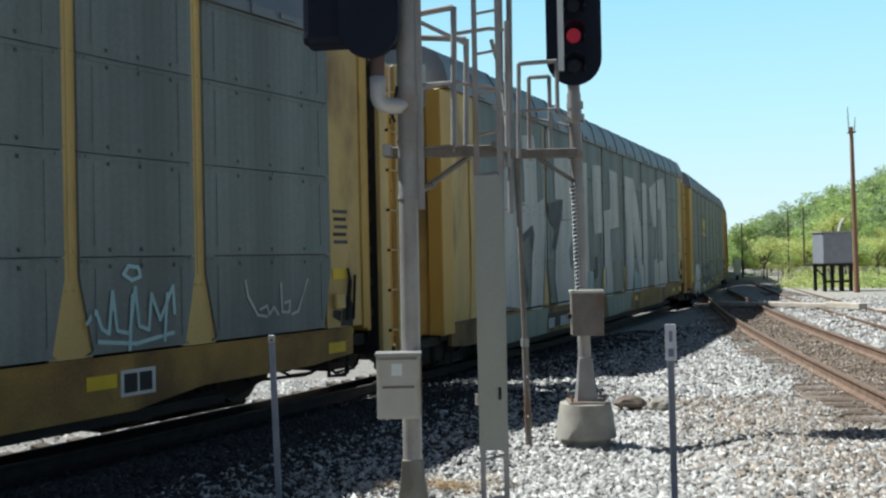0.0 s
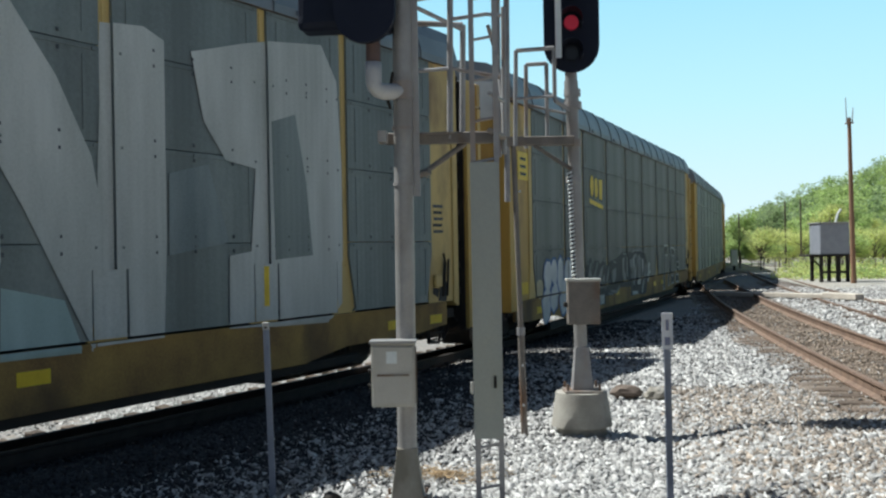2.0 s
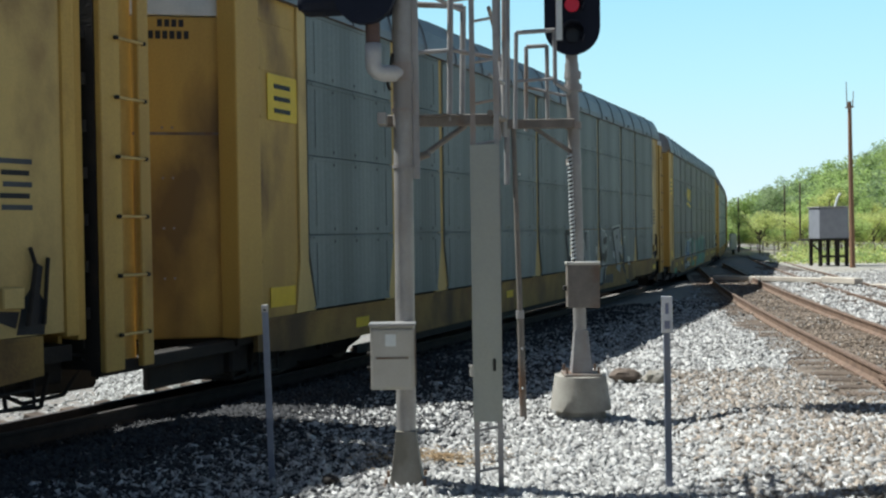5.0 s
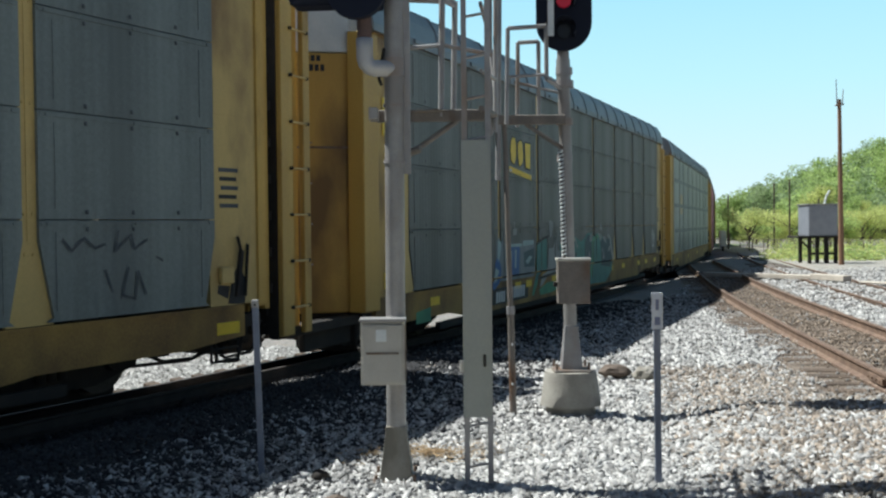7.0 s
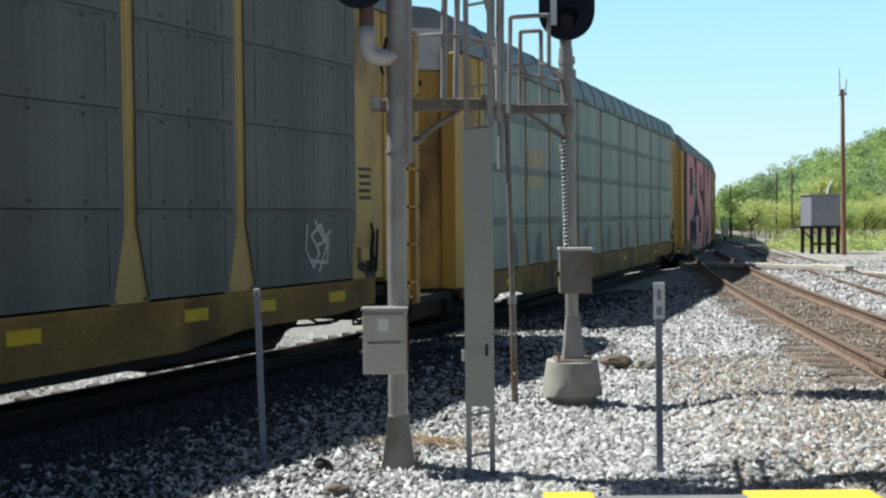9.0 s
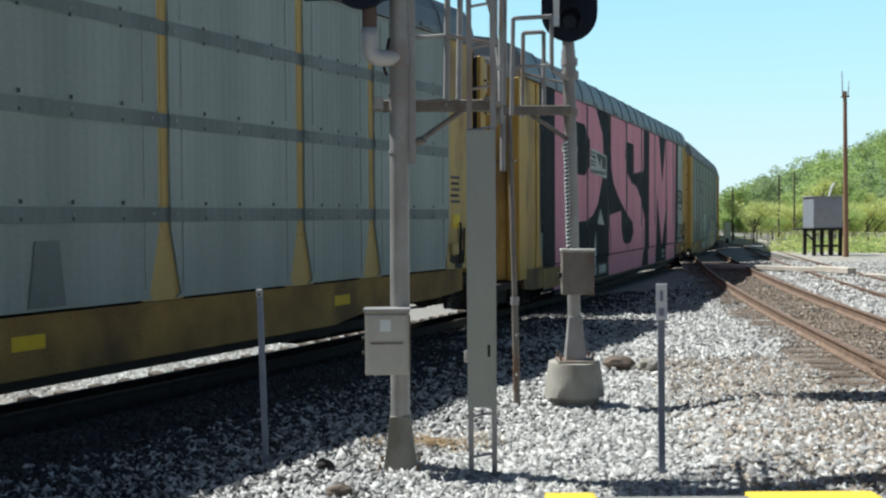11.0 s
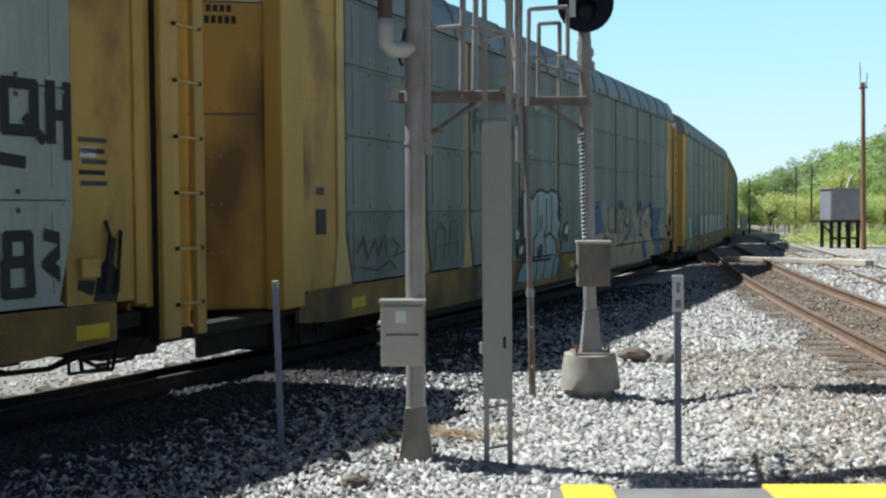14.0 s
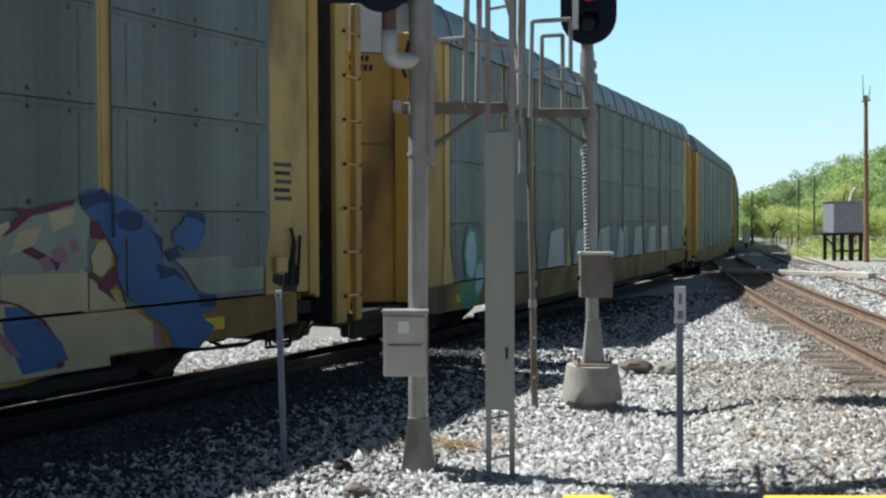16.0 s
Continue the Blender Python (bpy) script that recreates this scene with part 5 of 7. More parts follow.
spray(c, WHITE, 1, "large white block letter shapes",
      [(3.44, 3.73), (3.83, 3.82), (3.92, 3.07), (4.1, 2.57), (4.16, 2.34), (3.4, 2.32)],
      [(4.65, 3.95), (5.55, 4.04), (5.69, 3.72), (5.77, 2.54), (4.8, 2.43), (4.78, 3.15)],
      [(3.4, 2.3), (4.1, 2.32), (4.51, 2.41), (5.73, 2.53), (6.27, 2.66), (6.29, 1.86), (6.14, 1.03), (6.0, 0.13), (5.09, 0.17), (5.26, 1.25), (5.47, 1.83), (5.35, 2.04), (4.37, 1.75), (4.45, 1.26), (4.83, 0.2), (3.36, 0.33)],
      [(7.17, 3.81), (7.64, 3.92), (8.85, 3.84), (8.89, 3.41), (9.14, 2.25), (7.78, 2.22), (7.9, 2.71), (7.22, 2.69), (7.17, 3.37)],
      [(7.68, 2.18), (9.14, 2.25), (8.37, 1.44), (8.47, 1.08), (9.14, 0.82), (9.0, 0.14), (7.32, 0.13), (7.07, 0.79), (7.18, 1.44)],
      [(6.31, 2.58), (6.59, 2.18), (6.6, 1.34), (6.26, 0.82), (6.33, 1.75)],
      [(9.32, 3.72), (10.34, 3.79), (10.34, 2.25), (10.42, 0.9), (10.85, 0.89), (10.81, 0.13), (9.23, 0.12), (9.34, 1.19), (9.26, 2.2)],
      [(10.91, 3.78), (11.9, 3.83), (11.89, 1.96), (11.07, 1.9), (10.96, 2.37), (10.93, 3.24)],
      [(11.97, 3.79), (12.15, 3.8), (12.1, 1.92), (11.9, 1.93)],
      [(12.96, 3.81), (14.01, 3.77), (14.11, 2.4), (14.15, 2.17), (12.95, 2.06), (13.09, 1.04), (13.23, 0.12), (12.09, 0.17), (12.14, 2.22), (12.19, 2.57), (13.01, 2.65)],
      [(15.06, 3.75), (16.34, 3.74), (16.96, 3.0), (17.42, 2.2), (17.67, 1.08), (17.42, 0.1), (16.52, 1.63), (16.22, 2.08), (16.25, 1.1), (15.92, 0.14), (14.95, 0.15), (15.18, 2.16), (15.04, 2.95)],
      [(17.6, 3.67), (18.22, 3.73), (18.55, 3.62), (18.54, 1.27), (18.48, 0.17), (17.46, 0.16), (17.5, 2.02)],
      [(19.01, 3.57), (19.25, 3.63), (20.0, 3.83), (20.55, 3.95), (21.77, 4.1), (22.15, 3.62), (22.27, 2.16), (22.22, 0.36), (21.87, 0.1), (20.63, 0.13), (20.25, 0.16), (19.64, 0.18), (19.67, 1.1), (20.1, 1.15), (20.22, 2.23), (19.62, 2.3), (19.22, 2.75)])
paint(c, "graffiti", [[(3.0, 0.2), (6.2, 0.2), (6.0, -0.4), (3.3, -0.4)], [(8.7, 0.2), (11.6, 0.2), (11.4, -0.4), (8.5, -0.4)], [(12.0, 0.2), (15.6, 0.2), (15.2, -0.3), (12.2, -0.4)]], SAGE, 1, "greyish paint over the sill")
spray(c, GREY, 2, "bare grey counter of a letter",
      [(20.57, 2.94), (21.11, 3.03), (21.34, 2.11), (21.48, 1.08), (20.61, 1.03)])
spray(c, MIST, 2, "blue grey sprayed patch",
      [(13.03, 2.01), (14.64, 2.08), (14.57, 1.13), (13.18, 1.15)],
      [(18.6, 2.08), (19.29, 2.23), (19.67, 1.27), (18.58, 1.12)])
spray(c, SOOT, 3, "dark grey shading between letters",
      [(10.78, 0.92), (11.08, 0.95), (11.12, 1.32), (11.37, 1.27), (11.32, 0.75), (10.95, 0.64)],
      [(4.37, 1.75), (5.35, 2.04), (5.47, 1.83), (5.34, 1.44), (5.2, 1.54), (5.14, 1.82), (4.55, 1.62), (4.73, 1.08), (4.97, 0.6), (4.85, 0.33), (4.45, 1.26)],
      [(6.52, 2.55), (7.9, 2.71), (7.84, 2.54), (7.48, 1.89), (7.09, 1.44), (6.91, 1.55), (7.2, 1.94), (6.67, 2.13)])
spray(c, CYANG, 2, "pale teal sprayed patch",
      [(9.9, 0.87), (10.66, 0.88), (10.64, 0.21), (9.89, 0.24)],
      [(9.45, 0.93), (10.84, 0.85), (10.81, 0.17), (9.36, 0.14)],
      [(16.24, 0.84), (17.02, 0.68), (17.27, 0.11), (16.22, 0.12)])
paint(c, "number_marking", letter_bars(6.2, 6.7, -0.28, -0.05, 4, 0.03) + letter_bars(7.2, 8.0, -0.28, -0.05, 6, 0.03), CHALK, 1)
rect(c, "board", 6.1, 8.1, -0.33, 0.0, BLACK, SILL_Y + 0.0005, thick=0.002)
marks(c, (2.3, 5.5, 8.6, 12.5, 16.0, 23.4, 24.9))
for u in (4.25, 8.91, 11.6, 14.37, 20.12):
    rect(c, "post_reflector", u - 0.055, u + 0.055, 0.42, 0.95, BRTY, PANEL_Y - 0.003, "upright yellow reflector strip")
small_print(c)

# car 2: emblem, bubble letters at the front, grey jagged letters behind
c = cars[2] = build_car(panel_mat=DGREY, post_mat=YELB, end_mat=YELL, flange=0.17, label="dark grey auto carrier car with yellow emblem and silver graffiti")
emblem(c)
sticker(c)
bub = [blob(2.75, 0.72, 0.30, 0.36, 1), blob(2.68, 0.05, 0.30, 0.42, 2), blob(3.25, 0.80, 0.26, 0.30, 3), blob(3.3, 0.20, 0.30, 0.34, 4), blob(3.75, 0.72, 0.24, 0.42, 5), blob(4.1, 0.15, 0.30, 0.42, 6), blob(4.45, 0.72, 0.30, 0.36, 7), blob(4.65, 0.0, 0.26, 0.36, 8)]
paint(c, "graffiti", [ring(b, 0.06) for b in bub], BLUE, 1, "dark outline of bubble letters")
paint(c, "graffiti", bub, CHALK, 2, "white bubble letter shapes")
paint(c, "graffiti", [blob(2.1, 0.45, 0.28, 0.22, 21), blob(5.2, 0.5, 0.25, 0.2, 22)], CREAM, 1)
spray(c, SMOKE, 1, "dark ground of jagged letters",
      [(6.42, 0.09), (6.43, 0.66), (6.74, 0.87), (7.11, 1.03), (7.43, 0.88), (7.92, 0.97), (8.28, 0.81), (8.73, 0.96), (9.2, 0.76), (9.58, 0.87), (10.41, 0.93), (11.35, 1.11), (14.52, 1.11), (14.47, -0.03), (11.07, 0.04), (10.09, -0.13), (9.17, -0.12)])
spray(c, ASHY, 2, "grey blades of jagged letters",
      [(6.58, 0.17), (6.73, 0.35), (6.97, 0.73), (7.11, 0.89), (7.24, 0.85), (7.06, 0.66), (6.88, 0.4), (6.66, 0.16)],
      [(7.06, 0.66), (7.21, 0.61), (7.33, 0.09), (7.24, 0.11), (7.1, 0.49), (6.99, 0.53)],
      [(6.85, 0.19), (7.0, 0.26), (7.22, 0.17), (7.26, 0.06), (6.87, 0.09)],
      [(7.32, 0.47), (7.71, 0.72), (7.91, 0.89), (8.02, 0.85), (7.75, 0.54), (7.9, 0.39), (7.87, 0.33), (7.34, 0.4)],
      [(7.93, 0.44), (8.44, 0.72), (8.72, 0.79), (8.49, 0.49), (8.26, 0.36), (8.65, 0.25), (8.48, 0.25)],
      [(8.48, 0.38), (8.77, 0.55), (8.85, 0.27), (8.65, 0.29)],
      [(9.03, 0.3), (9.25, 0.56), (9.45, 0.75), (9.58, 0.71), (9.37, 0.43), (9.18, 0.26)],
      [(8.96, 0.1), (9.37, 0.31), (9.43, 0.28), (9.05, 0.08)],
      [(9.84, 0.59), (10.37, 0.67), (10.39, 0.4), (10.1, 0.21), (9.86, 0.23)],
      [(9.68, 0.04), (10.53, -0.02), (11.07, 0.13), (11.11, 0.04), (10.6, -0.12), (9.75, -0.03)],
      [(11.34, 0.9), (11.68, 0.98), (11.58, 0.61), (11.92, 0.35), (11.74, 0.13), (11.32, 0.39)],
      [(12.03, 0.97), (12.21, 0.97), (12.24, 0.33), (12.05, 0.34)],
      [(12.49, 0.86), (13.18, 0.89), (13.59, 0.46), (13.46, -0.01), (13.15, 0.07), (13.07, 0.54), (12.58, 0.61)],
      [(13.82, 0.88), (14.45, 0.91), (14.42, 0.14), (14.01, 0.11)])
drawn(c, ASHY, 3, "thin grey edges of jagged letters", 0.05,
      [(6.67, 0.62), (6.76, 0.84), (6.89, 0.87)],
      [(7.46, 0.32), (7.8, 0.29), (7.89, 0.13)],
      [(7.97, 0.22), (8.36, 0.16), (8.82, 0.16)],
      [(7.25, 0.96), (7.4, 0.85), (7.24, 0.65)],
      [(7.79, 0.94), (7.97, 0.95)],
      [(8.67, 0.9), (8.84, 0.9), (8.95, 0.7)],
      [(10.05, 0.85), (10.41, 0.8)],
      [(9.42, -0.06), (10.09, -0.11)],
      [(12.57, 0.41), (12.85, 0.19)],
      [(11.43, 1.06), (12.13, 1.04)])
spray(c, SMOKE, 1, "dark ground of broad letters",
      [(12.8, 1.08), (13.33, 1.14), (14.25, 1.14), (15.15, 1.09), (15.6, 0.66), (15.71, 0.08), (15.45, -0.34), (14.72, -0.34), (14.06, -0.28), (12.92, -0.3), (12.76, -0.31)])
drawn(c, ASHY, 3, "pale sprayed halo", 0.07,
      [(12.8, 1.09), (13.04, 1.12), (13.37, 1.16), (13.82, 1.13), (14.25, 1.17), (14.6, 1.1), (15.15, 1.08)])
spray(c, ASHY, 2, "grey fill of broad letters",
      [(13.03, 0.91), (13.24, 1.04), (13.72, 1.03), (13.81, 0.78), (13.62, 0.54), (13.44, 0.49), (13.57, 0.27), (13.47, 0.04), (13.3, 0.09), (13.29, 0.4), (13.23, 0.57), (13.11, 0.08), (12.92, -0.16), (13.02, 0.32), (13.13, 0.71)],
      [(13.86, 0.95), (14.24, 1.02), (14.33, 0.68), (14.08, 0.51), (14.33, 0.53), (14.38, 0.46), (13.98, 0.31), (13.88, 0.19), (13.77, 0.22), (13.85, 0.56)],
      [(14.67, 0.89), (14.97, 0.84), (15.13, 0.64), (15.31, 0.71), (15.6, 0.58), (15.35, 0.23), (15.17, 0.01), (15.0, 0.03), (14.96, 0.5), (14.8, 0.47), (14.71, 0.17), (14.66, 0.29)],
      [(12.79, 0.89), (12.95, 0.92), (12.98, 0.36), (12.85, 0.17), (12.77, 0.18)])
spray(c, WHITE, 3, "white highlights and star",
      [(13.88, 0.19), (14.42, 0.23), (14.44, 0.01), (13.88, 0.03)],
      [(14.81, -0.03), (15.01, 0.14), (14.97, -0.05), (14.77, -0.29), (14.67, -0.28)],
      [(15.67, 0.74), (15.85, 0.65), (16.14, 0.72), (15.97, 0.47), (16.29, 0.35), (15.9, 0.31), (15.96, 0.06), (15.71, 0.04), (15.75, 0.28), (15.47, 0.22), (15.72, 0.45)],
      [(13.04, -0.15), (14.01, -0.2), (13.99, -0.29), (13.06, -0.28)],
      [(14.67, 0.85), (14.78, 0.85), (14.8, 0.6), (14.67, 0.29)],
      [(13.11, 0.91), (13.22, 0.94), (13.25, 0.67), (13.15, 0.61)],
      [(13.44, 0.49), (13.59, 0.51), (13.39, 0.29), (13.34, 0.09), (13.3, 0.09)])
spray(c, SOOT, 4, "dark shading of broad letters",
      [(13.28, 0.9), (13.63, 0.94), (13.69, 0.75), (13.49, 0.59), (13.28, 0.74)],
      [(14.74, 0.43), (14.93, 0.48), (14.9, 0.15), (14.73, 0.09)])
let = stroke([(18.9, -0.2), (18.9, 1.15), (19.5, 1.15)], 0.42) + stroke([(20.0, -0.1), (20.0, 1.1)], 0.42) + stroke([(20.7, -0.1), (20.7, 1.1), (21.3, 1.05), (21.3, 0.0), (20.7, 0.0)], 0.34) + stroke([(21.9, 1.1), (21.9, 0.0), (22.6, 0.0)], 0.34) + stroke([(21.9, 0.55), (22.5, 0.55)], 0.26)
paint(c, "graffiti", let, WHITE, 1, "white outlined graffiti letters")
let2 = stroke([(18.9, -0.2), (18.9, 1.15), (19.5, 1.15)], 0.30) + stroke([(20.0, -0.1), (20.0, 1.1)], 0.30) + stroke([(20.7, -0.1), (20.7, 1.1), (21.3, 1.05), (21.3, 0.0), (20.7, 0.0)], 0.23) + stroke([(21.9, 1.1), (21.9, 0.0), (22.6, 0.0)], 0.23) + stroke([(21.9, 0.55), (22.5, 0.55)], 0.16)
paint(c, "graffiti", let2, BLACK, 2, "black letter fill")
rect(c, "board", 5.9, 8.7, -0.34, 0.02, BLACK, SILL_Y + 0.0005, thick=0.002)
paint(c, "number_marking", letter_bars(6.2, 6.75, -0.26, -0.03, 4, 0.03) + letter_bars(7.2, 8.5, -0.26, 0.0, 6, 0.04), CHALK, 3)
marks(c, (2.0, 6.8, 10.1, 13.4, 16.6, 18.2))
small_print(c)

# car 3: black letters with white edges
c = cars[3] = build_car(post_mat=YELB, end_mat=YELL, label="grey auto carrier car with black and white graffiti letters")
spray(c, ASHP, 1, "faint grey fill of tall letters",
      [(16.22, 1.19), (16.46, 1.19), (16.64, 0.07), (16.37, 0.05), (16.23, 0.66)],
      [(15.75, 1.1), (16.16, 0.82), (16.34, 0.1), (16.01, 0.48), (15.74, 0.76)],
      [(17.85, 1.25), (18.24, 1.18), (18.44, 1.01), (18.07, 0.97), (18.04, 0.82), (18.47, 0.78), (18.13, 0.56), (17.84, 0.6)],
      [(17.87, 0.37), (18.29, 0.28), (18.42, 0.15), (18.11, -0.26), (17.73, -0.26), (17.8, 0.09)],
      [(19.21, 1.2), (20.02, 1.3), (20.05, 0.91), (20.4, 0.71), (20.43, 0.39), (19.92, 0.62), (19.99, 0.23), (20.25, 0.14), (20.2, -0.07), (19.74, 0.07), (19.58, 0.44)])
spray(c, BLACK, 2, "black shadow of tall letters",
      [(16.13, 1.2), (16.22, 1.2), (16.25, 0.66), (16.19, 0.76)],
      [(15.74, 0.78), (16.01, 0.55), (16.25, 0.22), (16.35, -0.06), (16.31, -0.2), (16.21, -0.17), (16.12, 0.12), (15.92, 0.41), (15.74, 0.51)],
      [(15.72, -0.07), (15.93, -0.02), (15.9, -0.13), (15.72, -0.28)],
      [(16.23, -0.17), (16.59, -0.17), (16.56, -0.35), (16.26, -0.31)],
      [(18.09, 1.0), (18.44, 1.06), (18.45, 0.85), (18.04, 0.83)],
      [(17.87, 0.6), (18.13, 0.54), (18.48, 0.73), (18.45, 0.5), (18.29, 0.3), (17.87, 0.42)],
      [(18.22, 0.19), (18.4, 0.15), (18.31, -0.1), (18.11, -0.31), (17.76, -0.35), (17.71, -0.26), (18.05, -0.25)],
      [(17.24, -0.14), (17.31, 0.02), (17.67, -0.03), (17.7, -0.21)],
      [(19.04, 1.2), (19.13, 1.24), (19.58, 0.44), (19.7, 0.07), (19.58, 0.13), (19.28, 0.77)],
      [(19.13, 1.27), (20.02, 1.34), (20.14, 1.19), (20.09, 0.85), (20.03, 0.91), (20.06, 1.17), (19.97, 1.29), (19.21, 1.21)],
      [(19.92, 0.62), (20.39, 0.39), (20.7, 0.13), (20.94, -0.05), (20.89, -0.16), (20.43, 0.12), (20.04, 0.23)],
      [(20.89, -0.02), (21.03, -0.31), (21.47, -0.32), (21.47, -0.46), (21.17, -0.52), (20.96, -0.36)],
      [(19.6, 1.07), (19.75, 1.09), (19.78, 0.99), (19.64, 0.96)])
spray(c, WHITE, 2, "pale sprayed spots",
      [(17.21, 0.78), (17.42, 0.79), (17.41, 0.58), (17.24, 0.54)],
      [(19.19, 0.61), (19.43, 0.59), (19.46, 0.38), (19.19, 0.43)],
      [(21.04, 0.41), (21.39, 0.37), (21.4, 0.14), (21.1, 0.16)],
      [(20.63, 1.04), (20.75, 1.05), (20.72, 0.82), (20.61, 0.81)],
      [(18.81, 1.04), (18.9, 1.04), (18.89, 0.92), (18.81, 0.92)])
drawn(c, WHITE, 3, "thin white edge of tall letters", 0.035,
      [(16.12, 1.22), (16.47, 1.22), (16.57, 0.6), (16.66, 0.06), (16.67, -0.08)],
      [(15.75, 1.13), (16.07, 0.88)],
      [(17.81, 1.27), (18.24, 1.2), (18.46, 1.04)],
      [(18.47, 0.78), (18.49, 0.54)],
      [(17.83, 0.29), (18.44, 0.17), (18.33, -0.15)],
      [(19.0, 1.17), (19.12, 1.3), (20.02, 1.37), (20.19, 1.19), (20.11, 0.87), (20.41, 0.71), (20.41, 0.52)],
      [(17.7, 0.8), (17.44, 0.38), (17.3, 0.0)])
drawn(c, BLACK, 2, "black stroke of a tall letter", 0.13, [(14.9, -0.1), (14.5, 0.5), (14.3, 1.2)], [(14.3, 1.2), (15.0, 1.15)], [(14.5, 0.5), (15.0, 0.55)])
paint(c, "graffiti", [q for l in ([(22.5, 1.12), (22.62, 1.0), (22.8, 1.13), (22.95, 1.02), (23.1, 1.06)], [(23.3, 1.2), (23.25, 0.98), (23.5, 1.16), (23.55, 1.0), (23.75, 1.1)], [(23.1, 0.78), (23.2, 0.55)], [(23.45, 0.8), (23.35, 0.5), (23.55, 0.45), (23.6, 0.75), (23.72, 0.5)], [(23.9, 0.9), (24.0, 0.86)]) for q in stroke(l, 0.03)], SOOT, 1, "thin dark scribble")
paint(c, "number_marking", letter_bars(17.7, 19.0, -0.24, 0.0, 7, 0.0), SOOT, 1)
marks(c, (3.0, 9.5, 15.6, 25.0))
small_print(c)
sticker(c)

# car 4: emblem and a long teal and green piece
c = cars[4] = build_car(panel_mat=DGREY, post_mat=YELB, end_mat=YELL, label="dark grey auto carrier car with yellow emblem and teal graffiti")
emblem(c)
sticker(c)
spray(c, TEAL, 1, "teal green graffiti ground",
      [(13.72, 0.94), (14.0, 1.07), (14.64, 1.08), (14.66, 0.95), (15.28, 1.07), (15.58, 0.97), (16.37, 0.86), (17.03, 0.89), (17.33, 0.38), (17.31, -0.07), (16.41, -0.41), (13.68, -0.35)])
spray(c, GREEN, 2, "dark green graffiti shapes",
      [(14.66, 0.91), (14.93, 0.95), (15.28, 1.02), (15.55, 0.93), (15.57, 0.67), (15.27, 0.46), (15.14, 0.09), (14.97, 0.06), (14.68, -0.2), (14.5, 0.02), (14.6, 0.59)],
      [(13.69, 0.03), (14.48, 0.03), (14.42, -0.21), (13.87, -0.3), (13.68, -0.29)])
spray(c, SLATE, 3, "dark slate letter fill",
      [(13.76, 0.86), (14.1, 1.03), (14.4, 1.0), (14.27, 0.84), (14.55, 0.79), (14.51, 0.39), (14.23, 0.35), (14.15, 0.1), (13.74, 0.18)],
      [(15.58, 0.8), (15.9, 0.92), (16.37, 0.72), (16.44, 0.86), (16.88, 0.9), (17.02, 0.55), (17.24, 0.19), (17.0, 0.01), (15.75, 0.12), (15.7, 0.53)],
      [(14.13, 0.3), (14.43, 0.33), (14.45, 0.11), (14.15, 0.1)])
spray(c, ASHP, 4, "pale edges and highlights of letters",
      [(14.27, 0.84), (14.37, 1.06), (14.61, 1.06), (14.6, 0.83)],
      [(15.25, 1.09), (15.71, 1.02), (15.8, 0.9), (15.58, 0.82)],
      [(15.87, 0.95), (16.23, 0.96), (16.44, 0.74), (16.16, 0.8)],
      [(16.44, 1.0), (16.73, 1.02), (17.03, 0.84), (17.1, 0.6), (17.37, 0.38), (17.32, 0.16), (17.13, 0.3), (16.94, 0.6), (16.8, 0.85)],
      [(15.76, 0.59), (15.89, 0.63), (15.85, 0.43)],
      [(15.92, 0.29), (16.02, 0.6), (16.11, 0.29)],
      [(16.61, 0.57), (16.87, 0.68), (16.94, 0.6), (16.68, 0.47)],
      [(13.84, 0.38), (13.97, 0.68), (13.99, 0.58)],
      [(14.21, 0.59), (14.33, 0.52), (14.38, 0.4), (14.18, 0.27), (14.1, 0.3)],
      [(15.56, 1.24), (15.66, 1.39), (15.73, 1.28), (15.83, 1.27), (15.77, 1.19), (15.81, 1.1), (15.66, 1.16), (15.59, 1.1)])
spray(c, TEAL, 1, "teal green graffiti ground", [(12.0, -0.40), (13.3, -0.40), (13.3, 0.85), (12.7, 1.0), (12.2, 0.85), (12.0, 0.3)], [(13.25, -0.40), (13.8, -0.40), (13.8, 0.95), (13.3, 0.85)])
spray(c, SLATE, 3, "dark slate letter fill", [(12.15, -0.1), (12.35, 0.75), (12.7, 0.9), (12.6, 0.5), (12.85, 0.6), (12.95, 0.15), (12.6, -0.1)])
drawn(c, ASHP, 4, "pale edges of letters", 0.07, [(12.12, -0.1), (12.3, 0.78), (12.7, 0.94), (12.95, 0.7)], [(12.5, 0.2), (12.6, 0.45)], [(12.9, 0.1), (12.7, -0.05)])
spray(c, MIST, 1, "grey blue sprayed mist",
      [(6.13, 0.21), (6.25, 1.0), (6.49, 1.05), (6.96, 0.86), (8.02, 0.89), (8.06, 0.97), (8.92, 0.97), (8.97, 0.12), (6.62, 0.13)])
spray(c, BLUE, 2, "blue graffiti block",
      [(6.96, 0.88), (7.83, 0.87), (7.75, 0.22), (6.99, 0.25)],
      [(6.03, -0.0), (6.14, 0.55), (6.38, 0.67), (6.55, 0.41), (6.49, 0.1), (6.17, -0.02)])
spray(c, SLATE, 2, "slate graffiti block",
      [(8.11, 0.7), (8.91, 0.79), (8.94, 0.36), (8.14, 0.37)],
      [(6.34, 0.98), (6.59, 1.01), (6.54, 0.8), (6.38, 0.73)])
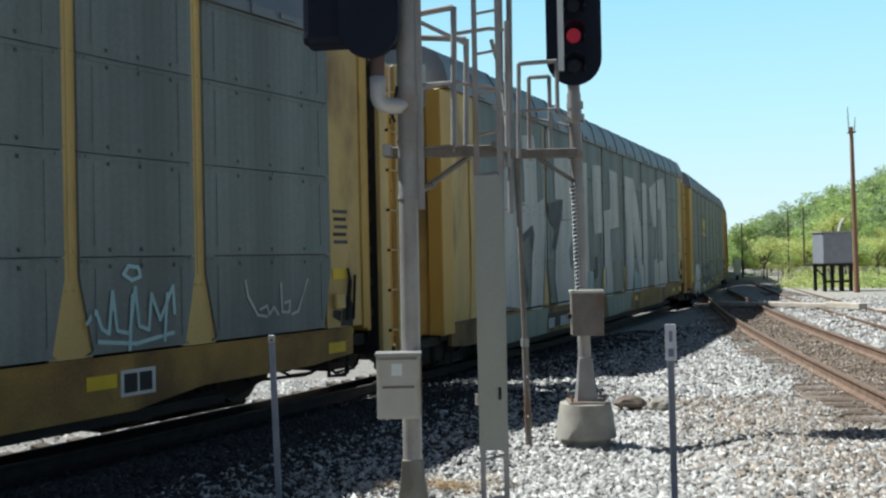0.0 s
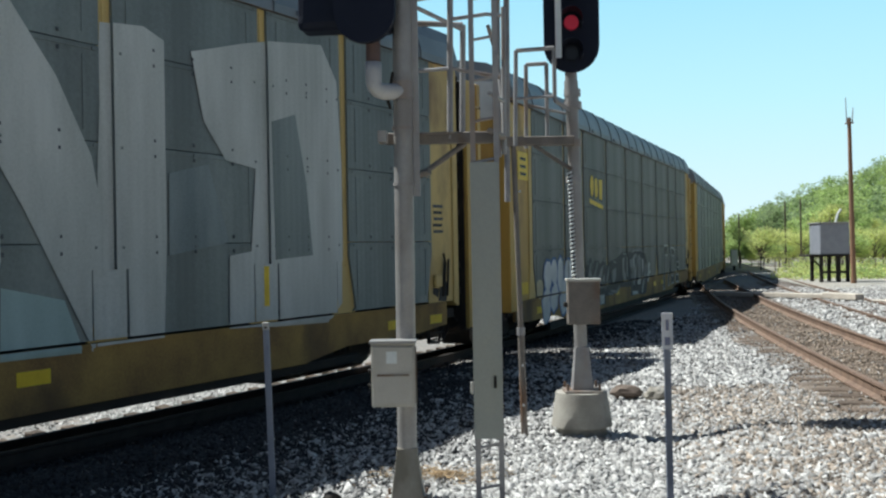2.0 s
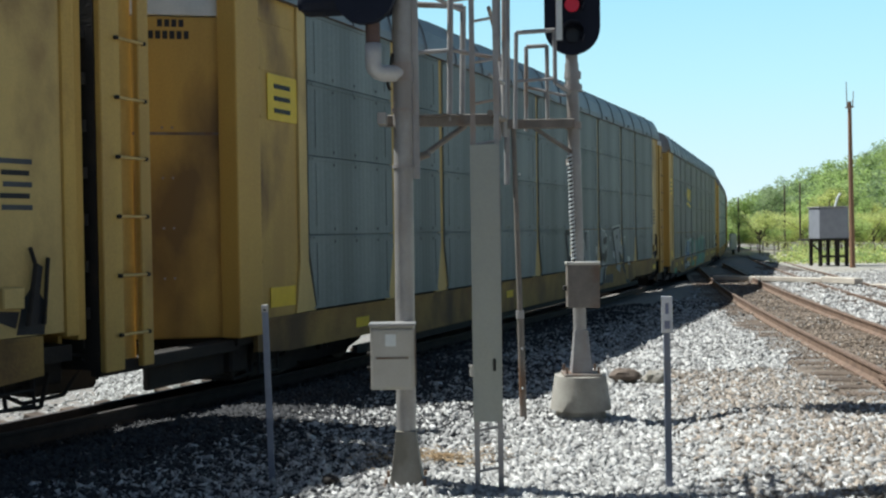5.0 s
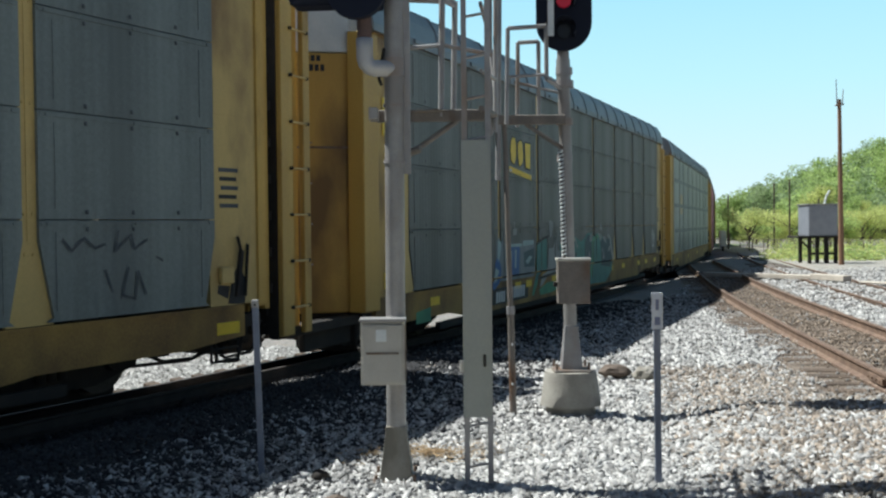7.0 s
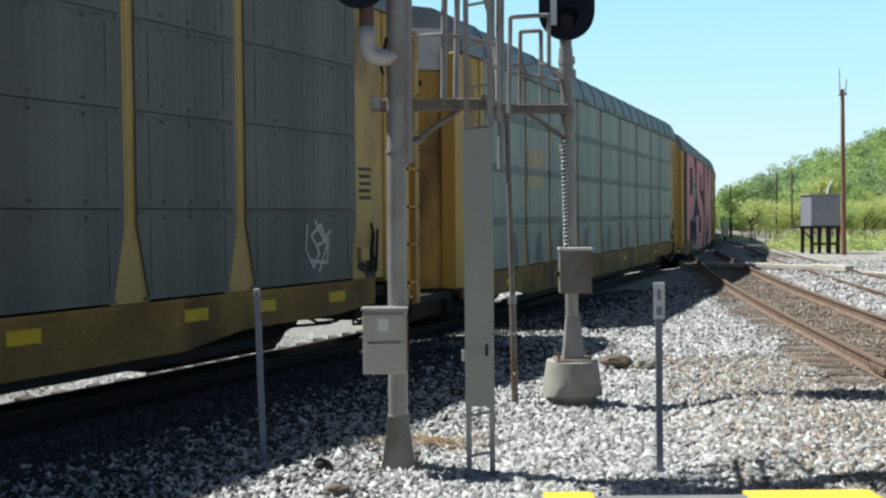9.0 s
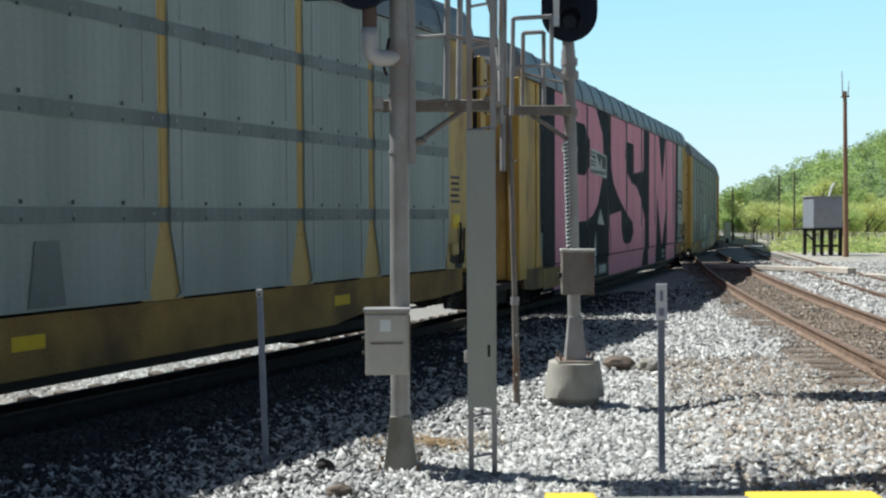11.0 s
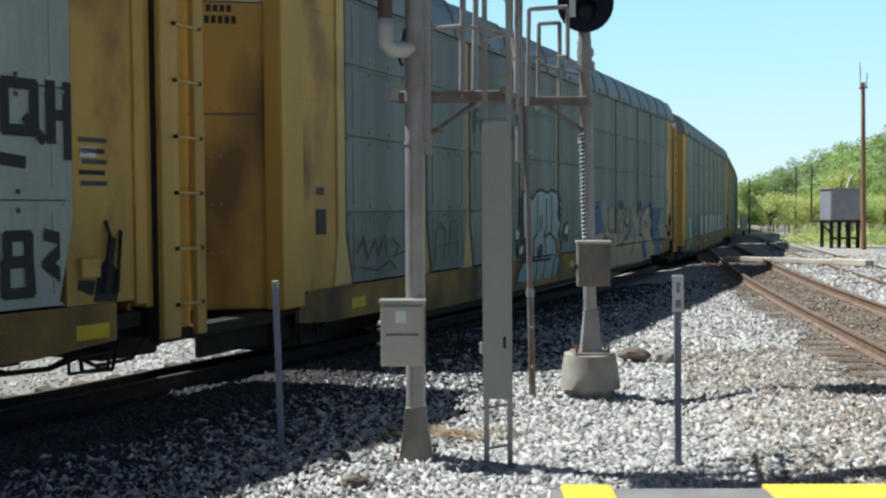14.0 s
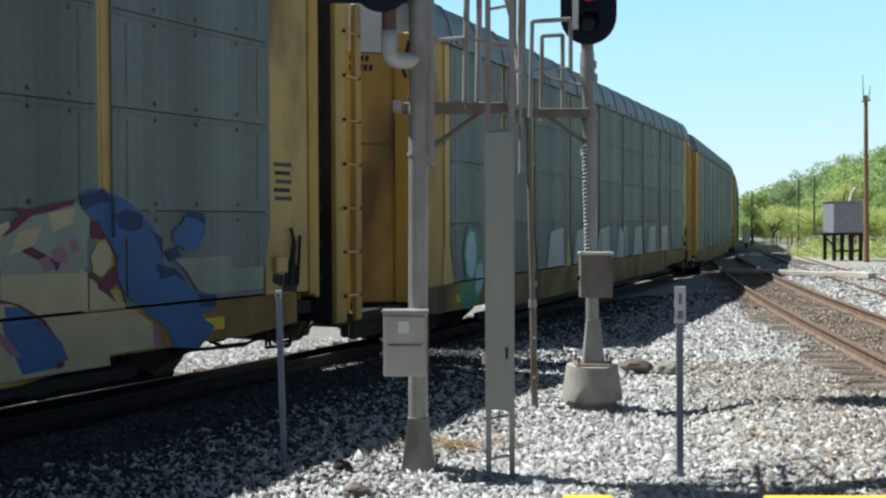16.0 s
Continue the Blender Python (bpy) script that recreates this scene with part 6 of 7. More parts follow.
spray(c, CYANG, 3, "pale cyan bars",
      [(6.14, 0.44), (6.4, 0.36), (6.17, 0.1), (6.04, 0.22)],
      [(7.15, 0.75), (7.26, 0.76), (7.23, 0.37), (7.14, 0.36)],
      [(7.46, 0.78), (7.58, 0.77), (7.54, 0.37), (7.44, 0.38)],
      [(6.9, 0.91), (7.99, 0.91), (7.96, 0.84), (6.91, 0.85)],
      [(8.06, 0.97), (8.9, 0.97), (8.88, 0.87), (8.07, 0.84)],
      [(8.24, 0.5), (8.55, 0.62), (8.76, 0.58), (8.41, 0.42)],
      [(6.34, 1.04), (6.52, 1.05), (6.54, 0.84), (6.38, 0.54), (6.31, 0.66)])
spray(c, TEAL, 2, "teal letter shapes",
      [(9.18, 0.85), (9.87, 1.03), (9.99, 0.95), (9.97, 0.24), (9.44, 0.23), (9.19, -0.14), (8.81, -0.31), (9.12, 0.11)],
      [(11.14, 0.84), (11.98, 0.87), (11.9, 0.07), (11.27, 0.09), (11.18, 0.53)],
      [(11.98, 0.72), (12.43, 0.83), (12.3, 0.13), (12.17, -0.45), (11.52, -0.44), (11.96, 0.03)],
      [(14.81, 0.83), (15.76, 1.01), (16.25, 0.65), (16.23, -0.15), (14.78, -0.18)])
spray(c, ASHP, 3, "pale grey letter shapes",
      [(10.11, 0.74), (10.56, 0.75), (10.81, 1.11), (10.94, 0.6), (10.78, 0.07), (10.1, 0.07), (9.75, -0.1), (9.43, -0.17), (9.68, 0.11), (9.97, 0.19)],
      [(10.84, 0.66), (11.24, 0.67), (11.38, 0.25), (10.93, 0.17)],
      [(7.33, 1.22), (7.65, 1.26), (7.59, 1.11), (7.35, 1.09)],
      [(7.43, 1.39), (7.48, 1.39), (7.46, 1.22), (7.42, 1.22)],
      [(10.18, 1.4), (10.35, 1.43), (10.58, 1.35), (10.39, 1.04), (10.25, 0.99)])
spray(c, GREEN, 2, "dark green graffiti shapes",
      [(9.42, -0.21), (10.09, -0.08), (10.64, -0.08), (11.01, -0.28), (10.63, -0.34), (9.5, -0.35)],
      [(8.81, -0.31), (9.16, 0.01), (9.31, -0.01), (8.96, -0.33)])
drawn(c, BLACK, 4, "black graffiti lines", 0.06,
      [(9.99, 1.0), (10.12, 0.79), (10.02, 0.28)],
      [(10.81, 1.11), (10.7, 0.66), (10.84, 0.39)],
      [(11.98, 0.87), (11.87, 0.07)],
      [(9.44, 0.23), (9.47, 0.05), (10.83, 0.12)],
      [(12.18, 0.19), (12.36, 0.39)],
      [(9.18, 0.87), (9.62, 0.98), (10.12, 1.04)],
      [(14.81, 0.83), (14.71, -0.18)],
      [(11.23, 0.42), (11.38, 0.13)])
paint(c, "graffiti", [[(2.0, -0.3), (2.6, -0.3), (2.6, -0.05), (2.0, -0.1)]], GREEN, 2, "dark green graffiti shapes")
paint(c, "graffiti", [q for l in ([(23.6, 1.1), (23.55, 0.75), (23.75, 0.5), (23.9, 0.7), (23.7, 0.95), (23.95, 1.1), (24.1, 0.8), (23.9, 0.45)], [(23.65, 0.6), (24.1, 0.55), (24.15, 0.9), (23.85, 0.8)], [(23.8, 1.15), (24.0, 0.9), (24.2, 1.0)]) for q in stroke(l, 0.05)], WHITE, 1, "small white scribble")
rect(c, "board", 5.7, 8.2, -0.34, 0.0, BLACK, SILL_Y + 0.0005, thick=0.002)
paint(c, "number_marking", letter_bars(5.9, 6.5, -0.25, -0.02, 4, 0.03) + letter_bars(6.9, 7.9, -0.22, 0.03, 6, 0.03), CHALK, 3)
marks(c, (2.6, 4.6, 7.2, 8.0, 10.1, 11.1, 13.6, 16.6, 18.4, 21.0, 22.4, 24.2), -0.02)
small_print(c)

# car 5: pale plain car with darker seams
c = cars[5] = build_car(panel_mat=PALE, post_mat=YELB, end_mat=YELL, wide=3.4, label="pale grey auto carrier car with yellow posts, nearly clean")
paint(c, "seam_stain", [[(1.8, z), (24.9, z), (24.9, z + 0.17), (1.8, z + 0.17)] for z in (1.18, 2.28, 3.3)], GREY, 1, "darker seam band")
for u in (3.2, 5.0, 7.0, 9.6, 12.4, 15.2):
    paint(c, "patch", [[(u, 0.32), (u + 0.5, 0.32), (u + 0.42, 1.0), (u + 0.1, 1.0)]], GREY, 2)
paint(c, "lettering_plate", [[(4.4, 2.0), (5.6, 2.0), (5.6, 2.9), (4.4, 2.9)]], CREAM, 1, "cream painted plate")
marks(c, (3.0, 9.0, 15.0, 21.0))
small_print(c)
rect(c, "sticker", 25.15, 25.45, 0.95, 1.2, BRTY, -0.024, "small yellow sticker")

# car 6: pink block letters on black
c = cars[6] = build_car(panel_mat=PALE, post_mat=YELL, end_mat=YELL, paint_posts=DARKP, label="auto carrier car painted with huge pink letters on black")
paint(c, "graffiti", [[(1.96, -0.35), (2.9, -0.35), (23.1, -0.35), (23.1, 4.36), (1.76, 4.36), (1.76, 0.3), (1.96, 0.3)]], DARKP, 1, "black painted ground")
PP = [(2.9, -0.35), (2.9, 4.36), (7.2, 4.36), (8.05, 3.7), (8.2, 3.0), (7.95, 2.4), (7.4, 1.75), (6.8, 1.45), (6.1, 1.3), (4.7, 1.25), (4.75, -0.35)]
SS = [(9.2, 4.36), (14.74, 4.36), (14.74, 2.98), (12.84, 2.81), (12.84, 3.72), (11.5, 3.72), (11.38, 3.25), (11.7, 2.8), (12.4, 2.5), (13.3, 2.4), (14.3, 1.95), (14.95, 1.3), (14.95, 0.3), (14.5, -0.34), (9.0, -0.35), (8.9, 1.43), (10.7, 1.57), (10.75, 1.0), (11.0, 0.62), (11.5, 0.5), (12.3, 0.55), (12.8, 0.9), (12.6, 1.2), (11.6, 1.5), (10.3, 2.0), (9.6, 2.4), (9.25, 2.9)]
MM = [(15.9, -0.35), (16.0, 4.36), (18.2, 4.36), (19.08, 2.63), (19.95, 4.36), (22.75, 4.36), (22.55, -0.35), (20.15, -0.35), (20.38, 2.18), (18.93, 0.22), (17.75, 2.25), (17.55, -0.35)]
paint(c, "graffiti", [PP], PINK, 2, "huge pink letter P")
paint(c, "graffiti", [SS], PINK, 2, "huge pink letter S")
paint(c, "graffiti", [MM], PINK, 2, "huge pink letter M")
paint(c, "graffiti", [[(4.7, 3.8), (5.8, 3.8), (6.45, 3.4), (6.4, 2.75), (5.8, 2.5), (4.7, 2.5)]], DARKP, 3, "black counter of the letter")
paint(c, "graffiti", [[(7.35, 1.2), (7.75, 1.62), (8.25, 1.15)], [(6.3, 0.02), (6.85, 0.35), (7.15, 1.0), (7.25, 0.02)]], WHITE, 3, "bare grey sliver between letters")
paint(c, "name_plate", [[(6.5, 3.22), (8.6, 3.1), (8.6, 2.5), (6.45, 2.62)]], WHITE, 4, "white company plate with dark shapes")
paint(c, "plate_shape", [[(6.5, 3.14 - 0.09 * i), (7.15, 3.11 - 0.09 * i), (7.05, 3.07 - 0.09 * i), (6.5, 3.10 - 0.09 * i)] for i in range(4)] + [[(7.2, 3.12), (7.7, 2.82), (7.9, 3.1)], [(7.85, 3.1), (8.5, 3.06), (8.5, 2.76), (8.0, 2.78)]] + letter_bars(6.5, 8.5, 2.60, 2.70, 12), BLACK, 5)
paint(c, "graffiti", [[(23.1, 0.3), (23.35, 0.3), (23.5, 4.36), (23.1, 4.36)]], DARKP, 2)
paint(c, "graffiti", stroke([(24.0, 2.45), (23.6, 2.45), (23.6, 1.95), (24.0, 1.95)], 0.12) + stroke([(23.6, 2.2), (23.95, 2.2)], 0.11) + stroke([(24.15, 2.42), (24.15, 1.98), (24.5, 1.98), (24.5, 2.42), (24.15, 2.42)], 0.11) + stroke([(24.4, 2.1), (24.6, 1.9)], 0.1) + stroke([(24.7, 2.45), (24.7, 1.9)], 0.12) + stroke([(24.7, 2.15), (24.92, 2.15)], 0.11) + stroke([(24.92, 2.45), (24.92, 1.75)], 0.12) + stroke([(23.95, 1.72), (24.35, 1.68)], 0.12)
      + stroke([(23.6, 0.95), (23.75, 1.08), (23.75, 0.45)], 0.13) + stroke([(23.55, 0.42), (24.0, 0.42)], 0.12) + stroke([(24.15, 0.98), (24.4, 0.98), (24.4, 0.74), (24.12, 0.72), (24.12, 0.44), (24.42, 0.44), (24.4, 0.74), (24.15, 0.74), (24.15, 0.98)], 0.11) + stroke([(24.62, 0.98), (24.9, 0.92), (24.62, 0.7), (24.9, 0.5)], 0.12), BLACK, 2, "black hand-sprayed letters and digits")
rect(c, "board", 6.4, 8.9, -0.34, 0.0, BLACK, SILL_Y - 0.004, thick=0.002)
paint(c, "number_marking", letter_bars(6.6, 7.3, -0.24, -0.02, 4, 0.03) + letter_bars(7.7, 8.6, -0.22, 0.01, 6, 0.03), CHALK, 5)
placard(c, 19.2)
rect(c, "bare_sill", 2.0, 6.2, -0.33, 0.2, SILL, SILL_Y - 0.004, thick=0.003, label="unpainted yellow stretch of sill")
rect(c, "sticker", 25.1, 25.3, 1.7, 1.8, CHALK, -0.024)
marks(c, (25.0,))
small_print(c)

# car 7: word plate, scribbles, white bubble and a blue and cream piece
c = cars[7] = build_car(post_mat=YELB, end_mat=YELL, label="grey auto carrier car with blue and cream graffiti")
paint(c, "name_marking", [[(6.36, 2.78), (6.46, 2.78), (6.46, 3.2), (6.36, 3.2)], [(6.46, 3.12), (6.66, 3.12), (6.66, 3.2), (6.46, 3.2)], [(6.46, 2.96), (6.62, 2.96), (6.62, 3.03), (6.46, 3.03)]] + [[(6.74 + 0.27 * i, 2.77), (6.93 + 0.27 * i, 2.77), (6.93 + 0.27 * i, 3.03), (6.74 + 0.27 * i, 3.03)] for i in range(7)], SOOT, 1, "dark name marking as plain bars")
paint(c, "graffiti", [q for l in ([(2.0, 0.7), (2.2, 0.95), (2.3, 0.6), (2.55, 0.9), (2.6, 0.62), (2.85, 0.98), (2.9, 0.66)], [(2.1, 0.5), (2.6, 0.42), (3.0, 0.55), (3.2, 0.4)], [(3.05, 0.9), (3.3, 0.78), (3.15, 0.62), (3.5, 0.68)], [(3.55, 1.0), (3.6, 0.55), (3.8, 0.8), (3.95, 0.5)], [(4.6, 0.45), (4.65, 0.95), (4.85, 1.12), (5.05, 0.95), (5.0, 0.5)], [(5.2, 0.5), (5.25, 1.1), (5.5, 1.15), (5.6, 0.9), (5.55, 0.48)], [(4.7, 0.7), (5.5, 0.75)], [(4.95, 1.25), (5.3, 1.3)]) for q in stroke(l, 0.03)], SOOT, 1, "thin dark scribbles")
spray(c, BLACK, 1, "black shadow of bubble letters",
      [(9.34, 1.52), (9.53, 1.54), (9.49, 0.63), (9.92, 0.59), (9.75, 0.3), (9.31, 0.16), (9.11, 0.51), (9.29, 0.74)],
      [(8.97, 0.81), (9.17, 0.92), (9.35, 0.74), (9.21, 0.58), (9.01, 0.62)],
      [(12.43, 0.63), (12.6, 0.9), (12.87, 1.0), (12.97, 0.73), (12.85, 0.48), (12.59, 0.49)])
spray(c, CYANG, 2, "pale cyan bubble letters",
      [(9.53, 1.63), (9.72, 1.67), (10.12, 1.47), (10.46, 1.65), (10.82, 1.69), (11.22, 1.63), (11.51, 1.68), (11.97, 1.65), (12.32, 1.41), (12.27, 0.96), (11.94, 0.38), (12.25, 0.06), (12.08, -0.23), (11.62, -0.3), (10.51, -0.29), (9.19, -0.27), (9.3, -0.06), (9.57, 0.11), (9.92, 0.59), (9.51, 0.65)])
spray(c, SAGE, 3, "grey shading in bubble letters",
      [(9.71, 1.53), (9.8, 1.57), (9.89, 1.47), (9.83, 1.32), (9.71, 1.34)],
      [(9.68, 1.09), (9.79, 1.18), (9.88, 1.05), (9.84, 0.72), (9.7, 0.7)])
drawn(c, BLACK, 4, "black outline of bubble letters", 0.075,
      [(9.51, 0.65), (9.53, 1.63), (9.72, 1.69), (10.12, 1.49), (10.46, 1.67), (10.82, 1.71), (11.23, 1.65), (11.51, 1.71), (11.97, 1.67), (12.35, 1.41), (12.27, 0.96), (11.94, 0.38), (12.27, 0.06), (12.08, -0.23)],
      [(9.19, -0.27), (9.3, -0.06), (9.57, 0.11), (9.92, 0.59), (9.51, 0.65)],
      [(10.52, 1.57), (10.47, 0.73), (10.25, 0.63), (10.21, 0.14), (10.08, -0.28)],
      [(11.15, 1.49), (11.14, 0.84), (10.96, 0.67), (11.09, 0.38), (11.12, 0.01), (10.94, -0.29)],
      [(11.55, 1.59), (11.58, 1.16), (11.49, 0.69)],
      [(12.34, 1.36), (12.11, 1.16), (12.29, 1.11)],
      [(10.99, 0.64), (11.42, 0.72), (11.86, 0.53), (11.98, 0.28), (11.62, -0.28)],
      [(10.52, 0.11), (10.55, -0.07), (10.42, -0.26)],
      [(9.36, 0.15), (10.39, 0.14), (11.52, 0.12)],
      [(10.66, 1.12), (10.65, 0.77)],
      [(10.82, 1.12), (10.81, 0.83)])
spray(c, BLACK, 5, "black counter of a letter",
      [(10.43, 0.38), (10.66, 0.5), (10.89, 0.46), (10.85, 0.26), (10.65, 0.14), (10.46, 0.2)])
spray(c, CHALK, 3, "white eyes beside the letters",
      [(9.02, 0.81), (9.17, 0.88), (9.32, 0.74), (9.19, 0.63), (9.04, 0.65)],
      [(9.29, 0.38), (9.39, 0.49), (9.58, 0.5), (9.5, 0.36), (9.31, 0.3)],
      [(12.53, 0.72), (12.78, 0.92), (12.91, 0.84), (12.81, 0.64)])
blue = [on([(13.6, -0.3), (14.3, -0.2), (14.85, 0.2), (15.1, 0.42), (15.45, 0.52), (15.95, 0.72), (16.2, 0.95), (16.4, 1.2), (16.42, 1.38), (16.25, 1.44), (16.05, 1.34), (15.75, 1.42), (15.4, 1.42), (15.28, 1.12), (15.05, 1.08), (14.85, 0.9), (14.4, 0.95), (14.0, 0.6)])]
paint(c, "graffiti", [ring(b, 0.05) for b in blue], NAVYP, 1, "navy outline of blue graffiti shapes")
paint(c, "graffiti", blue, BLUE, 2, "blue graffiti shapes")
paint(c, "graffiti", [on(blob(16.25, 1.32, 0.16, 0.12, 3, 9)), on(blob(15.95, 1.12, 0.11, 0.16, 4, 9)), on(blob(15.6, 1.3, 0.2, 0.07, 5, 9)), on(blob(18.3, 1.38, 0.28, 0.15, 6, 11)), on(blob(20.8, 1.36, 0.2, 0.17, 7, 10))], NAVYP, 3, "navy graffiti blots")
paint(c, "graffiti", [on([(14.5, -0.38), (22.4, -0.38), (22.3, 0.3), (22.0, 0.7), (21.0, 0.6), (20.0, 0.6), (19.0, 0.5), (17.6, 0.55), (16.6, 0.6), (15.9, 0.62), (15.3, 0.48), (14.9, 0.3), (14.4, 0.0)])], CREAM, 2, "cream graffiti ground")
rc = random.Random(74)
soft = [on(blob(rc.uniform(16.3, 22.3), rc.uniform(0.35, 1.22), rc.uniform(0.16, 0.34), rc.uniform(0.12, 0.28), i, 10)) for i in range(26)]
paint(c, "graffiti", soft, SAGE, 3, "grey green sprayed cloud")
ghost = [on([(u + rc.uniform(-0.05, 0.05), z) for u, z in ((a, b), (a + 0.04, b + h), (a + 0.16, b + h + 0.05), (a + 0.2, b + 0.1), (a + 0.34, b + 0.06), (a + 0.36, b - 0.04))]) for a, b, h in ((16.45, 0.6, 0.5), (16.85, 0.75, 0.4), (17.15, 0.7, 0.55), (17.75, 0.5, 0.55), (18.15, 0.3, 0.5), (18.75, 0.75, 0.4), (19.0, 0.85, 0.3), (19.9, 0.7, 0.4), (20.3, 0.45, 0.65), (20.95, 0.7, 0.4), (21.5, 0.75, 0.4))]
paint(c, "graffiti", ghost, CREAM, 4, "pale cream letter strokes")
paint(c, "graffiti", [on(q) for l in ([(15.56, -0.32), (15.65, -0.05), (16.05, 0.3), (16.5, 0.55)], [(15.9, -0.3), (16.15, 0.1), (16.5, 0.4), (16.85, 0.48)], [(16.85, -0.3), (16.92, 0.1), (17.15, 0.5)], [(18.35, 0.2), (18.7, 0.42), (19.0, 0.35)], [(18.7, 0.85), (19.1, 0.72), (19.45, 0.95)], [(19.38, 0.66), (19.0, 0.34)], [(20.7, 0.45), (21.2, 0.4), (21.6, 0.15), (21.75, -0.3)], [(21.3, 0.9), (21.7, 0.7)], [(19.7, -0.1), (20.15, 0.5)]) for q in stroke(l, 0.09)], WINE, 5, "wine red graffiti lines")
paint(c, "graffiti", [on([(15.66, -0.3), (15.72, -0.06), (16.12, 0.24), (16.42, 0.44), (16.2, 0.12), (15.88, -0.28)]), on([(18.75, 0.75), (19.1, 0.66), (19.36, 0.84), (19.3, 0.64), (18.9, 0.55)]), on([(21.4, 0.85), (21.8, 0.75), (21.9, 0.5), (21.5, 0.6)]), on([(17.0, 0.42), (17.3, 0.45), (17.2, 0.15)])], MAUVE, 4, "mauve graffiti fill")
paint(c, "graffiti", [on([(15.95, -0.3), (16.2, 0.08), (16.5, 0.36), (16.78, 0.4), (16.82, 0.05), (16.78, -0.28)]), on([(18.85, 0.55), (19.3, 0.5), (19.0, 0.36)]), on([(21.05, 0.2), (21.55, 0.1), (21.75, -0.32), (21.3, -0.34)])], BLUE, 4, "blue graffiti fill")
spray(c, SAGE, 5, "grey green sprayed cloud",
      [(21.05, 0.96), (21.27, 1.17), (21.59, 1.23), (21.96, 1.34), (22.12, 1.17), (22.09, 0.68), (21.77, 0.6), (21.05, 0.62)],
      [(23.32, 0.72), (24.29, 0.73), (24.32, 0.57), (24.94, 0.57), (24.88, 0.29), (23.74, 0.29), (23.49, 0.59)])
spray(c, CREAM, 6, "cream graffiti shapes",
      [(21.05, 0.64), (22.07, 0.62), (22.29, 0.41), (22.59, 0.26), (23.0, 0.02), (23.04, -0.26), (21.91, -0.27), (21.57, 0.16), (21.25, 0.35), (21.04, 0.41)],
      [(22.13, 0.78), (22.22, 0.92), (22.34, 0.94), (22.42, 0.83), (22.38, 0.67), (22.27, 0.56), (22.17, 0.61)],
      [(21.59, 1.23), (21.94, 1.29), (21.9, 1.13), (21.66, 1.04)],
      [(21.26, 1.05), (21.52, 1.1), (21.44, 0.92), (21.12, 0.81)])
spray(c, BLUE, 7, "blue graffiti cloud",
      [(22.0, 1.39), (22.1, 1.47), (22.31, 1.49), (22.61, 1.37), (22.83, 1.23), (23.11, 0.96), (23.15, 0.67), (23.39, 0.56), (23.54, 0.37), (23.96, 0.27), (24.04, 0.12), (23.77, 0.03), (24.01, -0.11), (23.74, -0.34), (23.33, -0.29), (23.23, -0.07), (22.95, 0.11), (22.59, 0.36), (22.49, 0.53), (22.49, 0.77), (22.34, 1.0), (22.18, 1.18), (22.03, 1.25)],
      [(23.29, 1.02), (23.45, 1.13), (23.55, 1.26), (23.81, 1.22), (23.83, 1.02), (23.7, 0.82), (23.49, 0.81), (23.32, 0.92)],
      [(21.08, 0.34), (21.25, 0.32), (21.57, 0.11), (21.76, -0.06), (21.85, -0.26), (21.33, -0.29), (21.3, -0.13), (21.11, 0.13)])
spray(c, NAVYP, 8, "navy edges of the blue cloud",
      [(22.0, 1.41), (22.35, 1.49), (22.43, 1.36), (22.22, 1.33), (22.04, 1.26)],
      [(22.43, 1.2), (22.61, 1.28), (22.83, 1.22), (22.85, 1.08), (22.69, 1.03), (22.52, 1.07)],
      [(22.85, 1.1), (23.13, 0.96), (23.15, 0.71), (23.01, 0.99)],
      [(23.03, 0.68), (23.34, 0.6), (23.54, 0.41), (23.34, 0.53), (23.1, 0.5)],
      [(23.69, 0.29), (24.01, 0.27), (24.01, 0.12), (23.74, 0.14)],
      [(23.17, 0.81), (23.35, 0.86), (23.42, 0.74), (23.25, 0.69)],
      [(23.5, 1.2), (23.58, 1.27), (23.81, 1.23), (23.83, 1.09), (23.7, 1.16)])
spray(c, WINE, 8, "wine red graffiti lines",
      [(22.12, 1.15), (22.22, 1.15), (22.36, 1.0), (22.28, 0.95), (22.14, 0.97)],
      [(22.09, 0.65), (22.17, 0.6), (22.29, 0.54), (22.49, 0.67), (22.51, 0.5), (22.38, 0.41), (22.48, 0.27), (22.33, 0.38), (22.21, 0.45), (22.25, 0.51), (22.09, 0.57)],
      [(21.2, 1.29), (21.37, 1.26), (21.94, 1.37), (21.9, 1.31), (21.41, 1.21), (21.19, 1.05), (21.05, 0.99), (21.27, 1.2)])
spray(c, MAUVE, 8, "mauve graffiti fill",
      [(21.62, 0.86), (21.74, 0.9), (21.85, 0.79), (21.81, 0.72), (21.66, 0.75)],
      [(21.47, 0.77), (21.59, 0.81), (21.68, 0.68), (21.55, 0.64)],
      [(21.84, 0.95), (21.93, 0.98), (21.97, 0.85), (21.89, 0.83)],
      [(21.04, 0.1), (21.14, 0.03), (21.3, -0.16), (21.17, -0.15), (21.04, -0.01)],
      [(23.0, -0.01), (23.11, -0.06), (23.13, -0.26), (23.03, -0.26)])
paint(c, "number_marking", letter_bars(6.2, 6.8, -0.2, 0.0, 4) + letter_bars(7.0, 8.2, -0.2, 0.0, 6), SOOT, 1)
rect(c, "sticker", 0.95, 1.2, 0.95, 1.3, BLACK, -0.022, "small black plate")
rect(c, "print_bar", 0.95, 1.15, 1.5, 1.6, SOOT, -0.022)
marks(c, (1.9, 12.6, 23.6))
small_print(c)

# car 8 and the cars behind it
c = cars[8] = build_car(post_mat=YELB, end_mat=YELL, label="grey auto carrier car with a small pale green tag")
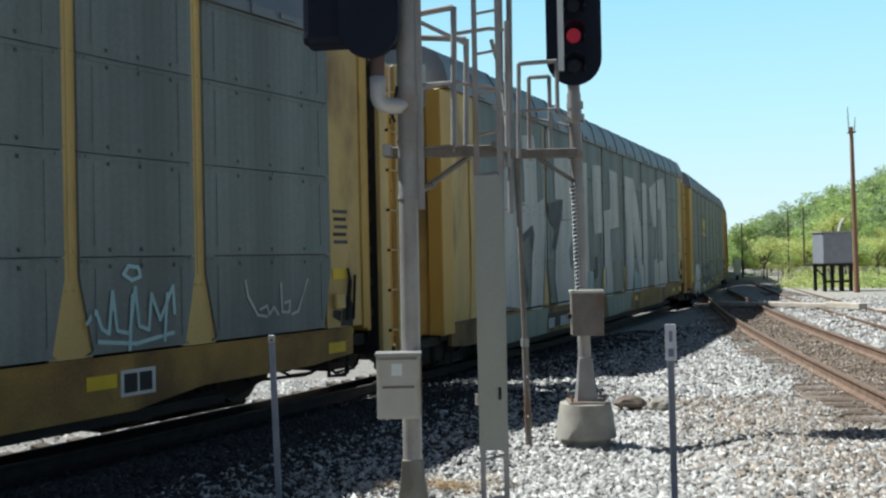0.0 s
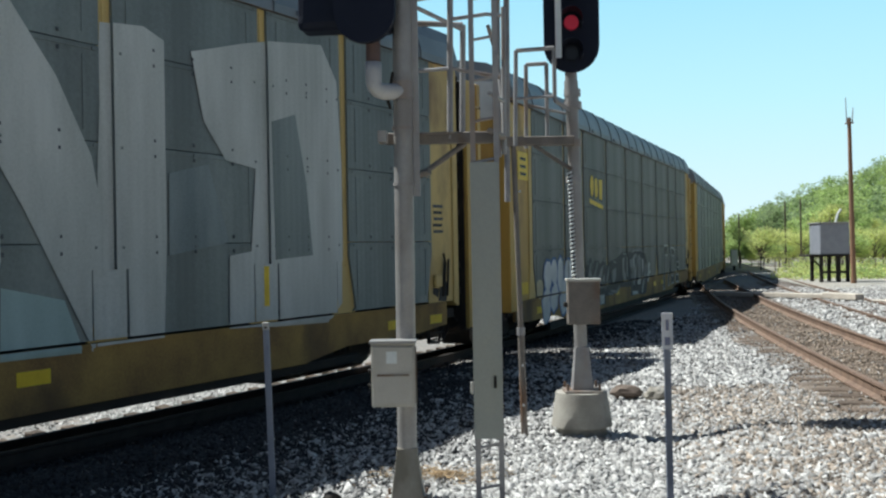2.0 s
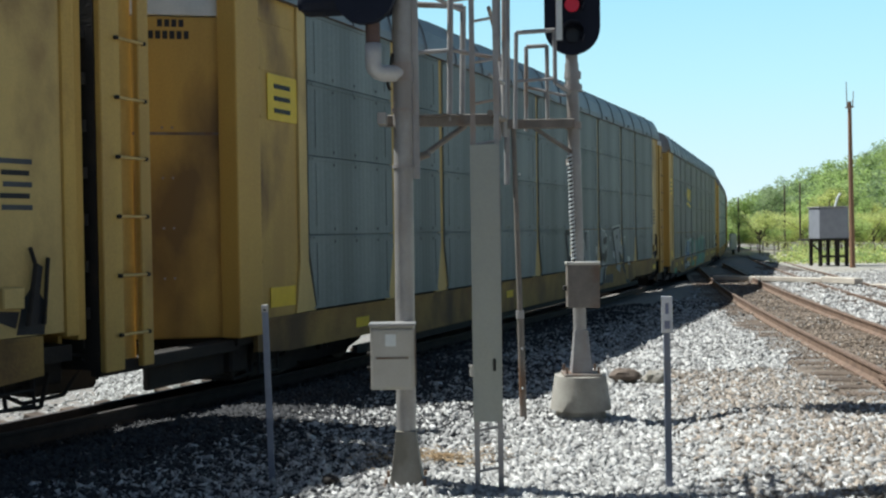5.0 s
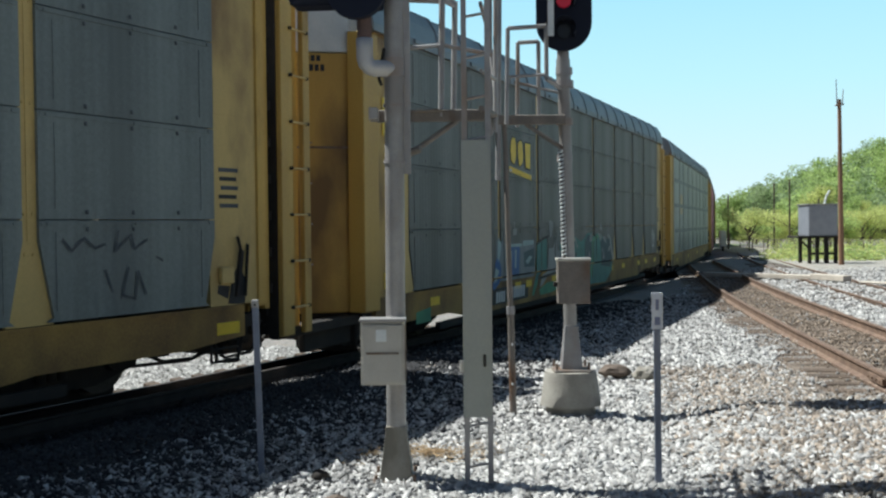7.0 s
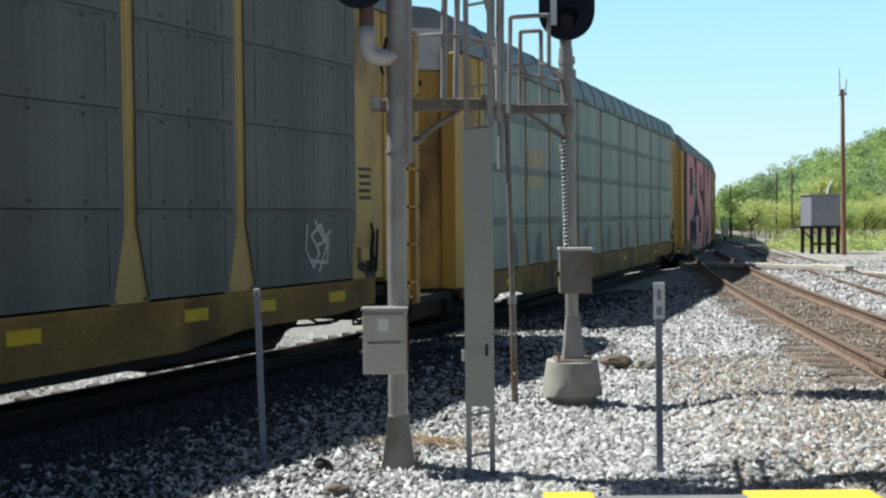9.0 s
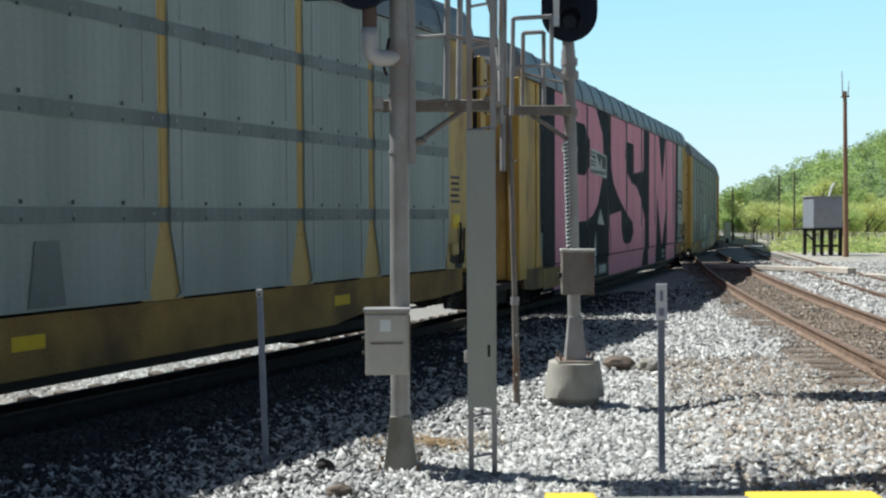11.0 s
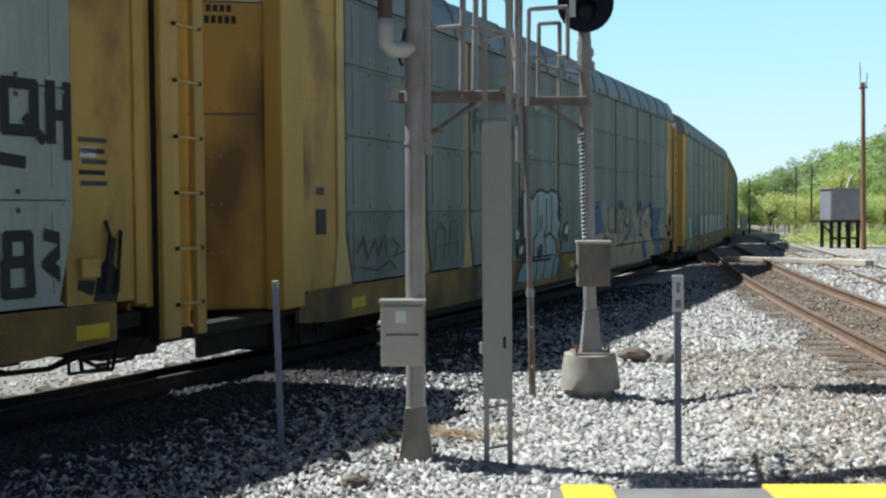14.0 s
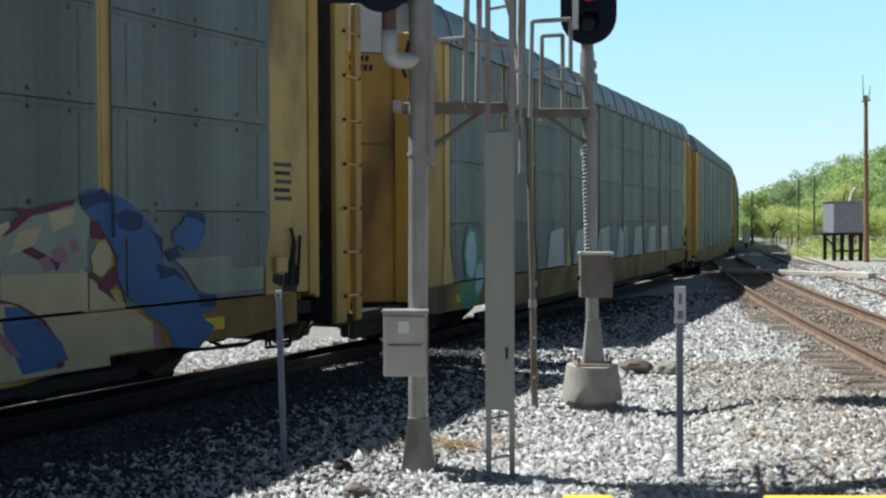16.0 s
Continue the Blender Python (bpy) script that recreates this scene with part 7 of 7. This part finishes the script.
paint(c, "graffiti", [blob(2.6, 0.75, 0.35, 0.55, 1), blob(2.6, 0.05, 0.5, 0.3, 2)], GREEN, 1)
paint(c, "graffiti", [blob(2.6, 0.75, 0.25, 0.45, 1), blob(3.0, 0.3, 0.2, 0.3, 2)], CYAN, 2, "pale green bubble tag")
for i in range(7):
    paint(c, "graffiti", [[(7.0 + 2.2 * i, 0.3), (8.4 + 2.2 * i, 0.3), (8.3 + 2.2 * i, 1.2), (7.3 + 2.2 * i, 1.1)]], WHITE, 1, "pale paint patch low on the side")
marks(c, (2.0, 6.0, 10.0))
small_print(c)
for k in (9, 10, 11, 12):
    cars[k] = copy_thing(cars[5] if k in (10, 12) else cars[0], pose(0, 0, 0))
    tagged(cars[k], "grey auto carrier car near the end of sight")

# ---- beyond the tracks ----
up = thing("utility_pole", "tall slim brown utility pole with whip antennas", "utility pole", at=(19.97, 51.7, gz(51.7)))
part("pole", T((0, 0, -0.3), (-0.1, 0, 8.3), 0.14, 0.09, 14), POLEW, up)
part("antenna", T((-0.22, 0, 8.0), (-0.26, 0, 9.3), 0.03, 0.02, 8), GALV, up)
part("antenna", T((0.05, 0, 8.0), (0.10, 0, 8.8), 0.03, 0.02, 8), GALV, up)
part("cross_arm", T((-0.3, 0, 8.0), (0.12, 0, 8.05), 0.04, 0.04, 8), POLEW, up)

sh = thing("equipment_shelter", "small grey metal equipment shelter raised on a dark frame", "equipment shelter", at=(19.85, 54.5, gz(54)))
part("cabin", bevelled(B(-0.78, 0.75, -0.7, 0.9, 1.48, 3.08), 0.03, 1), SHEDM, sh)
part("roof", bevelled(B(-0.84, 0.81, -0.76, 0.96, 3.08, 3.16), 0.02, 1), ALUM, sh)
for x in (-0.7, 0.2, 0.66):
    for y in (-0.6, 0.8):
        part("leg", B(x - 0.08, x + 0.08, y - 0.08, y + 0.08, -0.1, 1.48), DARK, sh)
part("deck", B(-1.35, 0.8, -0.75, 0.95, 1.38, 1.475), DARK, sh)
part("brace", T((-1.3, -0.6, 1.4), (-0.7, -0.6, 0.8), 0.05, 0.05, 8), DARK, sh)
part("lower_beam", B(-0.75, 0.75, -0.65, -0.55, 0.5, 0.62), DARK, sh)
part("lamp_arm", path_tube(bmesh.new(), [(0.3, 0, 3.14), (0.42, 0, 3.6), (0.58, 0, 3.85)], 0.06, 8), CHALK, sh, "white curved lamp arm")

cbx = thing("trackside_cabinet", "small white trackside signal cabinet", "cabinet", at=(23.2, 85.5, gz(85)))
part("case", bevelled(B(-0.25, 0.25, -0.2, 0.2, 0.4, 1.7), 0.02, 1), CHALK, cbx)
part("stand", B(-0.08, 0.08, -0.08, 0.08, -0.1, 0.4), DARK, cbx)

fc = thing("fence", "low dark metal railing fence beside the tracks", "fence")
for i in range(14):
    f = i / 13
    x, y = 23.4 + 12.0 * f * f + 2 * f, 78 - 26 * f
    part("post", B(x - 0.025, x + 0.025, y - 0.025, y + 0.025, gz(y) - 0.1, gz(y) + 1.1), DIRTY, fc)
for z in (0.5, 1.1):
    pts = [(23.4 + 12.0 * f * f + 2 * f, 78 - 26 * f, gz(78 - 26 * f) + z) for f in [j / 12 for j in range(13)]]
    part("rail", path_tube(bmesh.new(), pts, 0.02, 6), DIRTY, fc)
for x, y, h in ((27.3, 85, 5.6), (28.9, 86, 5.9), (24.9, 90, 4.8), (30.6, 84, 4.2), (31.6, 72, 4.0)):
    solid("pole", T((0, 0, -0.3), (0, 0, h), 0.09, 0.06, 10), BARK, "thin dark pole before the trees", "pole", "far poles", at=(x, y, gz(y)))
# pale gravel yard by the shelter
ys_ = bmesh.new()
vs = [ys_.verts.new(p) for p in ((15.8, 44, gz(44) + 0.012), (40, 44, gz(44) + 0.012), (70, 98, gz(98) + 0.012), (25.6, 98, gz(98) + 0.012))]
ys_.faces.new(vs)
solid("gravel_yard", ys_, CONC, "pale compacted gravel yard by the tracks", "ground", kind="structure")


def leaf_cloud(bm_v, bm_f, centre, radius, count, size, r):
    for _ in range(count):
        d = Vector((r.gauss(0, 1), r.gauss(0, 1), r.gauss(0, 1))).normalized() * (r.random() ** 0.4)
        c = Vector(centre) + Vector((d.x * radius[0], d.y * radius[1], d.z * radius[2]))
        a, b = Vector((r.gauss(0, 1), r.gauss(0, 1), r.gauss(0, 0.6))).normalized(), Vector((r.gauss(0, 1), r.gauss(0, 1), r.gauss(0, 1)))
        b = (b - a * a.dot(b)).normalized()
        s = size * r.uniform(0.6, 1.3)
        i = len(bm_v)
        bm_v += [tuple(c - a * s), tuple(c + b * s * 0.6), tuple(c + a * s), tuple(c - b * s * 0.6)]
        bm_f.append((i, i + 1, i + 2, i + 3))


def tree(seed, height, spread, leafm, leaves, base, shrub=False):
    r = random.Random(seed)
    t = thing("shrub" if shrub else "tree", "bright green spring shrub" if shrub else "leafy spring tree with an uneven crown", "shrub" if shrub else "tree", "trees beyond the tracks")
    bm = T((0, 0, -0.3), (r.uniform(-0.2, 0.2), 0, height * 0.55), 0.035 * height * 0.6, 0.02 * height * 0.5, 8)
    tips = []
    for i in range(9):
        a, z0 = r.uniform(0, 6.28), height * r.uniform(0.12 if shrub else 0.3, 0.6)
        tip = (spread * 0.75 * math.cos(a) * r.uniform(0.4, 1), spread * 0.75 * math.sin(a) * r.uniform(0.4, 1), height * r.uniform(0.3 if shrub else 0.5, 0.95))
        tube(bm, (0, 0, z0), tip, 0.012 * height, 0.004 * height, 6)
        tips.append(tip)
    part("trunk", bm, BARK, t)
    v, f = [], []
    for tip in tips + [(0, 0, height * 0.8)]:
        k = r.uniform(0.28, 0.5)
        leaf_cloud(v, f, tip, (spread * k, spread * k, height * 0.16), leaves // 10, 0.034 * height ** 0.75, r)
    me = bpy.data.meshes.new("crown")
    me.from_pydata(v, [], f)
    me.materials.append(leafm)
    cr = new("crown", me)
    cr.parent = t
    t.matrix_basis = pose(*base)
    return t


def hill_z(x, y):
    h = gz(y)
    a = min(max((y - 120) / 110, 0), 1)
    b = min(max((x - 36 - 0.14 * (y - 120)) / 62, 0), 1.8)
    return h + 17.5 * a * a * (3 - 2 * a) * b - 0.3


xs = [20 + 8 * i for i in range(36)]
ys2 = [100 + 8 * i for i in range(22)]
hv = [(x, y, hill_z(x, y) + 0.8 * noise.noise((x * 0.05, y * 0.05, 1)) - (0.5 if y == 100 else 0)) for y in ys2 for x in xs]
hf = [(j * 36 + i, j * 36 + i + 1, (j + 1) * 36 + i + 1, (j + 1) * 36 + i) for j in range(21) for i in range(35)]
tagged(mesh_from("hill", hv, hf, HILL), "low wooded hill rising beyond the tracks", "hill", kind="structure")

rt = random.Random(77)
kinds = [tree(1, 5.2, 2.2, LEAF, 2600, (30, 108, gz(108))), tree(2, 6.2, 2.6, LEAFD, 2600, (34, 112, gz(112))), tree(3, 5.6, 2.4, LEAFY, 2500, (38, 106, gz(106))), tree(4, 6.8, 2.5, LEAF, 2700, (42, 114, gz(114)))]
shrubs = [tree(5, 2.8, 2.0, LEAFY, 2000, (29, 92, gz(92)), True), tree(6, 3.2, 2.3, LEAF, 2000, (33, 95, gz(95)), True)]
for i in range(48):
    y = rt.uniform(98, 128)
    q = rt.uniform(0.245, 0.55)
    x = y * q
    s = rt.uniform(0.62, 0.82) * min(0.56 + 2.6 * (q - 0.245), 1.05)
    o = copy_thing(rt.choice(kinds), pose(x, y, gz(y), 0, 0, rt.uniform(0, 360)))
    o.scale = (s, s, s)
for i in range(52):
    y = rt.uniform(82, 100)
    x = y * rt.uniform(0.29, 0.55)
    s = rt.uniform(0.6, 1.2)
    o = copy_thing(rt.choice(shrubs), pose(x, y, gz(y), 0, 0, rt.uniform(0, 360)))
    o.scale = (s, s, s)
# weeds between the yard and the shrubs
for leafm, seed, label in ((LEAFY, 91, "yellow green weeds beside the tracks"), (LEAF, 92, "low green weeds beside the tracks")):
    rw = random.Random(seed)
    gv, gf = [], []
    for i in range(170):
        y = rw.uniform(57, 84)
        x = y * rw.uniform(0.318, 0.56)
        h = rw.uniform(0.12, 0.55) * (1.5 if y > 72 else 1.0)
        leaf_cloud(gv, gf, (x, y, gz(y) + h * 0.6), (0.9, 0.9, h), 60, 0.10, rw)
    tagged(mesh_from("weeds", gv, gf, leafm), label, "weeds", kind="stuff")
# far woods on the hill
wv, wf, dv, df = [], [], [], []
for i in range(420):
    y = rt.uniform(130, 240)
    x = y * rt.uniform(0.255, 0.60)
    z = hill_z(x, y)
    hgt = rt.uniform(5, 8.5) * min(0.46 + 4.2 * (x / y - 0.255), 1.0)
    for j in range(5):
        tgt = (wv, wf) if (i * 7) % 3 else (dv, df)
        leaf_cloud(*tgt, (x + rt.uniform(-2, 2), y + rt.uniform(-2, 2), z + hgt * rt.uniform(0.3, 0.95)), (1.7, 1.7, 1.3), 90, 0.26, rt)
tagged(mesh_from("far_woods", wv, wf, LEAF), "distant green spring woods on the hill", "woods", kind="stuff")
tagged(mesh_from("far_woods", dv, df, LEAFD), "distant darker woods on the hill", "woods", kind="stuff")


def car_pose(k, t):
    s = (k - 1) * PITCH + {0: -0.1, 1: -0.08, 7: -0.11}.get(k, 0.0) - SPEED * t - GAIN * t * t
    x0, y0, _ = along(s)
    x1, y1, _ = along(s + CAR)
    h = math.degrees(math.atan2(x1 - x0, y1 - y0))
    return pose(x0, y0, side_z(s), 0, 0, 90 - h)


def motions():
    """The train runs towards and past the camera at an even pace."""
    for k, c in cars.items():
        walk(c, [(0.5 * i, car_pose(k, 0.5 * i)) for i in range(33)])
        if 1 <= k <= 8:
            sets = [(w, w.location.copy()) for w in c.children_recursive if w.name.startswith("wheelset")]
            t0, t1 = max(0.0, ((k - 1) * PITCH - 22) / SPEED), min(16.0, ((k - 1) * PITCH + 42) / SPEED)
            times = [round(t0 + 0.04 * i, 3) for i in range(int((t1 - t0) / 0.04) + 1)]
            times = [0.0] * (t0 > 0) + times + [16.0] * (t1 < 16)
            for w, at in sets:
                walk(w, [(t, pose(*at, 0, -math.degrees(SPEED * frame(min(max(t, t0), t1)) / FPS / 0.42), 0)) for t in times])


motions()
